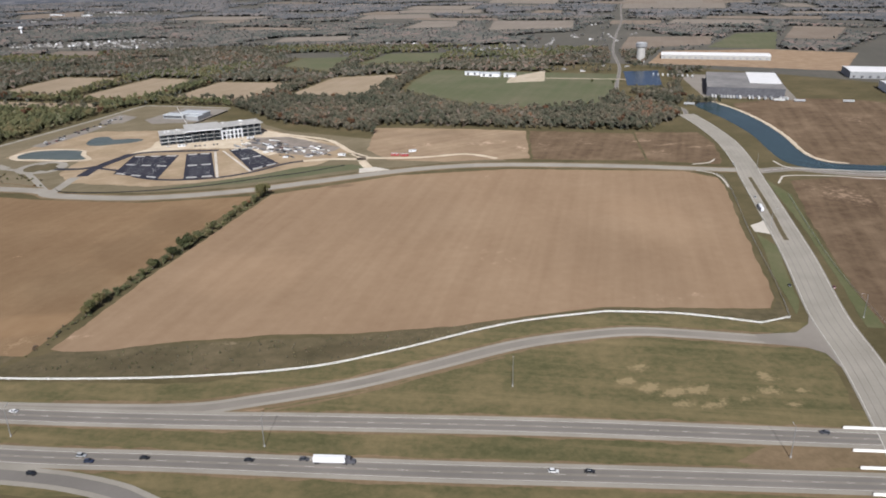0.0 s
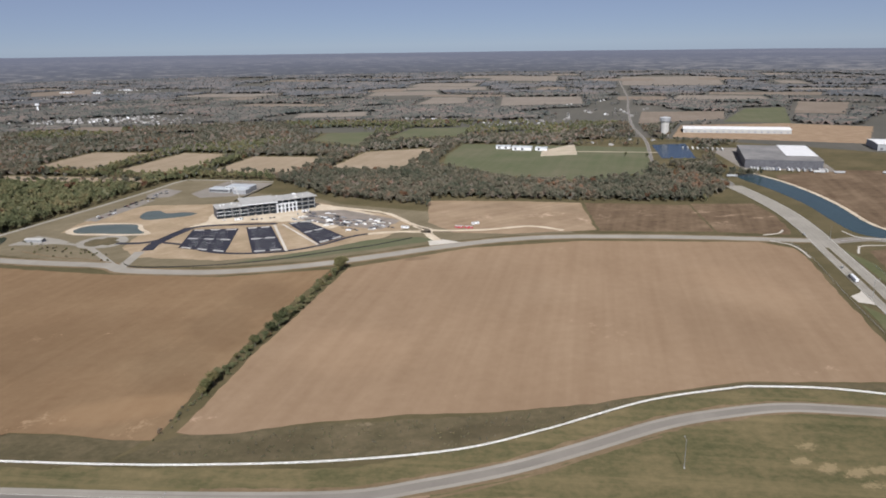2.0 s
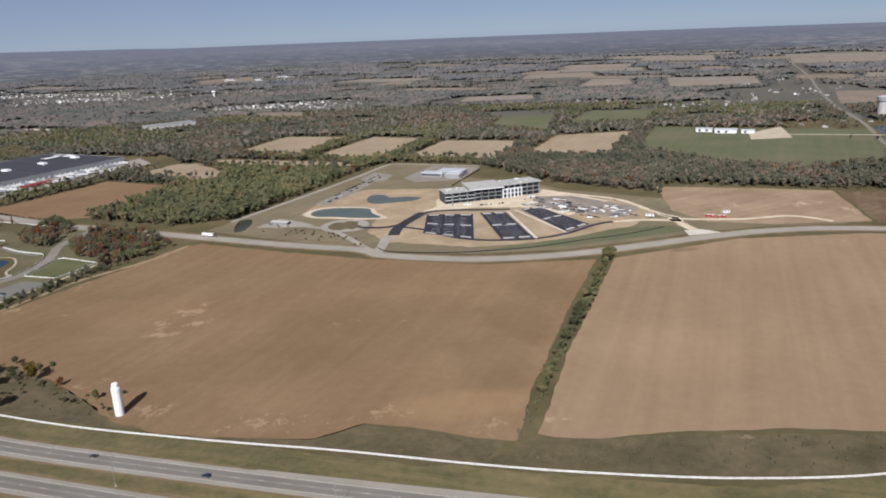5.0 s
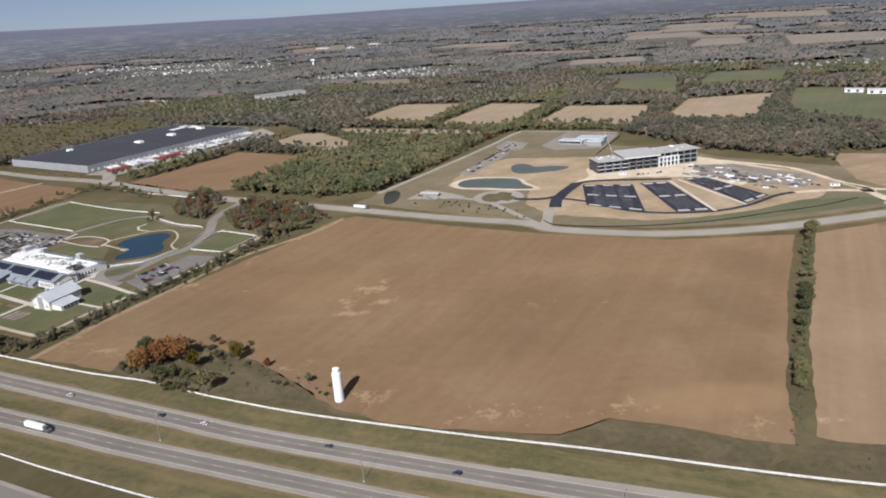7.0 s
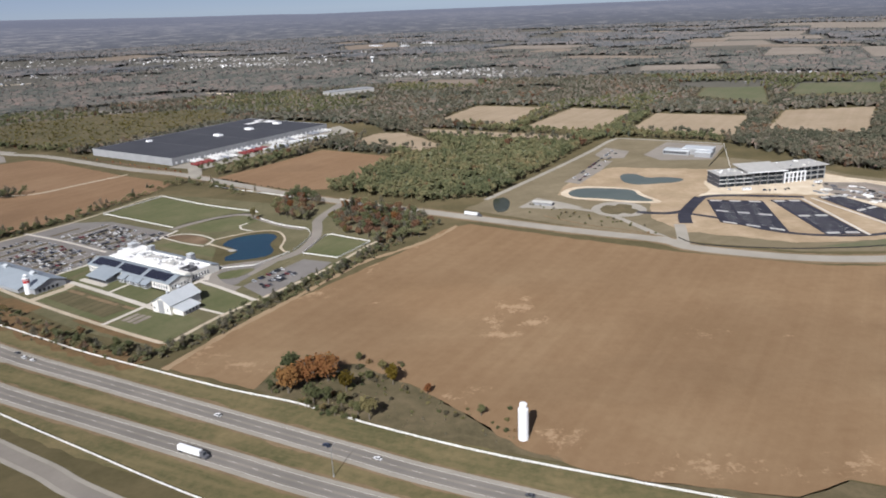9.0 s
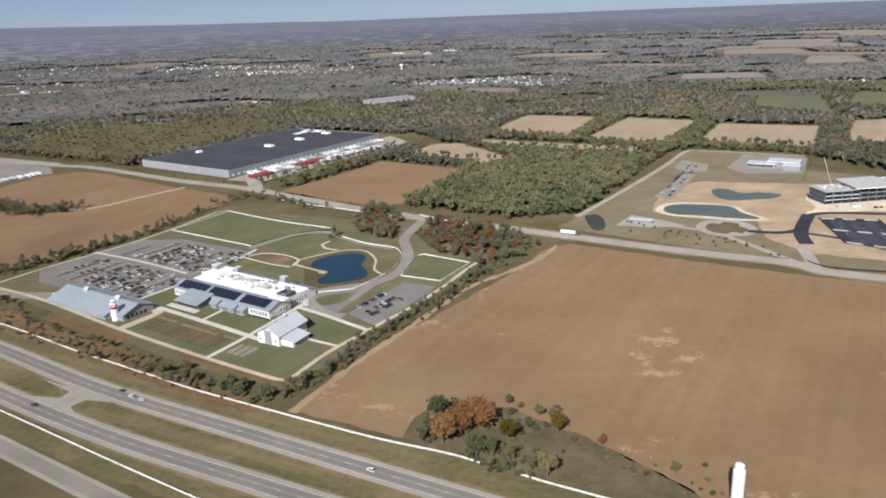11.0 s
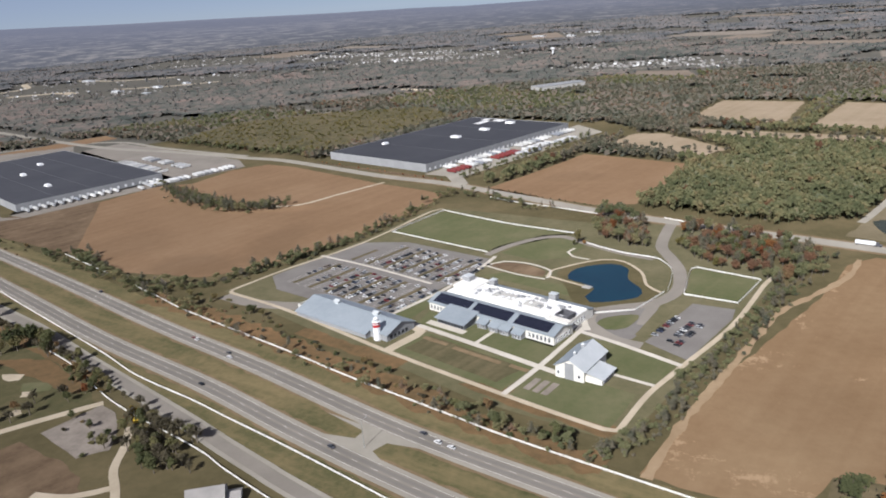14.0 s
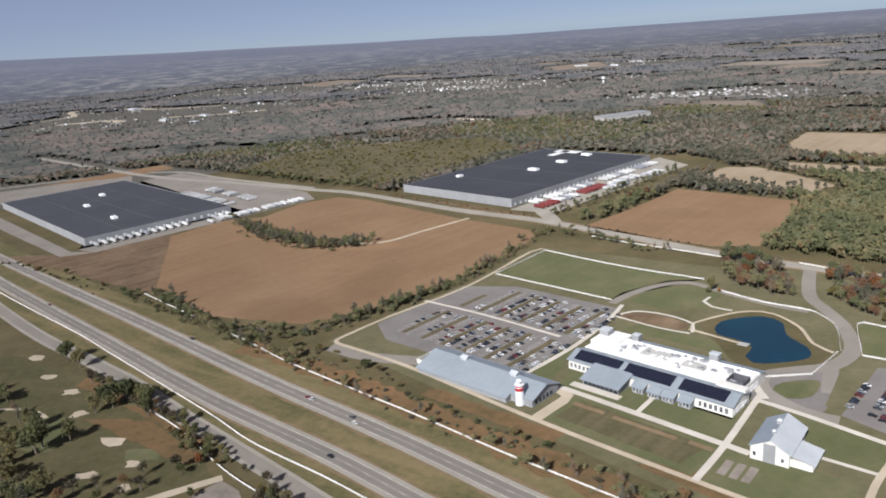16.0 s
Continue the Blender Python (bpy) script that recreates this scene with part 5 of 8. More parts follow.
for _ in range(58):
    x, y = urnd.uniform(16, 84), urnd.uniform(21, 37)
    w, d, h = urnd.uniform(0.8, 3.2), urnd.uniform(0.8, 2.4), urnd.uniform(0.5, 1.7)
    bm = bmesh.new()
    box(bm, x, y, 6.75, x + w, y + d, 6.75 + h, 0.08)
    for k in range(3):
        box(bm, x + w * 0.2 + k * w * 0.22, y + d * 0.2, 6.75 + h, x + w * 0.32 + k * w * 0.22, y + d * 0.8, 6.85 + h)
    part("roof_unit", bm, urnd.choice(["steel", "white", "grey_wall"]), school)
for x, y, w, d in ((30, 26, 16, 9), (55, 25, 13, 8)):
    bm = bmesh.new()
    for i in range(4):
        box(bm, x, y + i * d / 4, 6.8, x + w, y + (i + 0.72) * d / 4, 7.5, 0.15)
    part("roof_plant", bm, "slab", school, "grey ducts on the flat roof")
# dark walls and floor: the shadow at this roof end put into colour
bm = bmesh.new()
for x0, y0, x1, y1 in ((83, 19, 83.3, 28), (91.4, 19, 91.7, 28), (83.3, 19, 91.4, 19.3), (83.3, 27.7, 91.4, 28)):
    box(bm, x0, y0, 6.75, x1, y1, 9.4)
box(bm, 83.3, 19.3, 6.76, 91.4, 27.7, 6.95)
part("plant_screen", bm, "frame_dark", school, "dark roof screen with painted shadow inside")
# pavilion and porches on the front
bm = bmesh.new()
box(bm, 17.5, -12, 0, 39, 0, 3.6)
part("pavilion_wall", bm, "grey_wall", school)
bm = bmesh.new()
roof_slab(bm, [(-13.2, 3.5), (3.5, 7.4)], 16.2, 40.2, 0.35)
part("pavilion_roof", bm, "metal_roof", school)
windows(school, [(19.5 + 2.6 * k, -12.02, 0.5, 0) for k in range(8)], 2.1, 2.4, "frame_dark")
for x in (43, 52, 60, 69):
    bm = bmesh.new()
    box(bm, x, -4.5, 0, x + 6.5, 0, 3.4)
    part("porch_wall", bm, "grey_wall", school)
    bm = bmesh.new()
    roof_slab(bm, [(-5.3, 3.3), (2.5, 6.3)], x - 0.6, x + 7.1, 0.25)
    part("porch_roof", bm, "metal_roof", school)
windows(school, [(x + dx, -4.52, 0.6, 0) for x in (43, 52, 60, 69) for dx in (1.4, 3.25, 5.1)], 1.3, 2.2)
windows(school, [(78.5 + 2.7 * k, -0.02, 1.2, 0) for k in range(6)] + [(2.0 + 2.7 * k, -0.02, 1.2, 0) for k in range(5)], 1.4, 2.7)
windows(school, [(95.02, 2.5 + 2.6 * k, 1.2, 90) for k in range(6)], 1.3, 2.5)
windows(school, [(92.02, 20.5 + 2.6 * k, 1.2, 90) for k in range(7)], 1.3, 3.0)
patch("terrace", [campus(12, -17), campus(42, -17), campus(42, -12), campus(12, -12)], 0.24, "concrete", "pale paved terrace before the pavilion", "terrace")

barn = thing("barn", "pale metal-roofed barn with cream gable and lean-to", "barn", (-263.2, 467.0, 0.05), -26)
bm = bmesh.new()
prism(bm, [(0, 0), (0, 6.8), (8.2, 11.2), (16, 6.8), (16, 0)], 0, 26)
w = part("wall", bm, "cream", barn)
w.matrix_basis = Matrix(((0, 1, 0, 0), (1, 0, 0, 0), (0, 0, 1, 0), (0, 0, 0, 1)))
SWAP = w.matrix_basis.copy()
bm = bmesh.new()
box(bm, 5.4, -0.12, 0, 10.4, 0.0, 9.0)
part("gable_panel", bm, "grey_wall", barn, "grey middle panel of the gable")
# right slope paler than the left: its sunlight is put into the colour
for prof, m_ in (([(-0.8, 6.55), (8.2, 11.55)], "metal_roof"), ([(8.2, 11.55), (17.0, 6.4)], "pale_roof")):
    bm = bmesh.new()
    roof_slab(bm, prof, -0.8, 26.8, 0.3)
    part("roof_slope", bm, m_, barn).matrix_basis = SWAP
bm = bmesh.new()
box(bm, 16, 2, 0, 25, 16, 3.4)
part("lean_to_wall", bm, "cream", barn)
bm = bmesh.new()
roof_slab(bm, [(16.0, 5.6), (26.2, 3.5)], 1.2, 16.8, 0.3)
part("lean_to_roof", bm, "pale_roof", barn).matrix_basis = SWAP
for x, y, s in ((6.4, 16, 2.0), (7.2, 6, 1.3)):
    bm = bmesh.new()
    box(bm, x, y, 9.5, x + s, y + s, 12.4)
    cup = part("cupola", bm, "grey_wall", barn)
    bm = bmesh.new()
    box(bm, x - 0.3, y - 0.3, 12.4, x + s + 0.3, y + s + 0.3, 13.2, 0.9)
    part("cap", bm, "pale_roof", cup)
windows(barn, [(25.02, 4.5 + 3 * k, 0.8, 90) for k in range(4)], 1.6, 1.8)
windows(barn, [(1.8, -0.02, 2.0, 0), (13.4, -0.02, 2.0, 0)], 1.2, 1.8)

hall = thing("sports_hall", "long low hall with a grey metal saddle roof", "hall", (-433.0, 541.0, 0.05), -30.8)
bm = bmesh.new()
prism(bm, [(0, 0), (0, 3.2), (16, 8.4), (27, 4.6), (27, 0)], 0, 66)
prism(bm, [(4, 0), (4, 4.4), (16, 8.4), (27, 4.8), (27, 0)], 66, 80)
part("wall", bm, "grey_wall", hall)
bm = bmesh.new()
roof_slab(bm, [(-1.0, 3.1), (16, 8.85)], -0.8, 66.4, 0.3)
roof_slab(bm, [(3.2, 4.4), (16, 8.85)], 66.4, 81, 0.3)
part("front_roof", bm, "metal_roof", hall)
bm = bmesh.new()
roof_slab(bm, [(16, 8.85), (28, 4.6)], -0.8, 81, 0.3)
part("back_roof", bm, "metal_roof", hall)
for x in (22, 58):
    bm = bmesh.new()
    box(bm, x, 14.2, 8.2, x + 4, 17.8, 9.9)
    roof_slab(bm, [(13.6, 9.7), (16, 10.9), (18.4, 9.7)], x - 0.4, x + 4.4, 0.2)
    part("roof_monitor", bm, "pale_roof", hall)
bm = bmesh.new()
for x0, y0, x1, y1 in ((-9, 8, -8.7, 26), (-9, 26, 4, 26.3), (-9, 8, -0.1, 8.3)):
    box(bm, x0, y0, 0, x1, y1, 3)
part("yard_wall", bm, "cream", hall)
windows(hall, [(80.02, 7.5 + 3.2 * k, 1.0, 90) for k in range(5)], 1.6, 2.0, "frame_dark")

tower = thing("lighthouse_tower", "white silo painted as a lighthouse with red bands", "tower", (-369, 507, 0.05))
bm = bmesh.new()
tube(bm, 0, 0, 0, 8.2, 2.35, 2.2, 24)
part("shaft", bm, "white", tower)
for z0, z1, m_ in ((8.2, 10.0, "red"), (10.0, 10.5, "white"), (10.5, 11.4, "red")):
    bm = bmesh.new()
    tube(bm, 0, 0, z0, z1, 2.24, 2.2, 24)
    part("band", bm, m_, tower, "painted red band" if m_ == "red" else "white band")
bm = bmesh.new()
tube(bm, 0, 0, 11.4, 11.7, 2.6, 2.6, 24)
part("gallery", bm, "white", tower)
bm = bmesh.new()
tube(bm, 0, 0, 11.7, 13.6, 1.35, 1.35, 12)
part("lantern", bm, "pale_roof", tower)
bm = bmesh.new()
tube(bm, 0, 0, 13.6, 14.6, 1.7, 0.15, 12)
part("cap", bm, "white", tower)

# white silo beside the field
tank = thing("silo", "tall white silo with a domed top", "silo", (-35, 309.5, 0.1))
bm = bmesh.new()
tube(bm, 0, 0, 0, 15.0, 2.3, 2.3, 28)
for k in range(6):
    tube(bm, 0, 0, 2.4 * k + 1.4, 2.4 * k + 1.5, 2.33, 2.33, 28)
part("shaft", bm, "white", tank)
bm = bmesh.new()
for z0, z1, r0, r1 in ((15.0, 15.6, 2.3, 1.8), (15.6, 17.3, 1.7, 1.7)):
    tube(bm, 0, 0, z0, z1, r0, r1, 28)
part("collar", bm, "white", tank)
bm = bmesh.new()
for z0, z1, r0, r1 in ((17.3, 17.7, 1.8, 1.4), (17.7, 18.0, 1.4, 0.4)):
    tube(bm, 0, 0, z0, z1, r0, r1, 24)
part("dome", bm, "white", tank)
bm = bmesh.new()
for s in (-0.25, 0.25):
    bar(bm, (2.38, s, 0.2), (2.38, s, 15.2), 0.04)
for k in range(28):
    bar(bm, (2.38, -0.25, 0.6 + 0.52 * k), (2.38, 0.25, 0.6 + 0.52 * k), 0.03, 4)
part("ladder", bm, "steel", tank)


# ---- white board fences ----
def board_fence(lines, label, singles=True, span=5.0):
    fence = thing("board_fence", label, "fence", group="white fences")
    spots = []
    for pts in lines:
        line = curve(pts, 0.2)
        run = np.cumsum([0.0] + [(b - a).length for a, b in zip(line, line[1:])])
        n = max(1, round(run[-1] / span))
        even = np.interp(np.linspace(0, run[-1], n + 1), run, np.arange(len(line)))
        knots = [line[int(round(k))] for k in even]
        spots += [(a, math.atan2(b.y - a.y, b.x - a.x), (b - a).length / span) for a, b in zip(knots, knots[1:])]
    bm = bmesh.new()
    box(bm, -0.09, -0.09, -0.2, 0.09, 0.09, 1.35)
    post = part("post", bm, "white_board", fence)
    bm = bmesh.new()
    for z in (0.25, 0.62, 0.99):
        box(bm, 0, -0.14, z, span + 0.15, -0.09, z + 0.24)
    rail = part("board_panel", bm, "white_board", fence)
    for i, (q, a, k) in enumerate(spots):
        m_ = pose(q.x, q.y, 0, 0, 0, math.degrees(a))
        if i == 0:
            post.matrix_basis, rail.matrix_basis = m_, m_ @ Matrix.Diagonal((k, 1, 1, 1))
        else:
            same_mesh("post", post, fence, m_)
            same_mesh("board_panel", rail, fence, m_ @ Matrix.Diagonal((k, 1, 1, 1)))


board_fence([[(559.7, 169.7), (540.5, 168.3)], [(540.5, 168.3), (504.7, 191.0), (466.5, 205.8)], [(466.5, 205.8), (409.4, 207.7), (343.5, 196.2), (296.8, 191.6), (239.2, 199.8), (183.9, 214.2), (138, 229.3), (76.6, 252.5), (23.5, 270.5), (-48.8, 297.5), (-98.5, 320.5), (-118, 331)]], "long white board fence along the highway fields")
board_fence([[(-132, 338), (-145.5, 345.5), (-182.3, 360.3), (-233.5, 385), (-281, 408.5), (-310, 425), (-341.3, 442.7), (-369.7, 458.8), (-418.4, 488.8), (-457.6, 511.8), (-521.2, 549.9), (-561.6, 577.7), (-700, 668)]], "white board fence half hidden by shrubs")
board_fence([[(-1000, 762), (-810, 649), (-700.5, 586), (-652, 555.7), (-539.7, 485.5), (-497, 457), (-449.3, 432.4), (-420, 416), (-373.4, 390.2), (-289, 341), (-230, 307.5), (-168, 273), (-100, 240)]], "white board fence between highway and frontage road")
board_fence([[(-596.4, 497), (-543.8, 466.1), (-509.5, 440), (-481.5, 421.5), (-422.6, 389.5), (-402.7, 376), (-368, 354.5)]], "white board fence beside the golf course")
board_fence([[(-380, 782.2), (-414.1, 718.3)], [(-414, 718), (-323.5, 661.1)], [(-380, 782), (-318, 738), (-257, 705)]], "white board fence round a school lawn")
board_fence([[(-248, 680), (-225, 659), (-202, 646), (-196, 640), (-190.5, 618), (-197, 582)], [(-199.3, 579.6), (-219, 551)], [(-219, 551), (-243, 546)]], "white board fence beside the school drive")
board_fence([[(-187.6, 577), (-178.5, 619), (-173.3, 624.1)], [(-173, 624), (-137.1, 600.6)], [(-137, 600), (-157.9, 562.1)], [(-158, 562), (-187.6, 575.7)]], "white board fence round a small lawn")

board_fence([[(-341.5, 825.2), (-313.1, 804.6), (-272.9, 781.3), (-233.6, 756.9)]], "white board fence along the campus road")
board_fence([[(-184.2, 743.0), (-165.3, 728.2), (-154.3, 717.2)]], "white board fence at the campus gate")

# wire fence beside the cross road
wire = thing("wire_fence", "thin grey wire fence beside the road", "fence")
bm = bmesh.new()
wire_runs = [[(714.6, 364.5), (656.5, 260.3), (625.8, 200.3), (603, 147.8)], [(559.7, 169.7), (583.9, 212.8), (632.7, 307.4), (683.7, 401.2), (697.5, 439.9), (684.6, 454.9)]]
for run in wire_runs:
    line = curve(run, 4.0)
    for a, b in zip(line, line[1:]):
        bar(bm, (a.x, a.y, 0), (a.x, a.y, 1.5), 0.06, 4)
        for z in (0.6, 1.1, 1.45):
            bar(bm, (a.x, a.y, z), (b.x, b.y, z), 0.03, 3)
part("posts_and_wire", bm, "steel", wire)


# ---- light poles ----
def light_pole(h=14.0, arm=2.5):
    base = thing("light_pole", "grey steel highway light pole with curved arm", "street lamp", group="highway light poles")
    bm = bmesh.new()
    tube(bm, 0, 0, 0.6, h, 0.16, 0.08, 8)
    part("pole", bm, "steel", base)
    bm = bmesh.new()
    tube(bm, 0, 0, 0, 0.65, 0.42, 0.4, 10)
    part("footing", bm, "slab", base)
    bm = bmesh.new()
    bar(bm, (0, 0, h - 0.4), (arm * 0.5, 0, h + 0.25), 0.06)
    bar(bm, (arm * 0.5, 0, h + 0.25), (arm, 0, h + 0.35), 0.06)
    part("arm", bm, "steel", base)
    bm = bmesh.new()
    box(bm, arm, -0.18, h + 0.25, arm + 0.75, 0.18, h + 0.45, 0.05)
    part("lamp_head", bm, "steel", base)
    return base


pole = light_pole()
pole.matrix_basis = pose(274.4, 132.3, 0, 0, 0, 70)
for x, y, a in ((170, 170.6, 70), (388.8, 146.6, 70), (476.1, 65.1, 70), (-114.7, 285.1, 65), (-17.9, 242.9, 65), (77.4, 204.8, 65), (-345, 397, 60), (598, 158, 150), (648, 300, -20), (740, 440, 60)):
    copy_thing(pole, pose(x, y, 0, 0, 0, a))


def utility_pole(x, y, turn):
    base = thing("utility_pole", "brown wooden twin power pole beside the fence", "power pole", (x, y, 0), turn, "power poles")
    for dx in (-2.0, 2.0):
        part("pole", tube(bmesh.new(), dx, 0, 0, 13, 0.22, 0.15, 8), "bark", base)
    part("crossarm", box(bmesh.new(), -3.4, -0.15, 11.4, 3.4, 0.15, 11.75, 0.02), "bark", base)
    for dx in (-3.1, 0, 3.1):
        part("insulator", tube(bmesh.new(), dx, 0, 11.75, 12.3, 0.12, 0.08, 6), "slab", base)


for x, y in ((-545, 572),):
    utility_pole(x, y, -30)


# ---- building site ----
SITE = [(-60, 690), (-24, 742), (46.7, 853), (98, 940), (136.4, 1010), (165, 1012), (264, 955), (232, 880), (300, 830), (330, 770), (420, 690), (430, 620), (470, 572), (530, 560), (530, 548), (466, 560), (400, 558), (333, 545), (265, 536), (186, 543), (114, 574), (20, 633)]
patch("site_grass", SITE, 0.04, "dry_grass", "rough grass of the business park", "ground", ragged=1.5)
patch("site_earth", [(40, 760), (60, 800), (104, 845), (192, 820), (300, 800), (335, 740), (372, 690), (388, 640), (352, 598), (285, 563), (193.6, 563), (117.6, 600), (100, 640), (110, 690), (60, 705), (31, 730)], 0.07, "dirt", "graded bare earth of the building site", "ground", ragged=3)
patch("site_gravel", [(160, 705), (178, 730), (180, 765), (300, 790), (330, 745), (360, 700), (300, 650), (262, 700), (215, 710)], 0.11, "gravel", "pale trampled gravel round the new building", "ground", ragged=4)
for pts, w in (([(301.9, 772), (338.6, 738), (372, 700), (386, 640), (398.2, 609.8)], 6), ([(386, 630), (400, 606), (450, 590), (500, 588), (524, 560)], 6), ([(334, 614), (365, 612), (398, 600)], 7), ([(392, 612), (392, 580), (395, 556)], 9)):
    strip("site_track", pts, w, 0.15, "gravel", "pale gravel site track", "track", fringe=1.5)
for cx, cy in ((393, 552),):
    patch("site_entrance", [(384, 566), (381, 549), (412, 551), (400, 566)], 0.2, "concrete", "pale concrete site entrance", "road")
strip("site_entrance", [(105, 560), (112, 590), (118, 620)], 9, 0.17, "shoulder", "pale concrete site entrance", "road")
patch("roadside_grass", [(200, 553), (265, 546), (333, 555), (395, 567), (380, 584), (330, 590), (280, 570), (240, 562)], 0.12, "pasture", "green seeded grass beside the road", "verge", ragged=1.5)
strip("ring_road", [(92, 661), (113.5, 654), (128, 657), (140, 667), (152, 692), (166, 705), (189.4, 706), (236, 695), (250, 692)], 7, 0.16, "black_asphalt", "fresh black asphalt ring road", "road")
strip("ring_road", [(132, 652), (159.6, 629.4), (177.5, 601), (205.8, 582), (246, 575.5), (280.3, 585), (314.7, 608), (334, 614)], 5, 0.165, "black_asphalt", "fresh black asphalt ring road", "road")
for pts in ([(163, 694), (209.6, 683), (195, 589), (152, 622)], [(217, 685), (242.7, 683), (248, 579), (219, 580)], [(261, 690), (281, 695), (310, 611), (282, 591)]):
    lot = patch("new_car_park", pts, 0.18, "black_asphalt", "fresh black asphalt car park bays", "car park")
    (ax, ay), (bx, by), (cx, cy), (dx, dy) = pts[:4]
    for f in (0.04, 0.5, 0.96):
        for s0, s1 in (((0.05, 0.26), (0.4, 0.6), (0.74, 0.95)) if ax < 170 else ((0.08, 0.42), (0.58, 0.92))):
            corner = []
            for s, g in ((s0, f - 0.022), (s1, f - 0.022), (s1, f + 0.022), (s0, f + 0.022)):
                g = min(max(g, 0.01), 0.99)
                lx, ly, rx, ry = ax + (dx - ax) * g, ay + (dy - ay) * g, bx + (cx - bx) * g, by + (cy - by) * g
                corner.append((lx + (rx - lx) * s, ly + (ry - ly) * s))
            patch("kerbed_island", corner, 0.34, "slab", "pale kerbed island between parking bays", "kerb", smooth=False)
    vs, fs = [], []
    for s in (0.25, 0.5, 0.75):
        for f0 in np.arange(0.12, 0.9, 0.03):
            q = [(ax + (dx - ax) * g + (bx + (cx - bx) * g - ax - (dx - ax) * g) * (s + o), ay + (dy - ay) * g + (by + (cy - by) * g - ay - (dy - ay) * g) * (s + o), 0.2) for g, o in ((f0, -0.1), (f0, 0.1), (f0 + 0.0022, 0.1), (f0 + 0.0022, -0.1))]
            k = len(vs)
            vs += q
            fs.append((k, k + 1, k + 2, k + 3))
    tagged(raw("bay_lines", vs, fs, "marking", lot), kind="stuff")
strip("white_walk", [(246.5, 686), (250, 576)], 2.6, 0.24, "concrete", "white concrete walk between bays", "path", smooth=False)
strip("white_walk", [(255, 687), (281, 588)], 2.2, 0.24, "concrete", "white concrete walk between bays", "path", smooth=False)
patch("pond_bank", [(34, 733), (46, 755), (66, 760), (96, 749), (109, 738), (112, 720), (121, 691), (94, 693), (66, 706), (44, 715)], 0.12, "gravel", "pale sandy bank of a pond", "ground", smooth=True)
patch("site_pond", [(41.8, 734.4), (48.7, 748), (62.3, 753), (88.3, 748), (104.5, 738), (107, 718), (115, 696), (95.5, 699), (69.3, 711), (47.5, 719)], 0.16, "pond_green", "grey-green retention pond", "water", smooth=True)
patch("site_pond", [(-33, 700), (-31, 724), (-22, 728), (-17, 712), (-21, 682), (-30, 676)], 0.16, "pond_dark", "small dark drainage pond", "water", smooth=True)
patch("site_pond", [(103.7, 793), (109.6, 808), (122.2, 808), (131.2, 789), (149.4, 788), (165, 777), (154, 764.5), (135.9, 762), (114.6, 760.5), (104.2, 772)], 0.16, "pond_green", "grey-green retention pond", "water", smooth=True)
patch("shed_yard", [(-10, 690), (10, 722), (34, 700), (48, 682), (20, 680)], 0.11, "shoulder", "pale paved yard", "ground")
strip("park_drive", [(112, 560), (100, 580), (75, 640), (60, 665), (20, 690), (-8, 690)], 6, 0.12, "shoulder", "pale park drive", "road")
LOOP = [(55.5, 676), (67, 693), (81, 696), (96.4, 688), (101, 667.5), (90.3, 651), (74.5, 649), (60, 657)]
patch("park_drive", [(x * 1.05 - 3.9, y * 1.05 - 33.5) for x, y in LOOP], 0.135, "shoulder", "pale loop of the park drive", "road", smooth=True)
patch("planted_bed", [(62, 674.6), (70, 687), (77, 684), (81.5, 690), (92.8, 683), (90, 674), (95, 666.5), (85.7, 655), (80, 660), (74, 655), (64, 661)], 0.2, "scrub", "brown star-shaped planted bed", "garden bed", smooth=True)
strip("ring_road", [(124, 622), (129, 645), (140, 669), (152, 690), (160, 704)], 11, 0.17, "black_asphalt", "fresh black asphalt site road", "road")
strip("park_drive", [(10, 659), (46, 625), (69, 612), (97, 589)], 2.0, 0.18, "worn_grass", "pale park footpath", "path")


def cloth_fence(pts, label, h=0.9):
    """A low black fabric fence on short stakes."""
    base = thing("silt_fence", label, "fence", group="site fences")
    line = curve(pts, 3.0)
    vs, fs = [], []
    for q in line:
        vs += [(q.x, q.y - 0.06, 0), (q.x, q.y - 0.06, h), (q.x, q.y + 0.06, h), (q.x, q.y + 0.06, 0)]
    for i in range(len(line) - 1):
        fs += [(4 * i + k, 4 * i + k + 1, 4 * i + k + 5, 4 * i + k + 4) for k in range(3)]
    raw("fabric", vs, fs, "rubber", base)
    stake = part("stake", box(bmesh.new(), -0.04, -0.12, 0, 0.04, -0.07, h + 0.2), "bark", base)
    stake.matrix_basis = pose(line[0].x, line[0].y, 0)
    for q in line[2::2]:
        same_mesh("stake", stake, base, pose(q.x, q.y, 0))


cloth_fence([(107.4, 584.7), (113.5, 571), (131, 561), (172, 551), (201, 548), (232, 548), (262, 553), (292, 560), (330, 567), (372, 582)], "long black silt fence round the building site")
cloth_fence([(207, 829), (226, 865), (259, 928)], "black screen fence behind the low office", 1.6)
strip("park_drive", [(-40, 722), (-24, 745), (46.7, 856), (98, 941), (136, 1008), (160, 1012), (263, 956)], 6, 0.12, "shoulder", "straight grey service road", "road")
for pts in ([(44, 783), (62, 815), (98, 880), (112, 878), (88, 826), (58, 772)], [(98, 916), (118, 957), (142, 930), (128, 892), (103, 891)]):
    patch("rear_car_park", pts, 0.13, "road", "grey car park of the rear building", "car park")
for k in range(40):
    q = Vector((56, 786)).lerp(Vector((128, 935)), k / 40)
    if crnd.random() < 0.6:
        put_car(q.x + crnd.choice([-5, 4]), q.y, 62 + 90, "cars behind the building site")
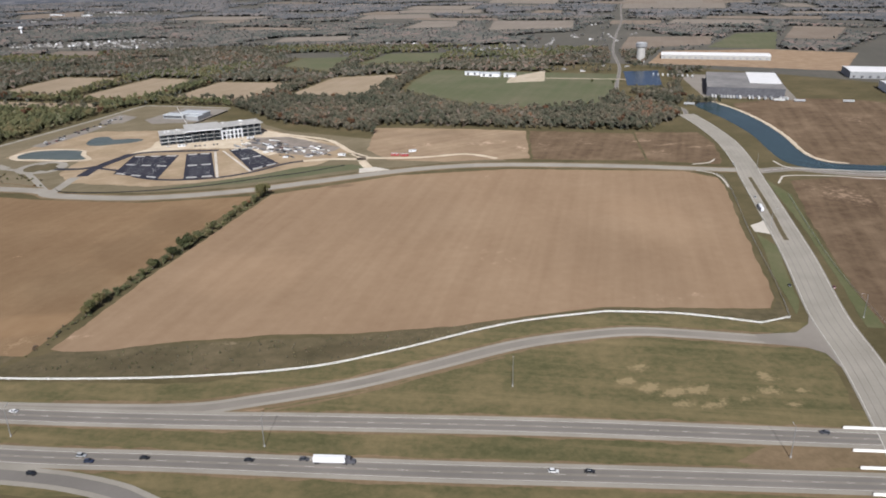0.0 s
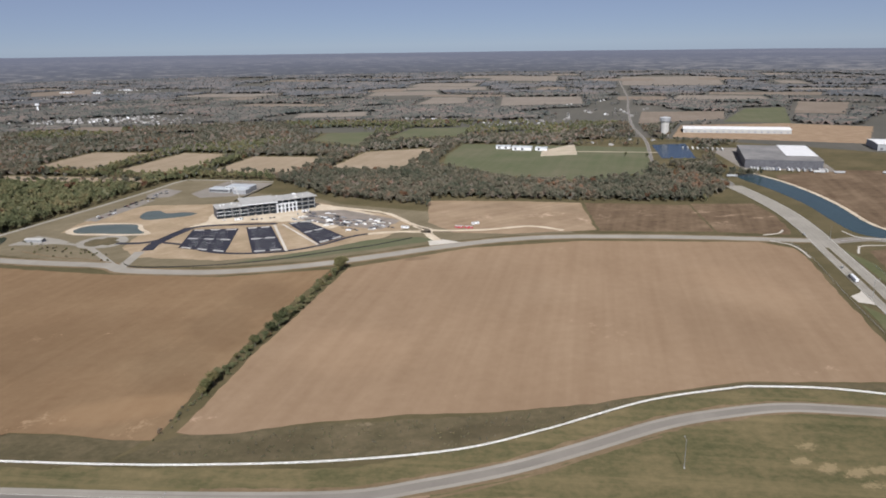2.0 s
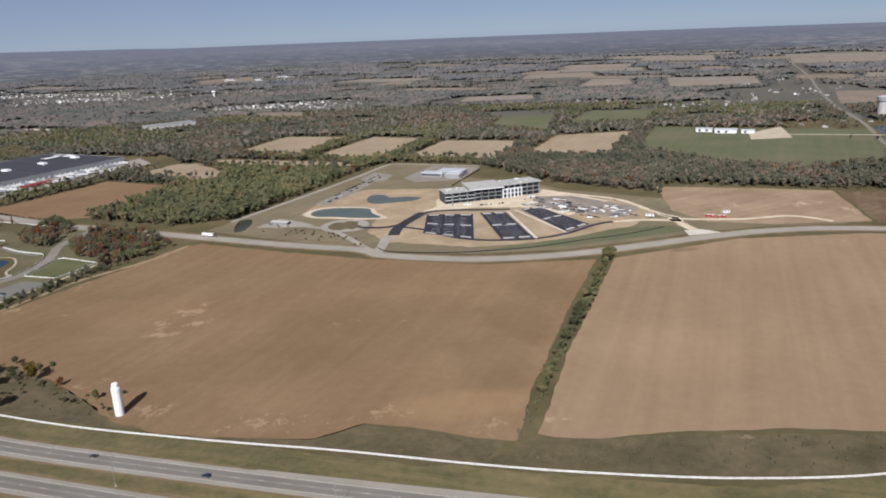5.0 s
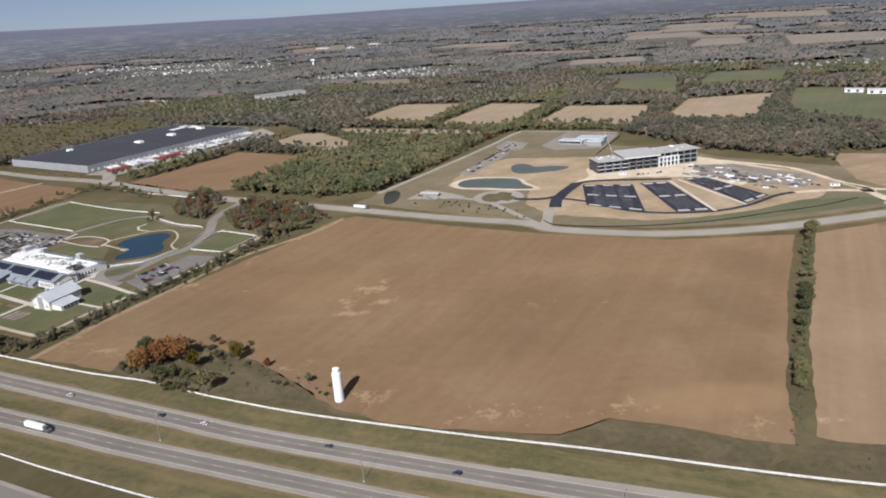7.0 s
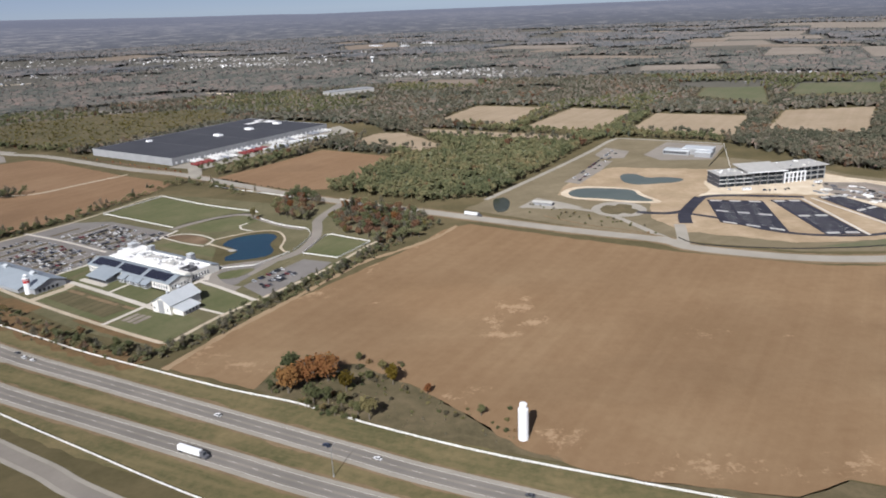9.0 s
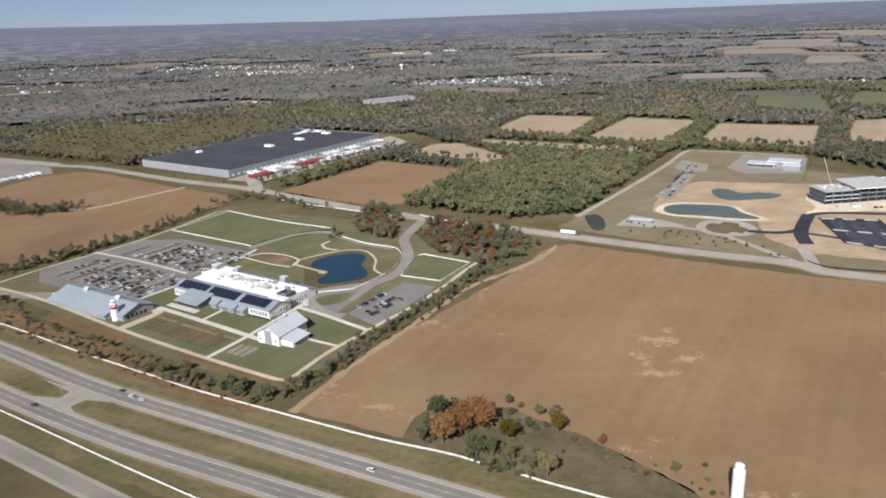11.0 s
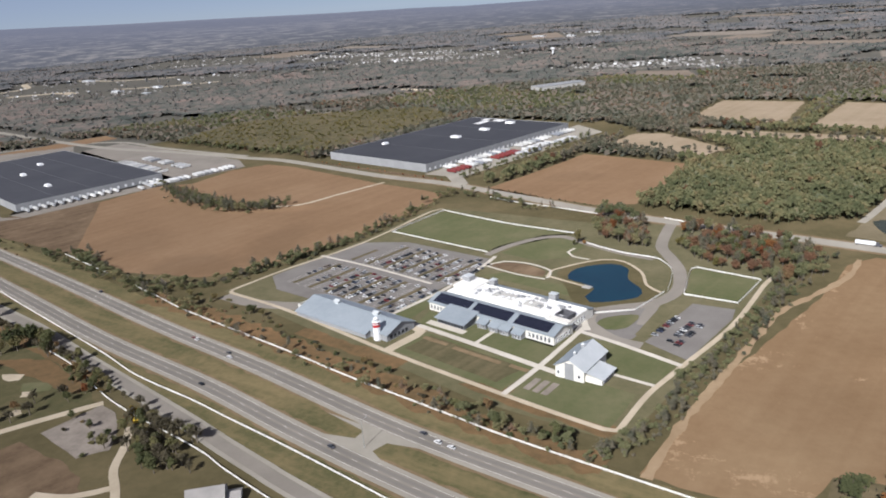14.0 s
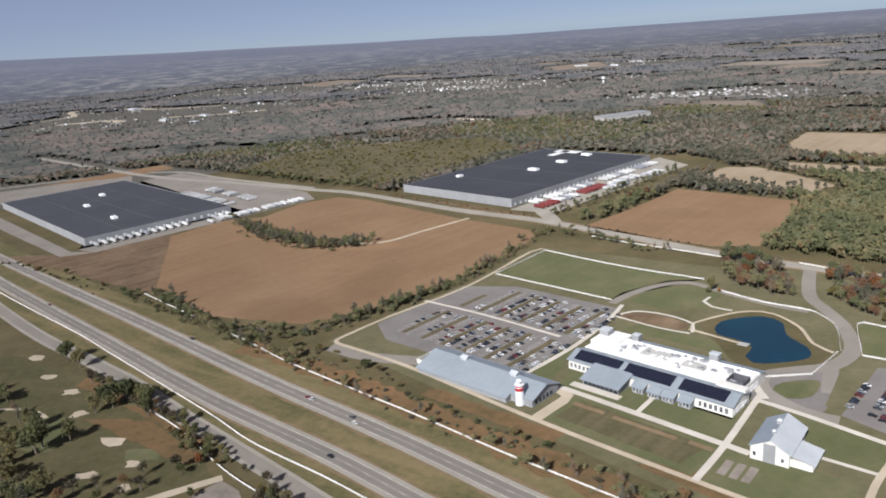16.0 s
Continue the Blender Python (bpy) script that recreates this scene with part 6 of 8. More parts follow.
patch("rear_yard", [(154, 905), (200, 980), (262, 945), (222, 866), (166, 872)], 0.12, "road", "grey yard of the rear building", "car park")

rear = thing("low_office", "low white flat-roofed office block", "building", (176, 905, 0.1), -30)
for n_, (x0, y0, x1, y1, h) in enumerate(((0, 2, 30, 18, 4.5), (20, 8, 54, 30, 6.5), (38, -4, 56, 10, 5.5))):
    bm = bmesh.new()
    box(bm, x0, y0, 0, x1, y1, h)
    blk = part("block", bm, "grey_wall", rear)
    bm = bmesh.new()
    box(bm, x0 - 0.2, y0 - 0.2, h, x1 + 0.2, y1 + 0.2, h + 0.5, 0.3)
    part("roof", bm, "pale_roof", blk)
windows(rear, [(2 + 3.0 * k, 1.98, 1.5, 0) for k in range(9)], 2.2, 2.0, "frame_dark")
shed = thing("shed", "low grey-roofed shelter in the park", "shelter", (4, 697, 0.1), -25)
bm = bmesh.new()
box(bm, 0, 0, 0, 18, 6, 3.0)
part("wall", bm, "grey_wall", shed)
bm = bmesh.new()
roof_slab(bm, [(-0.8, 2.9), (3, 3.9), (6.8, 2.9)], -0.8, 18.8)
part("roof", bm, "slab", shed)

new_block = thing("new_office_building", "three-storey office block under construction with open steel frame", "building", (187.6, 735.5, 0.1), 8.3)


def shell(x0, x1, depth, floors, h, turn_block, cladding):
    """Storeys as slabs on columns, with the skin that is already up."""
    for f in range(floors + 1):
        bm = bmesh.new()
        box(bm, x0, 0, f * h - (0.35 if f else 0), x1, depth, f * h)
        part("floor_slab", bm, "white_board" if cladding == "pale" else "slab", turn_block)
    nx = int((x1 - x0) / 7)
    bm = bmesh.new()
    box(bm, -0.3, -0.3, 0, 0.3, 0.3, floors * h - 0.36)
    col = part("column", bm, "frame_dark" if cladding != "white" else "grey_wall", turn_block)
    col.matrix_basis = pose(x0 + 0.5, 0.5, 0)
    for i in range(nx + 1):
        for y in (0.5, depth / 2, depth - 0.5):
            if i or y != 0.5:
                same_mesh("column", col, turn_block, pose(x0 + 0.5 + i * (x1 - x0 - 1) / nx, y, 0))
    for f in range(floors):
        for i in range(nx):
            xa, xb = x0 + i * (x1 - x0) / nx, x0 + (i + 1) * (x1 - x0) / nx
            bm = bmesh.new()
            box(bm, xa + 0.9, 0.9, f * h + (0.9 if cladding == "white" else 0.1), xb - 0.9, 1.1, (f + 1) * h - 0.5)
            part("glazing", bm, "glass", turn_block)
    bm = bmesh.new()
    box(bm, x0 + 0.3, depth - 0.6, 0, x1 - 0.3, depth - 0.3, floors * h - 0.4)
    box(bm, x0, 1.0, 0, x0 + 0.25, depth - 1, floors * h - 0.4)
    box(bm, x1 - 0.25, 1.0, 0, x1, depth - 1, floors * h - 0.4)
    box(bm, x0 + 1, depth * 0.45, 0, x1 - 1, depth * 0.5, floors * h - 0.4)
    part("core_wall", bm, "frame_dark" if cladding != "white" else "grey_wall", turn_block)


shell(0, 34, 26, 3, 3.8, new_block, "pale")
shell(34.5, 66, 28, 3, 4.2, new_block, "dark")
bm = bmesh.new()
roof_slab(bm, [(-3, 13.6), (30, 15.8)], 28, 67, 0.8)
part("canopy_roof", bm, "slab", new_block, "grey overhanging roof slab")
bm = bmesh.new()
box(bm, -0.5, -1, 11.4, 33, 26.5, 11.9)
part("roof_deck", bm, "slab", new_block)
bm = bmesh.new()
box(bm, 27, -3.2, 12.9, 68, -2.7, 13.7)
part("roof_edge", bm, "white", new_block)
wing = part("wing_deck", box(bmesh.new(), -0.5, -1.2, 14.1, 50, 28, 14.7), "slab", new_block)
wing.matrix_basis = pose(66, 0, 0, 0, 0, 7)
east_block = thing("new_office_wing", "white-clad office wing under construction", "building", (253.2, 745.2, 0.1), 15.5)
shell(0, 47, 27, 3, 4.7, east_block, "white")
bm = bmesh.new()
for i in range(6):
    box(bm, 0.3 + i * 4.6, -0.5, 0, 1.7 + i * 4.6, 0.2, 9.4)
box(bm, 0.3, -0.5, 9.4, 24.7, 0.2, 10.6)
box(bm, 0.3, -0.5, 4.6, 24.7, 0.2, 5.3)
part("white_cladding", bm, "white", east_block, "white cladding with tall openings")
rrnd = random.Random(8)
for blk, x1, y1, z in ((new_block, 26, 24, 11.9), (east_block, 45, 25, 14.6)):
    for _ in range(14):
        x, y = rrnd.uniform(1, x1), rrnd.uniform(2, y1)
        bm = bmesh.new()
        box(bm, x, y, z, x + rrnd.uniform(0.8, 3), y + rrnd.uniform(0.8, 2), z + rrnd.uniform(0.4, 1.3), 0.1)
        part("roof_material", bm, rrnd.choice(["steel", "white", "slab", "cream"]), blk)
crane = thing("crane", "thin lattice crane boom behind the roof", "crane", (218, 790, 0.1), 20)
bm = bmesh.new()
for dx, dy in ((-0.5, -0.5), (0.5, -0.5), (0, 0.6)):
    bar(bm, (dx, dy, 2.5), (dx * 0.3 - 13, dy * 0.3, 34), 0.09, 4)
for k in range(20):
    s, t = k / 20, (k + 1) / 20
    bar(bm, (-0.5 * (1 - 0.7 * s) - 13 * s, -0.5, 2.5 + 31.5 * s), (0.5 * (1 - 0.7 * t) - 13 * t, -0.5, 2.5 + 31.5 * t), 0.05, 3)
part("boom", bm, "white_board", crane)
bm = bmesh.new()
box(bm, -3, -1.5, 0.6, 4, 1.5, 2.6, 0.2)
part("carrier", bm, "yellow", crane)

# materials, huts and machines on the site
srnd = random.Random(21)
for _ in range(90):
    f, g = srnd.random(), srnd.random()
    q = Vector((300, 735)).lerp(Vector((372, 655)), f) + Vector((-0.75, -0.66)) * (g * 55)
    w, d, h = srnd.uniform(2, 9), srnd.uniform(0.8, 2.4), srnd.uniform(0.3, 1.4)
    ob = thing("material_stack", "low stack of building materials on gravel", "stack", (q.x, q.y, 0.12), srnd.uniform(-60, -25), "stacks on the building site")
    m_ = srnd.choice(["steel", "frame_dark", "frame_dark", "white", "slab", "cream", "rubber"])
    for k in range(3):
        part("layer", box(bmesh.new(), -w / 2, -d / 2, k * h / 3, w / 2 * srnd.uniform(0.8, 1), d / 2, (k + 0.9) * h / 3, 0.03), m_, ob)
for x, y, a, n in ((196, 728, 8, 5), (226, 719, 8, 6), (275, 731, 15, 4), (300, 700, -50, 8), (322, 676, -50, 8), (345, 650, -50, 7)):
    for k in range(n):
        if srnd.random() < 0.75:
            put_car(x + 4.6 * k * math.cos(radians(a)) + srnd.uniform(-1, 1), y + 4.6 * k * math.sin(radians(a)) + srnd.uniform(-2, 2), a + srnd.choice([0, 90, 70]), "vans and cars on the building site", 0.13)
patch("material_yard", [(290, 745), (330, 735), (380, 660), (350, 628), (300, 668), (275, 705)], 0.115, "grey_gravel", "grey gravel storage yard", "ground", ragged=2)


def hut(x, y, turn, m_, w=8, d=2.6, h=2.4):
    base = thing("site_hut", "red container hut on the building site" if m_ == "red" else "white container hut on the building site", "hut", (x, y, 0.1), turn, "huts on the building site")
    part("box", box(bmesh.new(), -w / 2, -d / 2, 0.2, w / 2, d / 2, h), m_, base)
    part("roof", box(bmesh.new(), -w / 2 - 0.15, -d / 2 - 0.15, h, w / 2 + 0.15, d / 2 + 0.15, h + 0.18, 0.1), "slab", base)
    windows(base, [(-w / 4, -d / 2 - 0.02, 1.1, 0), (w / 4, -d / 2 - 0.02, 1.1, 0)], 1.2, 1.0)


for x, y, a, m_ in ((428, 606, -25, "red"), (437, 601, -25, "red"), (449, 616, 10, "white"), (210, 724, 8, "white"), (285, 742, 20, "white"), (375, 624, -30, "white")):
    hut(x, y, a, m_)


# ---- warehouses ----
def warehouse(label, at, turn, length, depth, h, dock_x):
    base = thing("warehouse", label, "warehouse", (*at, 0.05), turn)
    part("wall", box(bmesh.new(), 0, 0, 0, length, depth, h), "grey_wall", base)
    bm = bmesh.new()
    n = int(length / 7.5)
    box(bm, 0.05, -0.18, 0, length / n - 0.05, -0.02, h + 0.55)
    panel = part("wall_panel", bm, "grey_wall", base)
    for i in range(1, n):
        same_mesh("wall_panel", panel, base, pose(i * length / n, 0, 0))
    bm = bmesh.new()
    box(bm, 0.3, 0.3, h, length - 0.3, depth - 0.3, h + 0.12)
    part("roof", bm, "dark_roof", base, "dark blue-grey flat roof")
    bm = bmesh.new()
    for x0, y0, x1, y1 in ((0, 0, length, 0.3), (0, depth - 0.3, length, depth), (0, 0.3, 0.3, depth - 0.3), (length - 0.3, 0.3, length, depth - 0.3)):
        box(bm, x0, y0, h, x1, y1, h + 0.6)
    part("parapet", bm, "grey_wall", base)
    bm = bmesh.new()
    for k in range(1, 4):
        box(bm, 0.5, depth * k / 4, h + 0.12, length - 0.5, depth * k / 4 + 0.35, h + 0.3)
    part("roof_seam", bm, "frame_dark", base)
    k = int(depth / 9)
    bm = bmesh.new()
    box(bm, 0, -1.5, 1.2, 0.1, 1.5, 4.4)
    door = part("dock_door", bm, "white", base)
    door.matrix_basis = pose(dock_x, 6, 0)
    for i in range(1, k):
        same_mesh("dock_door", door, base, pose(dock_x, 6 + i * 9, 0))
    return base


def skylight(base, x, y, h, w=9, d=7):
    part("roof_hood", box(bmesh.new(), x, y, h + 0.1, x + w, y + d, h + 2.6, 0.4), "white", base, "white roof ventilation hood")


wh = warehouse("huge low grey warehouse with a dark flat roof", (-580.5, 1042.5), -32.9, 178, 287, 9, 178.02)
for u, v in ((86, 140), (86, 200), (86, 258), (28, 66)):
    skylight(wh, u, v, 9, 14 if u > 50 else 6, 8)
for x0, y0, x1, y1 in ((40, 240, 52, 286), (30, 268, 70, 284)):
    part("white_roof_field", box(bmesh.new(), x0, y0, 9.12, x1, y1, 9.3), "white_roof", wh)
part("dark_corner_roof", box(bmesh.new(), 0.4, 0.4, 9.12, 177, 60, 9.26), "dark_roof", wh)
whl = warehouse("huge low grey warehouse with a dark flat roof beside the highway", (-1150.5, 1006), -34.4, 341, 170, 8, 341.02)
for u, v in ((150, 60), (262, 55), (90, 100)):
    skylight(whl, u, v, 8, 11, 6)
patch("warehouse_yard", [(-432, 936), (-385, 915), (-228, 1160), (-262, 1225)], 0.12, "shoulder", "pale concrete lorry yard", "yard")
patch("warehouse_yard", [(-868, 800), (-840, 790), (-690, 1015), (-720, 1060), (-800, 1110), (-1020, 1240), (-1050, 1180), (-760, 960)], 0.12, "road", "pale concrete lorry yard", "yard")
patch("warehouse_apron", [(-1170, 995), (-870, 792), (-840, 790), (-870, 775), (-1180, 975)], 0.1, "road", "pale apron before the warehouse", "yard")
patch("warehouse_lot", [(-1290, 1110), (-1160, 1018), (-1060, 1170), (-1110, 1240)], 0.1, "road", "grey car park beside the warehouse", "car park")
patch("warehouse_lawn", [(-600, 1030), (-432, 930), (-405, 905), (-480, 948), (-620, 1042)], 0.06, "weeds", "brown grass before the warehouse", "verge")
WU, WV = Vector((math.cos(radians(-32.9)), math.sin(radians(-32.9)))), Vector((-math.sin(radians(-32.9)), math.cos(radians(-32.9))))
WO = Vector((-580.5, 1042.5))
trnd = random.Random(2)
first = {"w": white_trailer, "r": red_trailer}
used = set()


def put_trailer(key, x, y, turn):
    ob = first[key]
    if key not in used:
        used.add(key)
        ob.matrix_basis = pose(x, y, 0.14, 0, 0, turn) @ Matrix.Scale(0.86, 4)
    else:
        copy_thing(ob, pose(x, y, 0.14, 0, 0, turn))


for i in range(31):
    if trnd.random() < 0.8:
        p = WO + WU * 187.5 + WV * (8 + 9 * i)
        put_trailer("w", p.x, p.y, -32.9 + 180)
for row, key, v0, n in ((207, "r", 12, 9), (207, "w", 60, 5), (207, "r", 90, 12), (212, "w", 145, 14), (222, "w", 120, 10), (205, "w", 45, 3), (222, "w", 200, 10)):
    for i in range(n):
        if trnd.random() < (0.8 if key == "r" else 0.88):
            p = WO + WU * row + WV * (v0 + 3.7 * i)
            put_trailer(key, p.x, p.y, -32.9 + 180 + trnd.uniform(-2, 2))
LU, LV = Vector((math.cos(radians(-34.4)), math.sin(radians(-34.4)))), Vector((-math.sin(radians(-34.4)), math.cos(radians(-34.4))))
LO = Vector((-1150.5, 1006))
for i in range(18):
    if trnd.random() < 0.7:
        p = LO + LU * 350.5 + LV * (8 + 9 * i)
        put_trailer("w", p.x, p.y, -34.4 + 180)
for i in range(44):
    if trnd.random() < 0.6:
        p = Vector((-770, 905)).lerp(Vector((-702, 1012)), i / 44)
        put_trailer("w", p.x - 3, p.y, -34 + 180)
for rowv in (190, 222):
    for i in range(30):
        if trnd.random() < 0.55:
            p = LO + LU * (170 + 4.6 * i) + LV * rowv
            put_trailer("w", p.x, p.y, 56)


# ---- far buildings ----
def long_shed(label, at, turn, l, d, h, wall, roof, lean=1.5):
    base = thing("industrial_hall", label, "building", (*at, 0.05), turn)
    part("wall", box(bmesh.new(), 0, 0, 0, l, d, h), wall, base)
    bm = bmesh.new()
    roof_slab(bm, [(-0.5, h), (d / 2, h + lean), (d + 0.5, h)], -0.5, l + 0.5, 0.4)
    part("roof", bm, roof, base)
    bm = bmesh.new()
    box(bm, -2, -0.15, 0.8, 2, -0.02, 4.5)
    door = part("dock_door", bm, "grey_wall" if l > 180 else "frame_dark", base)
    door.matrix_basis = pose(6, 0, 0)
    for k in range(1, int(l / 12)):
        same_mesh("dock_door", door, base, pose(6 + 12 * k, 0, 0))
    return base


long_shed("long white industrial hall on a building site", (1105, 1228), -31.5, 205, 55, 8, "slab", "white_roof", 2.5)
h2 = long_shed("grey industrial hall with lorry docks", (935, 815), -33, 105, 160, 13, "frame_dark", "house_roof", 0.8)
part("white_roof_field", box(bmesh.new(), 60, 40, 13.9, 104, 158, 14.3), "white_roof", h2)
long_shed("pale flat-roofed industrial hall far off", (1180, 735), -31.5, 170, 60, 11, "white", "white_roof")
long_shed("pale flat-roofed industrial hall far off", (1245, 880), -31.5, 170, 70, 11, "grey_wall", "white_roof")
patch("hall_yard", [(925, 805), (1030, 738), (1150, 940), (1040, 1010), (1000, 985)], 0.11, "road", "grey yard round an industrial hall", "yard")
for i in range(26):
    p = Vector((930, 800)).lerp(Vector((1020, 742)), i / 26)
    if trnd.random() < 0.7:
        put_trailer("w", p.x, p.y, 58)
for i in range(9):
    p = Vector((990, 1005)).lerp(Vector((1000, 975)), i / 9)
    put_trailer("w", p.x - 20 + 5 * i, p.y + 20 - 2 * i, 60)
for x, y in ((1000, 740), (1022, 726), (1080, 700), (870, 757)):
    put_trailer("w", x, y, -31)
for bx, by, l, d, h in ((668, 1150, 26, 14, 5), (688, 1122, 34, 16, 6), (724, 1102, 20, 12, 5)):
    long_shed("low white church hall in a meadow", (bx, by), -31.5, l, d, h, "white", "pale_roof")
patch("church_car_park", [(735, 1098), (823, 1152), (770, 1030), (705, 1036)], 0.3, "tan_path", "pale sandy car park in the meadow", "car park")
strip("church_drive", [(770, 1070), (850, 1030), (905, 1000)], 6, 0.31, "tan_path", "pale drive to the church hall", "road")
long_shed("long pale flat-roofed building among trees", (-340, 1600), 35, 105, 36, 13, "slab", "grey_wall", 0.5)
strip("far_gravel_lot", [(-828, 1799), (-676, 1812), (-558, 1730)], 22, 0.1, "gravel", "pale gravel lot among trees", "ground")

wt = thing("water_tower", "grey concrete water tower with a flat tank", "water tower", (1037, 1190, 0))
part("shaft", tube(bmesh.new(), 0, 0, 0, 28, 8, 8, 24), "slab", wt)
part("tank", tube(tube(bmesh.new(), 0, 0, 28, 30, 8, 10.5, 24), 0, 0, 30, 37, 10.5, 10.5, 24), "grey_wall", wt)
part("cap", tube(bmesh.new(), 0, 0, 37, 38.5, 10.5, 3, 24), "pale_roof", wt)
for x, y, s in ((-356, 2500, 0.72),):
    w2 = thing("water_tower", "white bulb-shaped water tower over the suburb", "water tower", (x, y, 0))
    part("stem", tube(bmesh.new(), 0, 0, 0, 26 * s, 3.2, 2.6, 16), "white", w2)
    bm = bmesh.new()
    for z0, z1, r0, r1 in ((24, 28, 2.6, 9), (28, 32, 9, 10), (32, 35, 10, 6), (35, 36, 6, 1)):
        tube(bm, 0, 0, z0 * s, z1 * s, r0 * s, r1 * s, 16)
    part("bulb", bm, "white", w2)


def make_house(w, d, h):
    base = thing("house", "pale suburban house with a grey shingle roof", "house", group="suburban houses")
    bm = bmesh.new()
    prism(bm, [(0, 0), (0, h), (d / 2, h + d * 0.32), (d, h), (d, 0)], 0, w)
    box(bm, w, 1, 0, w + 6, d - 2, h * 0.55)
    part("wall", bm, "house_wall", base)
    bm = bmesh.new()
    roof_slab(bm, [(-0.6, h - 0.2), (d / 2, h + d * 0.34), (d + 0.6, h - 0.2)], -0.5, w + 0.5, 0.3)
    roof_slab(bm, [(0.6, h * 0.55), (d / 2 - 0.5, h * 0.55 + 2), (d - 1.6, h * 0.55)], w + 0.5, w + 6.4, 0.3)
    part("roof", bm, "house_roof", base)
    return base


HOUSES = [make_house(11, 8, 4.6), make_house(13, 8, 3.0), make_house(10, 8, 5.0)]
hrnd = random.Random(4)
SUBURB = [((-160, 2080), 120, 70, 26), ((10, 2090), 90, 60, 16), ((-800, 2700), 260, 160, 46), ((-1050, 3050), 300, 200, 34), ((-620, 2560), 150, 90, 18), ((-1900, 3300), 400, 300, 30), ((-60, 2010), 200, 60, 22), ((-1750, 2300), 420, 260, 44),
          ((850, 1530), 110, 60, 14), ((1180, 1700), 120, 120, 10), ((920, 1130), 60, 40, 7), ((840, 1000), 30, 20, 3), ((500, 1570), 50, 30, 4), ((1560, 2190), 60, 40, 4), ((-300, 3500), 300, 160, 16)]
HOUSE_SPOTS = []
placed = 0
for (cx, cy), rx, ry, n in SUBURB:
    for _ in range(n * 2 // 3):
        p = (cx + hrnd.uniform(-rx, rx), cy + hrnd.uniform(-ry, ry))
        if any(math.dist(p, q) < 22 for q in HOUSE_SPOTS[-60:]) or any(inside([p[0]], [p[1]], f)[0] for f in FAR_FIELDS):
            continue
        HOUSE_SPOTS.append(p)
        m_ = pose(*p, 0.02, 0, 0, hrnd.choice([-31, 59, 20, 100]))
        if placed < 3:
            HOUSES[placed].matrix_basis = m_ @ Matrix.Scale(0.72, 4)
        else:
            copy_thing(hrnd.choice(HOUSES), m_ @ Matrix.Scale(0.72, 4))
        placed += 1
def far_houses(spots, look_):
    """Roofs of the farther suburb, joined: each a small gabled house."""
    vs, fs = [], []
    for x, y in spots:
        a = hrnd.choice([-0.54, 1.03, 0.3, 1.8])
        c, s = math.cos(a), math.sin(a)
        w, d, h = hrnd.uniform(2.3, 3.8), hrnd.uniform(2.2, 3.0), hrnd.uniform(1.6, 2.8)
        k = len(vs)
        for px, py, pz in ((-w, -d, 0), (w, -d, 0), (w, d, 0), (-w, d, 0), (-w, -d, h), (w, -d, h), (w, d, h), (-w, d, h), (-w, 0, h + 1.7), (w, 0, h + 1.7)):
            vs.append((x + px * c - py * s, y + px * s + py * c, pz))
        fs += [tuple(k + i for i in f) for f in ((0, 1, 5, 4), (1, 2, 6, 9, 5), (2, 3, 7, 6), (3, 0, 4, 8, 7), (4, 5, 9, 8), (6, 7, 8, 9))]
    ob = raw("far_suburb", vs, fs, look_)
    return tagged(ob, "pale houses of a distant suburb", "houses", kind="stuff")


FAR_HOUSES = ([(cx + hrnd.gauss(0, rx), cy + hrnd.gauss(0, ry)) for cx, cy, rx, ry, n in
            ((-979, 2720, 160, 60, 56), (-661, 2690, 120, 50, 44), (-1044, 3090, 220, 90, 50), (-121, 2060, 90, 30, 30), (20, 1985, 60, 30, 18), (-699, 3618, 200, 90, 30), (-441, 3540, 150, 80, 24),
             (-1853, 3300, 300, 150, 44), (-2150, 2640, 200, 120, 40), (-1612, 2080, 140, 90, 40), (-1300, 2480, 150, 80, 26), (-2000, 2200, 200, 120, 34), (-300, 2750, 120, 60, 30), (860, 1540, 60, 25, 10), (1190, 1680, 60, 60, 10)) for _ in range(n)])
# streets of the far suburb: from, to, houses
for (ax, ay), (bx, by), n in (((-930, 2650), (-740, 2660), 22), ((-930, 2740), (-740, 2740), 22), ((-1000, 2960), (-700, 2920), 30), ((-1000, 3050), (-700, 3010), 26), ((-650, 2950), (-400, 3120), 22), ((-640, 3030), (-420, 3200), 16), ((-290, 2070), (-120, 2050), 18), ((-280, 2120), (-120, 2100), 14), ((-130, 2060), (20, 2110), 16),
                              ((-140, 2120), (20, 2170), 14), ((-1640, 3560), (-1200, 3050), 30), ((-1600, 3660), (-1150, 3150), 26), ((-2020, 3130), (-1800, 3170), 20), ((-2830, 2740), (-2600, 2900), 16), ((-1420, 3090), (-1060, 3100), 34), ((-1400, 3170), (-1060, 3180), 28), ((-440, 3760), (-90, 3600), 18), ((10, 1930), (190, 1830), 7), ((640, 1755), (765, 1690), 9), ((790, 1575), (880, 1545), 7), ((1130, 1930), (1410, 2085), 12), ((1000, 1560), (1090, 1720), 8), ((930, 1230), (1010, 1390), 6)):
    for k in range(n):
        f = (k + hrnd.uniform(-0.3, 0.3)) / n
        FAR_HOUSES.append((ax + (bx - ax) * f + hrnd.uniform(-9, 9), ay + (by - ay) * f + hrnd.uniform(-9, 9)))
FAR_HOUSES = [p for p in FAR_HOUSES if math.hypot(p[0], p[1] - 200) < 4750 and not any(inside([p[0]], [p[1]], f)[0] for f in FAR_FIELDS)]
far_houses([p for i, p in enumerate(FAR_HOUSES) if i % 10 == 0], "white")
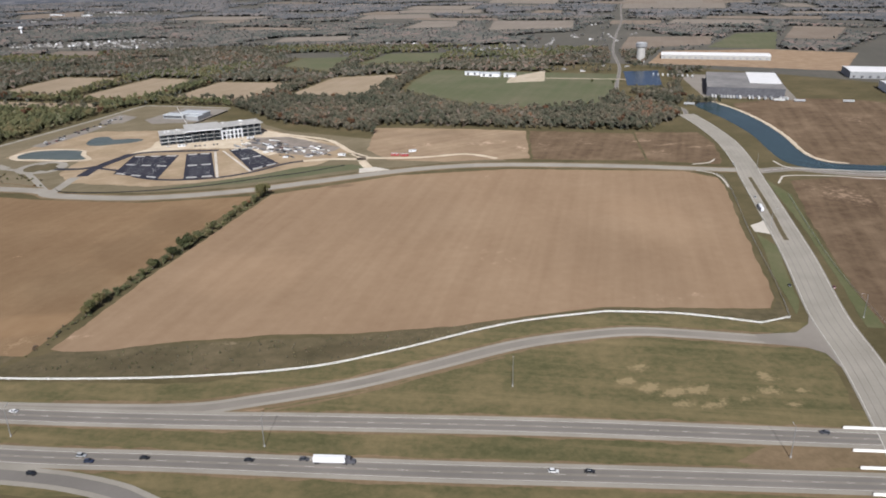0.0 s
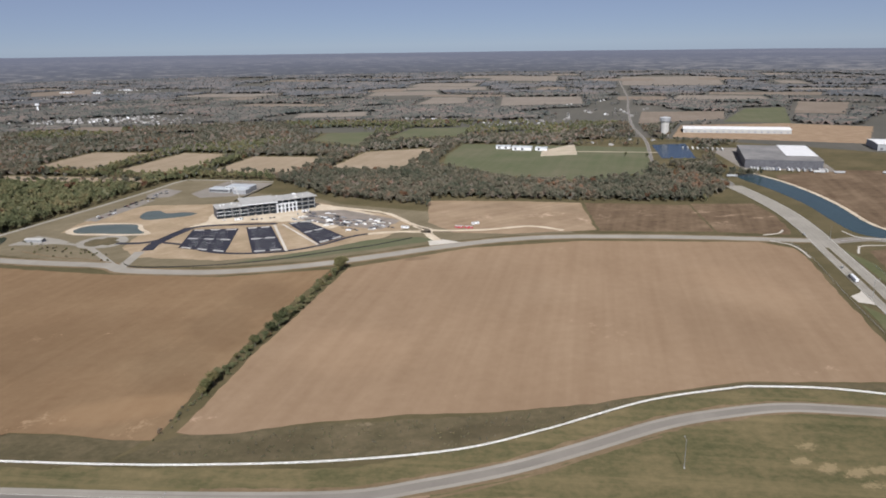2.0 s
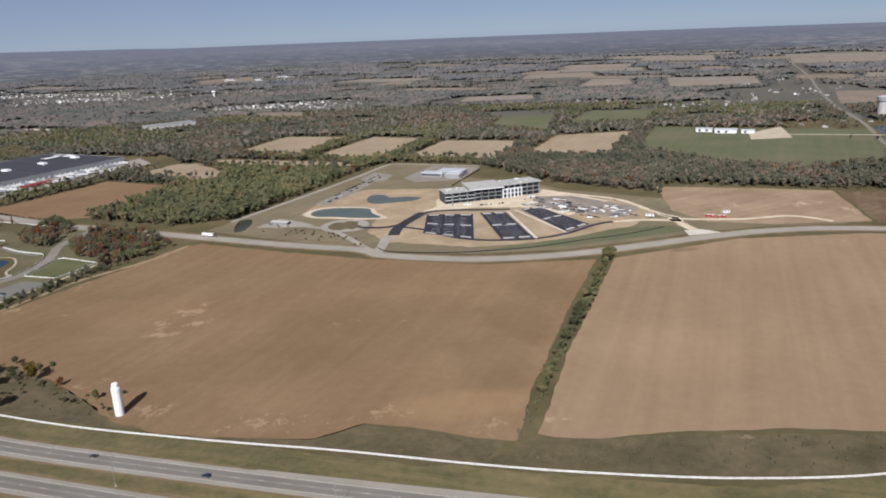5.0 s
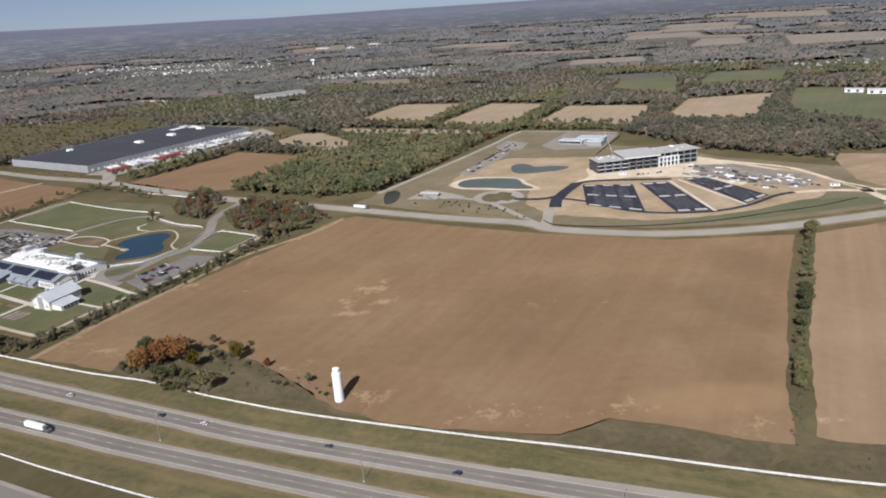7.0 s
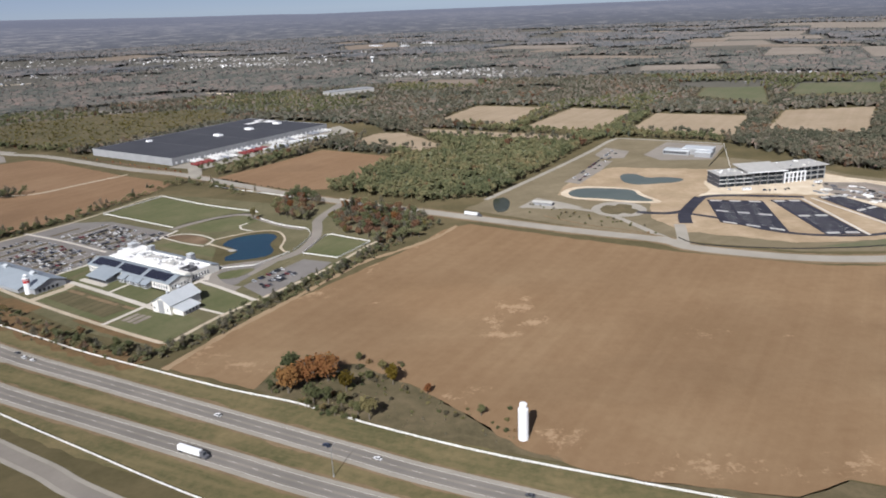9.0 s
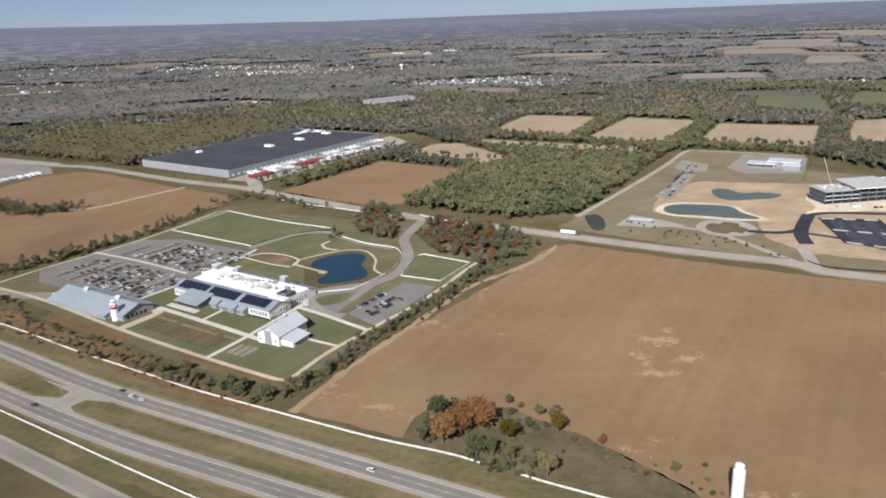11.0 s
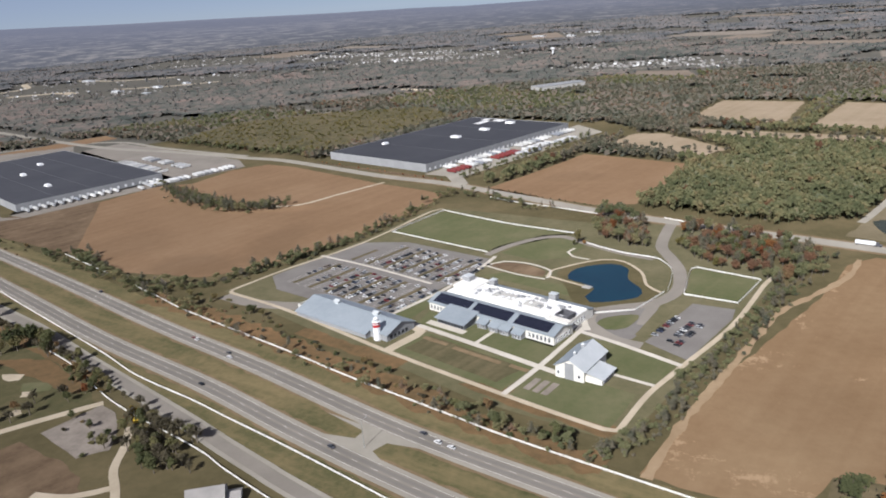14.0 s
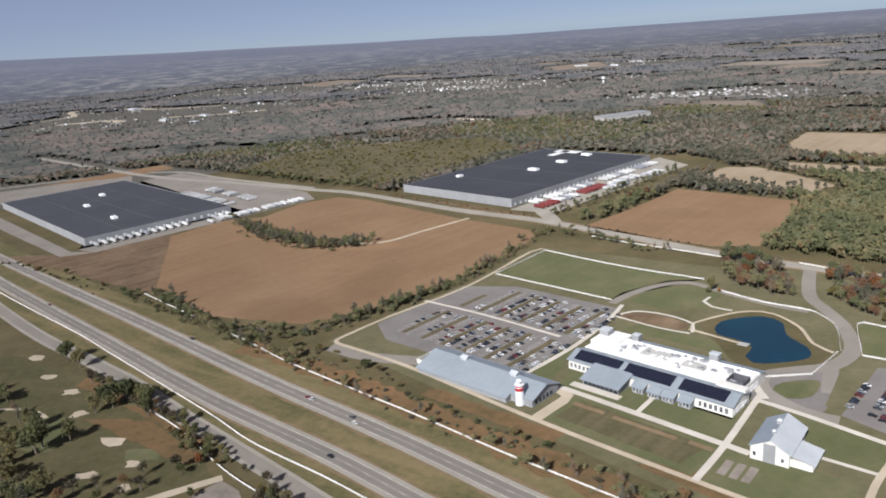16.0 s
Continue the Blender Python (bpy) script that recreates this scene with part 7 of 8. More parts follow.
far_houses([p for i, p in enumerate(FAR_HOUSES) if i % 10 and i % 5 < 2], "house_wall")
far_houses([p for i, p in enumerate(FAR_HOUSES) if i % 5 > 1], "house_roof")
for line, w in (([(-1700, 2250), (-1505, 2262), (-1380, 2318)], 26), ([(-2260, 2300), (-2215, 2480), (-2400, 2720), (-2150, 2700), (-1910, 2590), (-1690, 2595)], 24), ([(-830, 1560), (-716, 1470)], 12), ([(-2050, 2200), (-1900, 2240), (-1800, 2180)], 40), ([(-1100, 2860), (-700, 2840), (-380, 2990)], 12), ([(-330, 1990), (-60, 1985), (120, 2040)], 10)):
    strip("far_street", line, w, 0.12, "tan_path" if w > 20 else "shoulder", "pale paved ground of a distant suburb", "road")
for x, y, s, l in ((-1650, 2150, 60, 30), (-1480, 2040, 40, 22), (-1560, 2230, 50, 20), (-2100, 2640, 70, 40), (-1500, 2300, 30, 26), (-500, 3620, 90, 30), (-255, 3670, 80, 30), (-348, 3488, 60, 25), (1610, 2700, 60, 25)):
    long_shed("white commercial building far off", (x, y), -31.5, s * 0.7, l * 0.7, 5, "white", "pale_roof", 0.4)
house = make_house(15, 11, 4.0)
windows(house, [(2 + 3.2 * k, -0.02, 1.0, 0) for k in range(4)], 1.4, 1.6)
house.matrix_basis = pose(-404, 346, 0.02, 0, 0, 20)
tagged(house, "house with a pale grey roof beside the frontage road", "house")

# ---- golf course and yard beside the frontage road ----
patch("golf_turf", [(-760, 560), (-640, 520), (-520, 445), (-500, 425), (-560, 385), (-640, 380), (-800, 440)], 0.05, "golf", "olive golf course turf", "lawn", ragged=3)
for x, y, rx, ry in ((-667, 519, 6, 4), (-637, 500, 6, 4.5), (-613, 477, 6, 4.5), (-573, 452, 8, 5), (-548, 433, 5, 4), (-566, 421, 7, 4), (-540, 414, 4, 3), (-700, 545, 9, 5)):
    shape = [rnd.uniform(0.55, 1.2) for _ in range(9)]
    patch("sand_bunker", [(x + rx * f * math.cos(a), y + ry * f * math.sin(a)) for f, a in zip(shape, (2 * math.pi * i / 9 for i in range(9)))], 0.1, "tan_path", "pale sand bunker on the golf course", "bunker", smooth=True, ragged=1.0)
patch("rough_field", [(-534, 369), (-517, 389), (-476, 373), (-459, 356), (-480, 330), (-560, 330)], 0.07, "weeds", "brown rough grass beside the golf course", "field", ragged=3)
patch("gravel_yard", [(-511, 397), (-497, 425), (-484, 418), (-472, 402), (-466, 386), (-478, 379)], 0.1, "grey_gravel", "grey gravel yard", "yard", ragged=1)
strip("gravel_track", [(-600, 345), (-553.9, 373), (-536.9, 394.5), (-497, 427)], 5, 0.12, "tan_path", "pale gravel track", "track", fringe=1)
strip("gravel_track", [(-430, 335), (-443.8, 357.4), (-454.5, 372.3), (-460.4, 390), (-468.3, 406)], 4, 0.12, "tan_path", "pale gravel drive", "track")
strip("gravel_track", [(-446, 360), (-462, 352), (-480, 352)], 4, 0.11, "tan_path", "pale gravel drive", "track")
strip("cart_path", [(-700, 470), (-657, 478), (-643, 477), (-627, 469), (-611, 455)], 2.6, 0.11, "tan_path", "pale golf cart path", "path")
patch("rusty_rough", [(-604, 471), (-567, 474), (-540, 457), (-522, 447), (-518, 436), (-536, 440), (-580, 460)], 0.09, "rust_grass", "rusty rough grass of the golf course", "grass", ragged=3)
patch("rusty_rough", [(-640, 520), (-600, 503), (-560, 480), (-520, 455), (-512, 446), (-548, 464), (-600, 492), (-640, 508)], 0.085, "rust_grass", "rusty rough grass of the golf course", "grass", ragged=2)
for pts in ([(-600, 500), (-585, 506), (-578, 494), (-592, 488)], [(-630, 470), (-612, 468), (-600, 440), (-625, 442)], [(-560, 444), (-545, 446), (-538, 438), (-555, 436)]):
    patch("putting_green", pts, 0.12, "lawn", "mown putting green", "lawn", smooth=True)
part("machine_body", box(box(bmesh.new(), -2.2, -1.1, 0.5, 2.2, 1.1, 1.6, 0.1), -1.8, -0.8, 1.6, 0.2, 0.8, 2.8, 0.2), "yellow", thing("digger", "small yellow digger in the gravel yard", "digger", (-466, 410, 0.1), 30))


# ---- trees ----
CUBE = [[(-1, -1, -1), (-1, 1, -1), (1, 1, -1), (1, -1, -1)], [(-1, -1, 1), (1, -1, 1), (1, 1, 1), (-1, 1, 1)], [(-1, -1, -1), (1, -1, -1), (1, -1, 1), (-1, -1, 1)],
        [(1, -1, -1), (1, 1, -1), (1, 1, 1), (1, -1, 1)], [(1, 1, -1), (-1, 1, -1), (-1, 1, 1), (1, 1, 1)], [(-1, 1, -1), (-1, -1, -1), (-1, -1, 1), (-1, 1, 1)]]


def leaf_cloud(rng, n, h, r, base, size, clumps=20, flat=1.0, heart=0.26):
    """Leaf sprays as small bent quads, gathered in clumps round an uneven crown. Returns (n*4, 3)."""
    c = rng.normal(size=(clumps, 3))
    c /= np.linalg.norm(c, axis=1)[:, None] + 1e-9
    c *= rng.uniform(0.12, 0.68, (clumps, 1))
    rad = rng.uniform(0.30, 0.50, clumps)
    k = rng.integers(0, clumps, n)
    d = rng.normal(size=(n, 3))
    d /= np.linalg.norm(d, axis=1)[:, None]
    p = c[k] + d * (rng.uniform(0.35, 1.05, (n, 1)) * rad[k][:, None])
    p *= np.array([r, r, (h - base) / 2 * flat])
    p[:, 2] += base + (h - base) / 2
    out = d + 0.5 * rng.normal(size=(n, 3)) + (0, 0, 0.35)
    a = np.cross(out, rng.normal(size=(n, 3)))
    a /= np.linalg.norm(a, axis=1)[:, None] + 1e-9
    b = np.cross(a, out)
    b /= np.linalg.norm(b, axis=1)[:, None] + 1e-9
    s = size * rng.uniform(0.6, 1.25, (n, 1))
    spray = np.stack([p - a * s, p + b * s * 0.8, p + a * s, p - b * s * 0.8], 1).reshape(-1, 3)
    # the dense heart of each clump
    cube = np.array([[(sx, sy, sz) for sx, sy, sz in CUBE[k]] for k in range(6)], float).reshape(24, 3)
    hearts = []
    for k in range(clumps):
        q, _ = np.linalg.qr(rng.normal(size=(3, 3)))
        body = (cube * rng.uniform(0.75, 1.0, 3)) @ q * rad[k] * heart
        body = (body + c[k]) * np.array([r, r, (h - base) / 2 * flat])
        body[:, 2] += base + (h - base) / 2
        hearts.append(body)
    return np.concatenate([spray, *hearts])


def bulk(name, verts, material, parent=None):
    """A mesh of loose quads, four points each."""
    n = len(verts) // 4
    me = bpy.data.meshes.new(name)
    me.vertices.add(4 * n)
    me.vertices.foreach_set("co", np.ascontiguousarray(verts, dtype=np.float32).ravel())
    me.loops.add(4 * n)
    me.loops.foreach_set("vertex_index", np.arange(4 * n, dtype=np.int32))
    me.polygons.add(n)
    me.polygons.foreach_set("loop_start", np.arange(0, 4 * n, 4, dtype=np.int32))
    me.update(calc_edges=True)
    me.materials.append(M[material])
    ob = new(name, me)
    ob.parent = parent
    return ob


LEAVES = {}
IN_BELT = {"green_leaf": "wood_green", "mixed_leaf": "wood_green", "bare_twig": "wood_brown", "yellow_leaf": "wood_yellow", "orange_leaf": "wood_red"}


def make_tree(seed, h, r, leaf, label, leaves=520, size=0.55, base=None, name="tree"):
    rng, rr = np.random.default_rng(seed), random.Random(seed)
    root = thing(name, label, name)
    base = h * 0.22 if base is None else base
    bm = bmesh.new()
    tr = 0.035 * h
    tube(bm, 0, 0, -0.2, h * 0.35, tr, tr * 0.7, 7)
    tube(bm, 0, 0, h * 0.35, h * 0.8, tr * 0.7, tr * 0.25, 6)
    for k in range(6):
        a, z = rr.uniform(0, 6.28), h * rr.uniform(0.25, 0.55)
        bar(bm, (0, 0, z), (math.cos(a) * r * 0.7, math.sin(a) * r * 0.7, z + h * rr.uniform(0.12, 0.3)), tr * 0.28, 4)
    part("trunk", bm, "bark", root)
    cloud = leaf_cloud(rng, leaves * 4 // 5, h, r, base, size)
    LEAVES[label.split()[0] + str(seed)] = leaf_cloud(rng, leaves * 3 // 5, h, r, base, size * 0.95, 9)
    root["leaf"] = leaf
    root["cloud"] = label.split()[0] + str(seed)
    bulk("crown", cloud, leaf, root)
    return root


T = {
    "green_a": make_tree(1, 11, 5.0, "green_leaf", "dark green broadleaf tree", 700, 0.6),
    "green_b": make_tree(2, 9, 4.0, "green_leaf", "dark green broadleaf tree", 600, 0.55),
    "mixed_a": make_tree(3, 10, 4.2, "mixed_leaf", "olive tree turning to autumn colour", 600, 0.55),
    "mixed_b": make_tree(4, 8, 3.6, "mixed_leaf", "olive tree turning to autumn colour", 520, 0.5),
    "bush_a": make_tree(5, 3.6, 2.6, "mixed_leaf", "low olive bush beside a fence", 260, 0.42, 0.1, "bush"),
    "bush_b": make_tree(6, 2.6, 2.2, "green_leaf", "low green bush beside a fence", 220, 0.36, 0.1, "bush"),
    "bush_c": make_tree(7, 3.0, 2.4, "bare_twig", "low brown leafless bush", 260, 0.30, 0.1, "bush"),
    "orange": make_tree(8, 13, 7.2, "orange_leaf", "large orange autumn maple", 1500, 0.6, 1.0),
    "orange_small": make_tree(9, 7, 3.2, "orange_leaf", "rust-coloured autumn tree with thinning leaves", 480, 0.5, 1.0),
    "yellow": make_tree(10, 9, 4.4, "yellow_leaf", "yellow autumn tree with full crown", 800, 0.5, 1.0),
    "bare": make_tree(11, 11, 4.0, "bare_twig", "grey-brown tree almost bare of leaves", 420, 0.34),
    "rust": make_tree(13, 11, 4.6, "orange_leaf", "rust-coloured autumn tree with thinning leaves", 700, 0.5, 1.5),
    "pine": make_tree(12, 13, 3.8, "green_leaf", "tall dark green conifer", 900, 0.45, 1.0),
}
placed_tree = set()
vrnd = random.Random(31)


def plant(key, x, y, scale=1.0, group=""):
    m_ = pose(x, y, 0.03, 0, 0, vrnd.uniform(0, 360)) @ Matrix.Diagonal((scale, scale, scale * vrnd.uniform(0.85, 1.15), 1))
    if key not in placed_tree:
        placed_tree.add(key)
        ob = T[key]
        ob.matrix_basis = m_
    else:
        ob = copy_thing(T[key], m_)
    return tagged(ob, group=group) if group else ob


def along(points, step, keys, wide=3.0, lo=0.7, hi=1.2, group="", joined=False):
    """Trees and bushes along a line: things of their own, or joined into one belt."""
    line = curve(points, 1.0)
    run, belt = 0.0, {}
    for a, b in zip(line, line[1:]):
        run += (b - a).length
        if run > step:
            run = -vrnd.uniform(0, step * 0.6)
            key, x, y, s = vrnd.choice(keys), a.x + vrnd.uniform(-wide, wide), a.y + vrnd.uniform(-wide, wide), vrnd.uniform(lo, hi)
            if not joined:
                plant(key, x, y, s, group)
                continue
            v, c, d = LEAVES[T[key]["cloud"]], math.cos(x * 7), math.sin(x * 7)
            v = v.reshape(-1, 4, 3)[::2 if a.y > 720 or s < 0.5 else 1].reshape(-1, 3)
            leaf = IN_BELT[T[key]["leaf"]]
            belt.setdefault(leaf, []).append(np.stack([(v[:, 0] * c - v[:, 1] * d) * s + x, (v[:, 0] * d + v[:, 1] * c) * s + y, v[:, 2] * s], 1))
    for leaf, clouds in belt.items():
        tagged(bulk("tree_belt", np.concatenate(clouds), leaf), "dense belt of " + group, "trees", kind="stuff")


def grove(poly, n, keys, label, lo=0.75, hi=1.1):
    """A grove joined by leaf colour, its trunks with it."""
    xs, ys = zip(*poly)
    k, belt = 0, {}
    trunks = bmesh.new()
    while k < n:
        x, y = vrnd.uniform(min(xs), max(xs)), vrnd.uniform(min(ys), max(ys))
        if not inside([x], [y], poly)[0]:
            continue
        k += 1
        key, s = vrnd.choice(keys), vrnd.uniform(lo, hi)
        v, c, d = LEAVES[T[key]["cloud"]], math.cos(x * 7), math.sin(x * 7)
        v = v.reshape(-1, 4, 3)[::3 if s < 0.5 else 1].reshape(-1, 3)
        belt.setdefault(IN_BELT[T[key]["leaf"]], []).append(np.stack([(v[:, 0] * c - v[:, 1] * d) * s + x, (v[:, 0] * d + v[:, 1] * c) * s + y, v[:, 2] * s], 1))
        tube(trunks, x, y, 0, 5 * s, 0.3 * s, 0.15 * s, 5)
    for leaf, clouds in belt.items():
        tagged(bulk("grove", np.concatenate(clouds), leaf), label, "trees", kind="stuff")
    tagged(part("grove_trunks", trunks, "bark"), "grey-brown trunks of " + label, "trees", kind="stuff")


# hedge between the two big fields
along([(292, 504), (266.9, 454.7), (237.7, 396.5), (217.8, 361.9), (198.5, 324.5), (180, 287)], 1.6, ["bush_a", "bush_b", "bush_a", "mixed_b"], 3.0, 0.6, 1.05, "hedge plants between the fields", True)
along([(190, 305), (178, 283), (166, 258), (160, 246)], 1.5, ["bush_a", "bush_c"], 2.5, 0.35, 0.7, "hedge plants between the fields", True)
along([(291, 503), (266.9, 454.7), (237.7, 396.5), (217.8, 361.9), (198.5, 324.5)], 5.0, ["green_b", "mixed_b", "bush_a", "bush_b", "green_b"], 2.5, 0.65, 1.0, "hedge between the fields")
for x, y, s in ((291, 499, 1.2), (287, 493, 1.0), (233, 388, 0.8), (229, 381, 0.85), (223, 370, 0.8), (212, 350, 0.7), (187, 300, 0.75), (183, 292, 0.7), (181, 288, 0.6)):
    plant("green_a", x, y, s, "hedge between the fields")
# thicket beside the white silo
for key, x, y, s in (("orange", -141, 361, 1.3), ("orange", -131, 367, 1.15), ("orange", -149, 355, 1.0), ("yellow", -120, 356, 1.3), ("green_b", -127, 344, 1.1), ("green_a", -134, 343, 0.95), ("green_b", -120, 340, 1.05), ("green_a", -105, 328, 0.95), ("green_b", -111, 333, 0.9),
                     ("green_a", -152, 374, 1.0), ("green_b", -156, 365, 1.15), ("green_b", -144, 383, 0.95), ("mixed_b", -133, 387, 1.0), ("mixed_b", -104, 377, 1.1), ("yellow", -97, 361, 0.9), ("mixed_b", -98, 372, 1.0), ("orange_small", -79, 351, 0.8), ("green_b", -53, 329, 0.8), ("mixed_b", -110, 366, 1.0), ("mixed_b", -118, 388, 0.9), ("green_b", -158, 356, 0.9),
                     ("bush_a", -112, 385, 1.2), ("bush_b", -116, 380, 1.1), ("bush_c", -90, 355, 1.0), ("green_b", -115, 337, 0.7), ("green_b", -137, 341, 0.7), ("mixed_b", -128, 336, 0.8), ("green_b", -122, 332, 0.75), ("bush_b", -131, 338, 1.3), ("bush_a", -125, 333, 1.3), ("bush_b", -117, 330, 1.3), ("mixed_b", -112, 327, 0.6)):
    plant(key, x, y, s, "thicket beside the silo")
trnd2 = random.Random(61)
for cx, cy, rx, ry, n in ((-140, 366, 20, 12, 26), (-122, 344, 14, 9, 22), (-108, 368, 14, 14, 18), (-92, 350, 20, 10, 12), (-62, 330, 18, 7, 10), (-45, 318, 12, 5, 6)):
    for _ in range(n):
        plant(trnd2.choice(["bush_a", "bush_b", "bush_c"]), cx + trnd2.gauss(0, rx * 0.55), cy + trnd2.gauss(0, ry * 0.55), trnd2.uniform(0.5, 1.2) * (1.0 if cx < -100 else 0.7), "undergrowth beside the silo")
# scrub round the campus
along([(-560, 590), (-481, 554), (-440, 522)], 4.0, ["bush_a", "bush_b", "bush_c", "mixed_b", "green_b", "bush_a"], 7.0, 0.7, 1.15, "shrubs along the campus fence")
along([(-440, 518), (-403, 494), (-334, 446), (-310, 432)], 9.0, ["bush_a", "bush_c", "bush_b", "mixed_b"], 5.0, 0.7, 1.1, "shrubs along the campus fence")
along([(-320, 440), (-281.8, 418), (-240, 398)], 3.2, ["bush_a", "bush_b", "bush_c", "mixed_b", "green_b", "bush_a"], 7.0, 0.7, 1.15, "shrubs along the campus fence")
along([(-330, 444), (-281.8, 415), (-243, 397)], 2.2, ["green_b", "mixed_b", "bare", "bush_a"], 6.0, 0.55, 1.0, "shrubs along the campus fence", True)
along([(-600, 596), (-540, 561), (-470, 517), (-400, 475), (-340, 440), (-290, 412)], 5.0, ["bush_a", "bush_b", "mixed_b", "bush_c", "bare"], 4.0, 0.6, 1.15, "shrubs along the campus fence", True)
along([(-560, 578), (-481, 540), (-403, 490), (-334, 447), (-281.8, 413)], 3.0, ["bush_a", "bush_b", "bush_c", "bush_c"], 8.0, 0.5, 1.0, "shrubs along the campus fence", True)
along([(-245, 392), (-222, 420), (-200, 460), (-172, 505), (-140, 560), (-118, 600), (-85, 640)], 2.0, ["mixed_b", "green_b", "bush_a", "bare", "bush_c", "mixed_b"], 5.5, 0.5, 0.95, "trees between campus and field", True)
along([(-240, 391), (-216, 420), (-195, 458), (-167, 503), (-135, 556), (-112, 596)], 1.2, ["bush_a", "bush_c", "bush_b", "bare"], 4.0, 0.6, 1.0, "shrubs between campus and field", True)
along([(-245, 395), (-225, 412), (-205, 450), (-178, 498), (-146, 552), (-122, 598)], 2.0, ["bush_a", "bush_c", "bush_b"], 4.0, 0.8, 1.3, "shrubs between campus and field", True)
along([(-690, 672), (-603, 606), (-538, 590), (-505, 612), (-463, 667), (-434, 718), (-402, 795)], 1.3, ["mixed_b", "bush_a", "bare", "bush_c", "green_b", "bush_b"], 6.0, 0.75, 1.2, "hedgerow between field and campus", True)
along([(-402, 800), (-385, 840), (-350, 828), (-320, 800), (-280, 775)], 2.0, ["green_b", "mixed_b", "bush_a", "bare"], 8.0, 0.7, 1.05, "trees at the campus corner", True)
plant("pine", -255, 681, 1.0)
for x, y, s in ((-172, 700, 1.1), (-150, 678, 1.2), (-128, 640, 1.1), (-122, 652, 1.0), (-222, 735, 1.0), (-228, 712, 0.9)):
    plant("rust", x, y, s, "trees by the campus gate")
for x, y, key, s in ((-258, 676, "green_b", 0.7), (-250, 678, "orange_small", 0.7)):
    plant(key, x, y, s)
along([(-386, 905), (-340, 975), (-290, 1055), (-240, 1140)], 2.0, ["mixed_b", "green_b", "bare", "mixed_a"], 8, 0.6, 1.0, "trees beside the lorry yard", True)
along([(-712, 878), (-670, 838), (-627, 815), (-600, 800), (-575, 800), (-556, 815)], 0.55, ["mixed_b", "green_b", "bare", "mixed_a", "bare"], 10.0, 0.8, 1.3, "trees on a bank in the field", True)
along([(-705, 872), (-670, 838), (-627, 813), (-600, 799), (-575, 799), (-556, 814)], 1.1, ["bush_a", "bush_c", "mixed_b", "bare"], 14.0, 0.9, 1.5, "trees on a bank in the field", True)
along([(-690, 670), (-603, 604), (-538, 588), (-503, 611), (-461, 667), (-432, 718), (-402, 795)], 2.2, ["bush_a", "bush_c", "bush_a", "bush_b"], 6.0, 1.0, 1.6, "hedgerow between field and campus", True)
along([(-760, 930), (-735, 900), (-712, 878)], 1.5, ["mixed_b", "green_b", "bush_a"], 9.0, 0.6, 0.9, "trees on a bank in the field", True)
# street trees along the campus road
along([(-600, 1030), (-520, 975), (-440, 925), (-400, 898)], 7, ["bush_c", "orange_small"], 1.0, 0.4, 0.6, "young trees along the road")
along([(-330, 852), (-280, 812), (-240, 785)], 7, ["bush_c", "bush_a"], 1.0, 0.5, 0.7, "young trees along the road")
along([(-4, 702), (20, 676), (46, 653), (70, 631)], 4, ["bush_b", "bush_a", "bush_c"], 5.0, 0.5, 0.8, "young shrubs in the park")
along([(5, 660), (60, 632), (100, 605)], 4, ["bush_b", "bush_a", "bush_c"], 12.0, 0.5, 0.8, "young shrubs in the park")
# woods beside the campus gate
GATE_A = [(-246, 695), (-236, 772), (-200, 745), (-205, 660)]
GATE_B = [(-180, 668), (-170, 724), (-118, 690), (-78, 648), (-97, 607), (-130, 585), (-136, 606), (-168, 630)]
for poly, n, keys in ((GATE_A, 75, ["green_a", "mixed_a", "mixed_b", "green_b", "rust", "bare", "rust"]), (GATE_B, 165, ["mixed_a", "bare", "orange_small", "yellow", "bare", "green_b", "rust", "green_b", "rust", "orange_small"])):
    grove(poly, n, keys, "colourful autumn trees by the campus gate", 0.85, 1.35)
# trees beside the frontage road and the golf course
along([(-640, 522), (-590, 494), (-545, 466), (-512, 444), (-488, 428)], 3.2, ["green_b", "mixed_a", "green_b", "bare", "mixed_b"], 4, 0.6, 0.95, "trees along the frontage road")
along([(-474, 417), (-455, 402), (-438, 388), (-424, 377)], 2.6, ["bare", "bare", "green_b"], 8, 0.8, 1.15, "trees along the frontage road")
along([(-462, 400), (-446, 384), (-432, 370)], 2.6, ["bare", "bare", "green_b"], 5, 0.8, 1.1, "trees along the frontage road")
along([(-464, 416), (-442, 401), (-425, 389)], 2.4, ["bare", "bare", "green_b"], 6, 0.9, 1.3, "trees along the frontage road")
along([(-456, 393), (-438, 377), (-420, 372)], 2.4, ["bare", "bare", "green_b"], 6, 0.8, 1.15, "trees along the frontage road")
along([(-606, 508), (-565, 482), (-525, 456), (-500, 441)], 3.5, ["mixed_a", "bare", "green_b", "mixed_b"], 4, 0.7, 1.05, "trees along the frontage road")
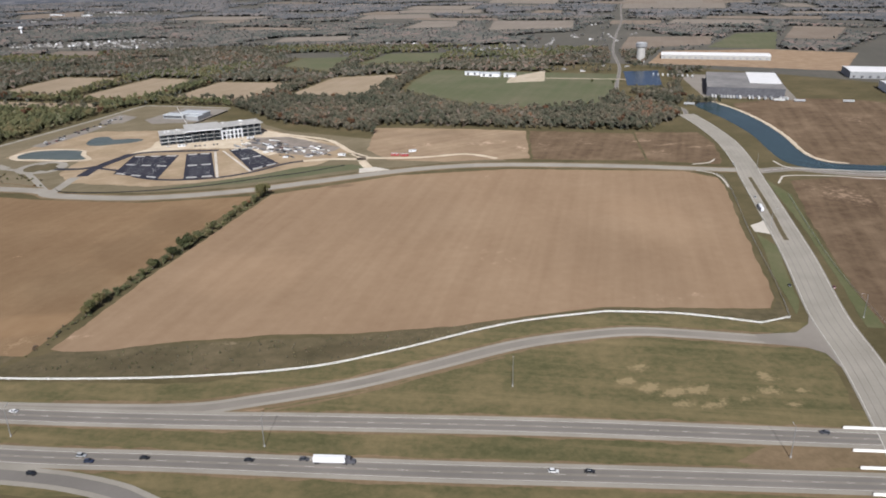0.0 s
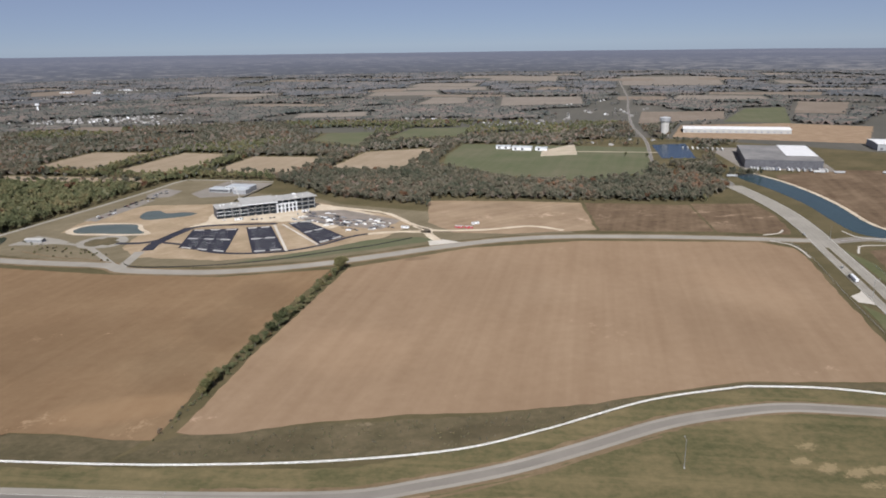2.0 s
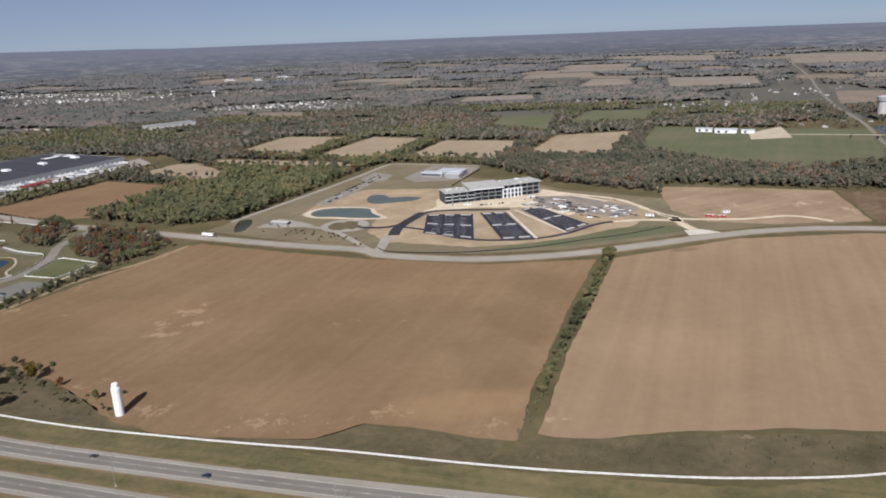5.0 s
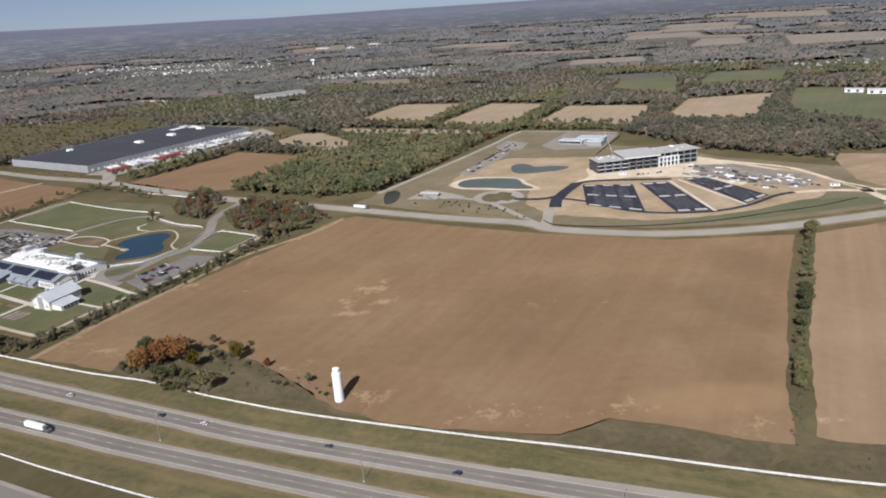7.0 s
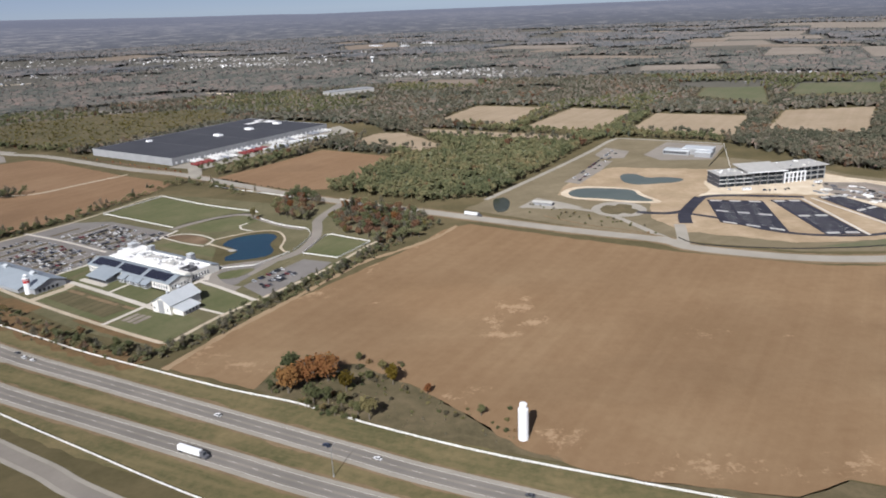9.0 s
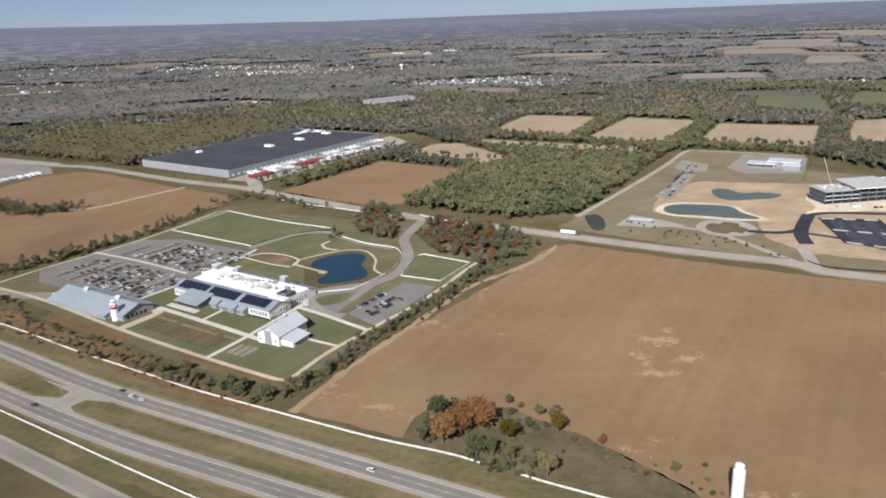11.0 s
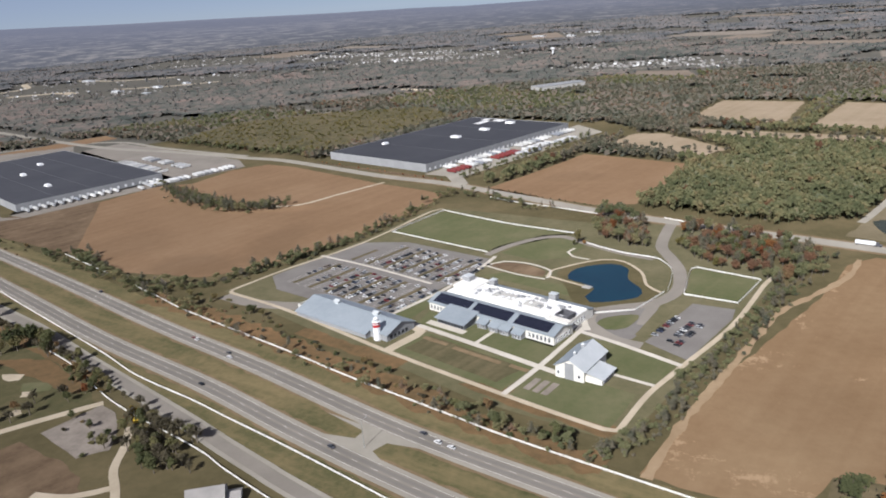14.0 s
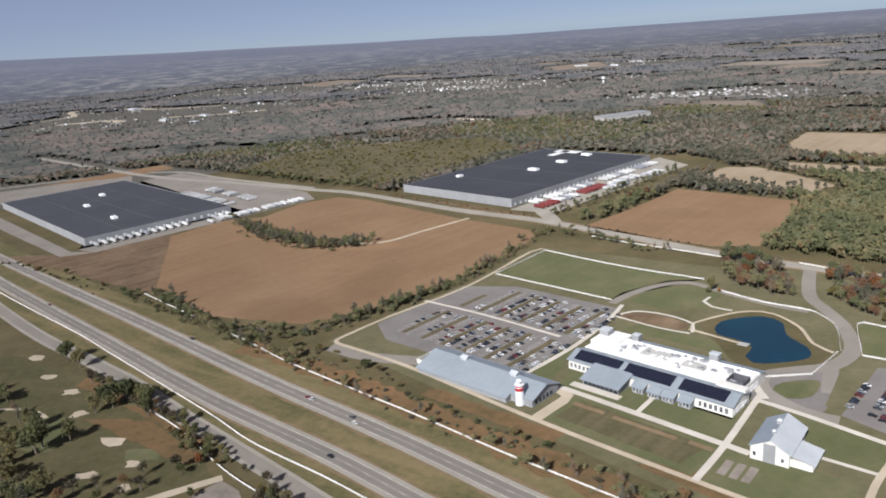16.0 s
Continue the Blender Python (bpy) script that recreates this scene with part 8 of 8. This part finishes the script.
for key, x, y, s in (("orange_small", -524, 449, 1.0), ("yellow", -470, 413, 0.6), ("green_a", -599, 485, 1.2), ("green_a", -592, 492, 1.2), ("pine", -603, 478, 1.1), ("pine", -607, 442, 1.2), ("pine", -596, 449, 1.2), ("green_a", -575, 405, 1.1), ("mixed_a", -563, 400, 1.1), ("mixed_a", -585, 398, 1.1), ("green_a", -600, 410, 1.1), ("mixed_a", -540, 415, 0.9), ("bare", -552, 412, 1.0),
                     ("pine", -590, 497, 0.9), ("green_a", -583, 494, 1.0), ("green_a", -576, 488, 0.95), ("pine", -570, 478, 0.9), ("green_a", -596, 484, 1.0), ("green_a", -672, 541, 1.1), ("green_a", -655, 532, 1.0), ("pine", -627, 458, 1.2), ("pine", -618, 452, 1.2), ("green_a", -606, 436, 1.3), ("green_a", -622, 437, 1.3), ("mixed_a", -599, 412, 1.2), ("bare", -586, 408, 1.2), ("pine", -612, 426, 1.1),
                     ("bare", -530, 413, 1.1), ("orange_small", -514, 436, 1.1), ("bare", -522, 430, 1.1), ("mixed_a", -518, 427, 0.9), ("bare", -536, 424, 1.0), ("bare", -535, 405, 1.0), ("mixed_a", -545, 402, 1.1), ("bare", -560, 406, 1.1), ("green_b", -503, 410, 0.7), ("green_b", -488, 403, 0.7), ("mixed_b", -474, 397, 0.8), ("green_b", -480, 393, 0.6), ("green_a", -469, 387, 0.6), ("bush_b", -476, 380, 1.0), ("orange_small", -472, 409, 0.7),
                     ("green_b", -537, 455, 0.9), ("mixed_b", -529, 446, 0.8), ("bush_a", -490, 405, 0.8), ("bush_b", -484, 398, 0.9), ("bush_a", -496, 408, 0.7), ("bush_b", -478, 390, 0.9), ("bush_c", -500, 400, 0.8), ("green_b", -467, 392, 0.6), ("green_a", -640, 420, 1.1), ("mixed_a", -625, 400, 1.1), ("green_a", -660, 450, 1.0)):
    plant(key, x, y, s, "trees of the golf course")
grove([(150, 236), (230, 236), (330, 216), (420, 211), (470, 208), (409, 209), (343, 199), (297, 195), (216, 210)], 260, ["bush_a", "bush_c", "bush_b", "bush_c"], "low shrubs in the scrub bank", 0.12, 0.4)
grove([(-30, 298), (-48, 322), (-80, 352), (-116, 382), (-150, 386), (-160, 362), (-100, 326)], 90, ["bush_a", "bush_c"], "low shrubs in the scrub bank", 0.12, 0.4)
GOLF = [(-760, 470), (-690, 500), (-640, 470), (-620, 420), (-560, 395), (-570, 370), (-700, 380)]
grove(GOLF, 120, ["mixed_a", "green_a", "bare", "green_b"], "half-bare trees of the golf course", 0.8, 1.15)
along([(-1000, 770), (-860, 735), (-740, 672)], 6, ["bush_a", "mixed_b", "bush_c"], 8, 0.7, 1.1, "shrubs along the highway")
along([(-720, 668), (-640, 622), (-560, 577), (-500, 545)], 2.2, ["bush_a", "bush_b", "green_b", "bush_a"], 6.0, 0.7, 1.2, "shrubs along the highway fence", True)
for x, y, s in ((590, 800, 1.0), (600, 795, 0.9), (655, 780, 1.0), (740, 800, 0.8), (860, 960, 0.9), (835, 985, 0.9), (900, 1090, 1.0), (880, 920, 0.7)):
    plant("green_b", x, y, s)


# ---- woods ----
def stand(name, spots, heights, material, label, quads, size, variants=10, lumps=6, thin=1.0, seed=1, trunks=False, heart=0.5):
    """Many trees as one object; spots is (n, 2)."""
    rng = np.random.default_rng(seed)
    shapes = [leaf_cloud(rng, quads, 1.0, 0.42 * thin, 0.18, size, lumps, heart=heart) for _ in range(variants)]
    out = []
    for (x, y), h in zip(spots, heights):
        v = shapes[rng.integers(variants)]
        a = rng.uniform(0, 6.28)
        c, s = math.cos(a), math.sin(a)
        wide = h * rng.uniform(0.85, 1.2)
        out.append(np.stack([(v[:, 0] * c - v[:, 1] * s) * wide + x, (v[:, 0] * s + v[:, 1] * c) * wide + y, v[:, 2] * h], 1))
        if trunks:
            r = 0.016 * h
            for dx, dy in ((r, 0), (0, r)):
                out.append(np.array([(x - dx, y - dy, 0), (x + dx, y + dy, 0), (x + dx * 0.4, y + dy * 0.4, h * 0.75), (x - dx * 0.4, y - dy * 0.4, h * 0.75)]))
    if out:
        tagged(bulk(name, np.concatenate(out), material), label, "woods", kind="stuff")


def grid_spots(x0, x1, y0, y1, step, rng):
    gx, gy = np.meshgrid(np.arange(x0, x1, step), np.arange(y0, y1, step))
    return gx.ravel() + rng.uniform(-0.45, 0.45, gx.size) * step, gy.ravel() + rng.uniform(-0.45, 0.45, gx.size) * step


EDGE_X = [-2600, -1400, -1290, -1120, -1010, -720, -640, -486, -333, -235, -156, -97, -36, 45, 113, 150, 263, 262, 310, 330, 426, 436, 600, 713, 785, 828, 850, 1160, 1400, 3000]
EDGE_Y = [1700, 1210, 1160, 1262, 1262, 1098, 1062, 962, 868, 795, 748, 715, 728, 876, 998, 1022, 965, 960, 845, 805, 715, 762, 684, 630, 608, 660, 760, 700, 850, 1500]
KEEP_OUT = FAR_FIELDS + [FIELD_RED, FIELD_NW, [(-600, 1030), (-432, 925), (-385, 900), (-222, 1160), (-262, 1240), (-415, 1320)],
                         [(-1300, 1110), (-1150, 985), (-860, 785), (-690, 1000), (-700, 1070), (-1000, 1250), (-1110, 1260)], [(915, 815), (1040, 730), (1330, 690), (1420, 880), (1300, 960), (1150, 1060), (1040, 1020)],
                         [(860, 930), (945, 1110), (1030, 1090), (935, 905)], [(-300, 1170), (-235, 1240), (-190, 1180), (-230, 1140)]]
ROADS = [([(-1700, 2250), (-1505, 2262), (-1380, 2318)], 26), ([(-2260, 2300), (-2215, 2480), (-2400, 2720), (-2150, 2700), (-1910, 2590), (-1690, 2595)], 26), ([(-830, 1560), (-716, 1470)], 14), ([(-2050, 2200), (-1900, 2240), (-1800, 2180)], 40), (CAMPUS_RD, 13), (X_ROAD[10:], 12), ([(-1400, 1090), (-1216, 1205), (-1120, 1250), (-1018, 1246), (-900, 1175)], 10), ([(-828, 1799), (-676, 1812), (-558, 1730)], 16)]
wrng = np.random.default_rng(17)


def wood_band(d0, d1, step, seed):
    x, y = grid_spots(-3600, 3600, 600, 4950, step, wrng)
    d, a = np.hypot(x, y - 100), np.arctan2(x, y - 100)
    ok = (d >= d0) & (d < d1) & (np.abs(a) < 0.95) & (np.hypot(x, y - 200) < 4820) & (y > np.interp(x, EDGE_X, EDGE_Y))
    return trimmed(x[ok], y[ok], d[ok])


def trimmed(x, y, d):
    """Only the places where woods stand: off the fields, roads and suburbs."""
    ok = wooded(x, y, d)
    return x[ok], y[ok], d[ok], clearing(x[ok], y[ok])


def clearing(x, y):
    return np.array([noise.noise((u * 0.0042, v * 0.0042, 5)) + 0.4 * noise.noise((u * 0.013, v * 0.013, 9)) for u, v in zip(x, y)])


def wooded(x, y, d):
    ok = np.ones(len(x), bool)
    ux, uy = x / np.hypot(x, y - 100), (y - 100) / np.hypot(x, y - 100)
    for k, poly in enumerate(KEEP_OUT):
        margin = (0.008 if poly is FIELD_RED else 0.045 if k < 24 or k >= len(FAR_FIELDS) else 0.02) * d        # clearings are wider on the side of the road
        for f in (0, 0.33, 0.66, 1.0):
            ok &= ~inside(x + ux * margin * f, y + uy * margin * f, poly)
    for line, r in ROADS:
        ok &= ~near_line(x, y, line, r)
    sub = np.zeros(len(x), bool)
    for (cx, cy), rx, ry, n in SUBURB:
        sub |= (np.abs(x - cx) < rx + 20) & (np.abs(y - cy) < ry + 20)
    cells = {(int(u // 30), int(v // 30)) for u, v in FAR_HOUSES}
    sub |= np.array([(int(u // 30), int(v // 30)) in cells for u, v in zip(x, y)], bool)
    ok &= ~sub | (wrng.random(len(x)) < 0.3)
    where = np.flatnonzero(ok)
    ok[where] = clearing(x[where], y[where]) > np.where(d[where] > 1450, np.where(x[where] < 250, -0.52, -0.28), -0.9)
    return ok


YOUNG_WOOD = [(-900, 1210), (-880, 1370), (-700, 1450), (-536, 1460), (-470, 1340), (-600, 1075), (-700, 1105)]
GREEN_WOOD = [(-220, 780), (-150, 960), (-90, 1100), (110, 1010), (40, 860), (-40, 720)]


def canopy_sheet(d0, d1, cell, low, high, material, label, seed):
    """The closed roof of the woods: crowns as bumps of a sheet that dips to the ground at every edge and gap."""
    rng = np.random.default_rng(seed)
    nx, ny = int(7400 / cell), int(4500 / cell)
    gx, gy = np.meshgrid(np.arange(nx) * cell - 3700, np.arange(ny) * cell + 600)
    x, y = (gx + rng.uniform(-0.42, 0.42, gx.shape) * cell).ravel(), (gy + rng.uniform(-0.42, 0.42, gx.shape) * cell).ravel()
    d, a = np.hypot(x, y - 100), np.arctan2(x, y - 100)
    near = (d >= d0) & (d < d1) & (np.abs(a) < 0.95) & (np.hypot(x, y - 200) < 4840) & (y > np.interp(x, EDGE_X, EDGE_Y) + cell)
    tall = np.zeros(x.size, bool)
    tall[np.flatnonzero(near)] = wooded(x[near], y[near], d[near])
    grid = tall.reshape(ny, nx)        # only where the neighbours are wooded too
    inner = grid.copy()
    inner[1:-1, 1:-1] &= grid[:-2, 1:-1] & grid[2:, 1:-1] & grid[1:-1, :-2] & grid[1:-1, 2:]
    tall = inner.ravel()
    z = np.where(tall, rng.uniform(low, high, x.size), -0.6)
    i = (np.arange(ny - 1)[:, None] * nx + np.arange(nx - 1)[None, :]).ravel()
    quad = np.stack([i, i + 1, i + nx + 1, i + nx], 1)
    quad = quad[tall[quad].sum(1) >= 3]
    cx, cy = x[quad].mean(1), y[quad].mean(1)
    young, green = inside(cx, cy, YOUNG_WOOD), inside(cx, cy, GREEN_WOOD)
    for pick, mat_, words in ((~young & ~green, material, label), (young, "canopy_young", "closed yellow-olive roof of the young woods"), (green, "canopy_green", "closed olive roof of the woods by the road")):
        if not pick.any():
            continue
        keep, back = np.unique(quad[pick], return_inverse=True)
        ob = raw("wood_canopy", np.stack([x, y, z], 1)[keep].tolist(), back.reshape(-1, 4).tolist(), mat_)
        tagged(ob, words, "woods", kind="stuff")


canopy_sheet(480, 1750, 9.0, 4.0, 7.0, "canopy_mid", "closed brown-green roof of the autumn woods", 41)
canopy_sheet(1730, 2750, 12.0, 4.5, 7.5, "canopy_back", "farther roof of the autumn woods partly tinted for haze", 42)
canopy_sheet(2730, 4850, 15.0, 5.0, 8.0, "canopy_far", "distant roof of the autumn woods tinted for haze", 43)
for d0, d1, step, quads, size, hgt in ((500, 800, 7.4, 38, 0.112, 13.5), (800, 1150, 8.2, 19, 0.138, 13.5), (1150, 1700, 10.5, 14, 0.17, 11.5), (1700, 2700, 22, 6, 0.25, 10.5), (2700, 4900, 38, 3, 0.36, 11)):
    x, y, d, c = wood_band(d0, d1, step, 3)
    h = hgt * wrng.uniform(0.7, 1.2, len(x))
    zone = np.array([noise.noise((u * 0.003, v * 0.003, 21)) for u, v in zip(x, y)])
    young = inside(x, y, YOUNG_WOOD)
    green = (inside(x, y, GREEN_WOOD) | (zone > 0.12)) & ~young
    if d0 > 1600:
        stand("distant_woods", np.stack([x, y], 1), h, "wood_far", "distant autumn woods tinted grey for haze", quads, size, thin=1.25, seed=d0, lumps=2 if d0 < 2000 else 1)
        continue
    rusty = (wrng.random(len(x)) < np.where(zone > -0.05, 0.035, 0.012)) & ~young
    stand("woods", np.stack([x, y], 1)[rusty], h[rusty], "wood_rust", "scattered rust-red trees in the woods", quads, size, seed=d0 + 9, lumps=6 if d0 < 1100 else 3)
    x, y, h, green, young = x[~rusty], y[~rusty], h[~rusty], green[~rusty], young[~rusty]
    for m_, pick, label in (("wood_green", green, "dense olive-green autumn woods"), ("wood_yellow", young, "young yellowing woods behind the warehouse"), ("wood_brown", ~green & ~young, "brown half-bare autumn woods")):
        hh = h[pick] * (0.75 if m_ == "wood_yellow" else 1.0)
        stand("woods", np.stack([x, y], 1)[pick], hh, m_, label, quads, size, thin=1.0 if m_ != "wood_yellow" else 0.8, seed=d0 + len(m_), trunks=d0 < 1100, lumps=6 if d0 < 1100 else 3, heart=0.32 if d0 < 800 else 0.42)

# tree rows between the stubble fields
rows = []
for a, b in (((12, 1130), (95, 1300)), ((150, 1085), (245, 1260)), ((320, 1010), (410, 1170)), ((-140, 1100), (90, 1010)), ((160, 1060), (330, 985)), ((-205, 1035), (-90, 985)), ((500, 1040), (590, 1190)), ((-125, 1175), (20, 1135))):
    n = int(math.dist(a, b) / 9)
    rows += [(a[0] + (b[0] - a[0]) * k / n + vrnd.uniform(-4, 4), a[1] + (b[1] - a[1]) * k / n + vrnd.uniform(-4, 4)) for k in range(n)]
stand("tree_row", np.array(rows), [vrnd.uniform(8, 15) for _ in rows], "wood_brown", "tree rows between stubble fields", 60, 0.12, seed=77, trunks=True)

# ---- the plan, from survey units to metres ----
for ob in list(scene.objects):
    if ob.parent is None and ob not in (cam, sun):
        ob.matrix_basis = Matrix.Scale(SURVEY, 4) @ ob.matrix_basis
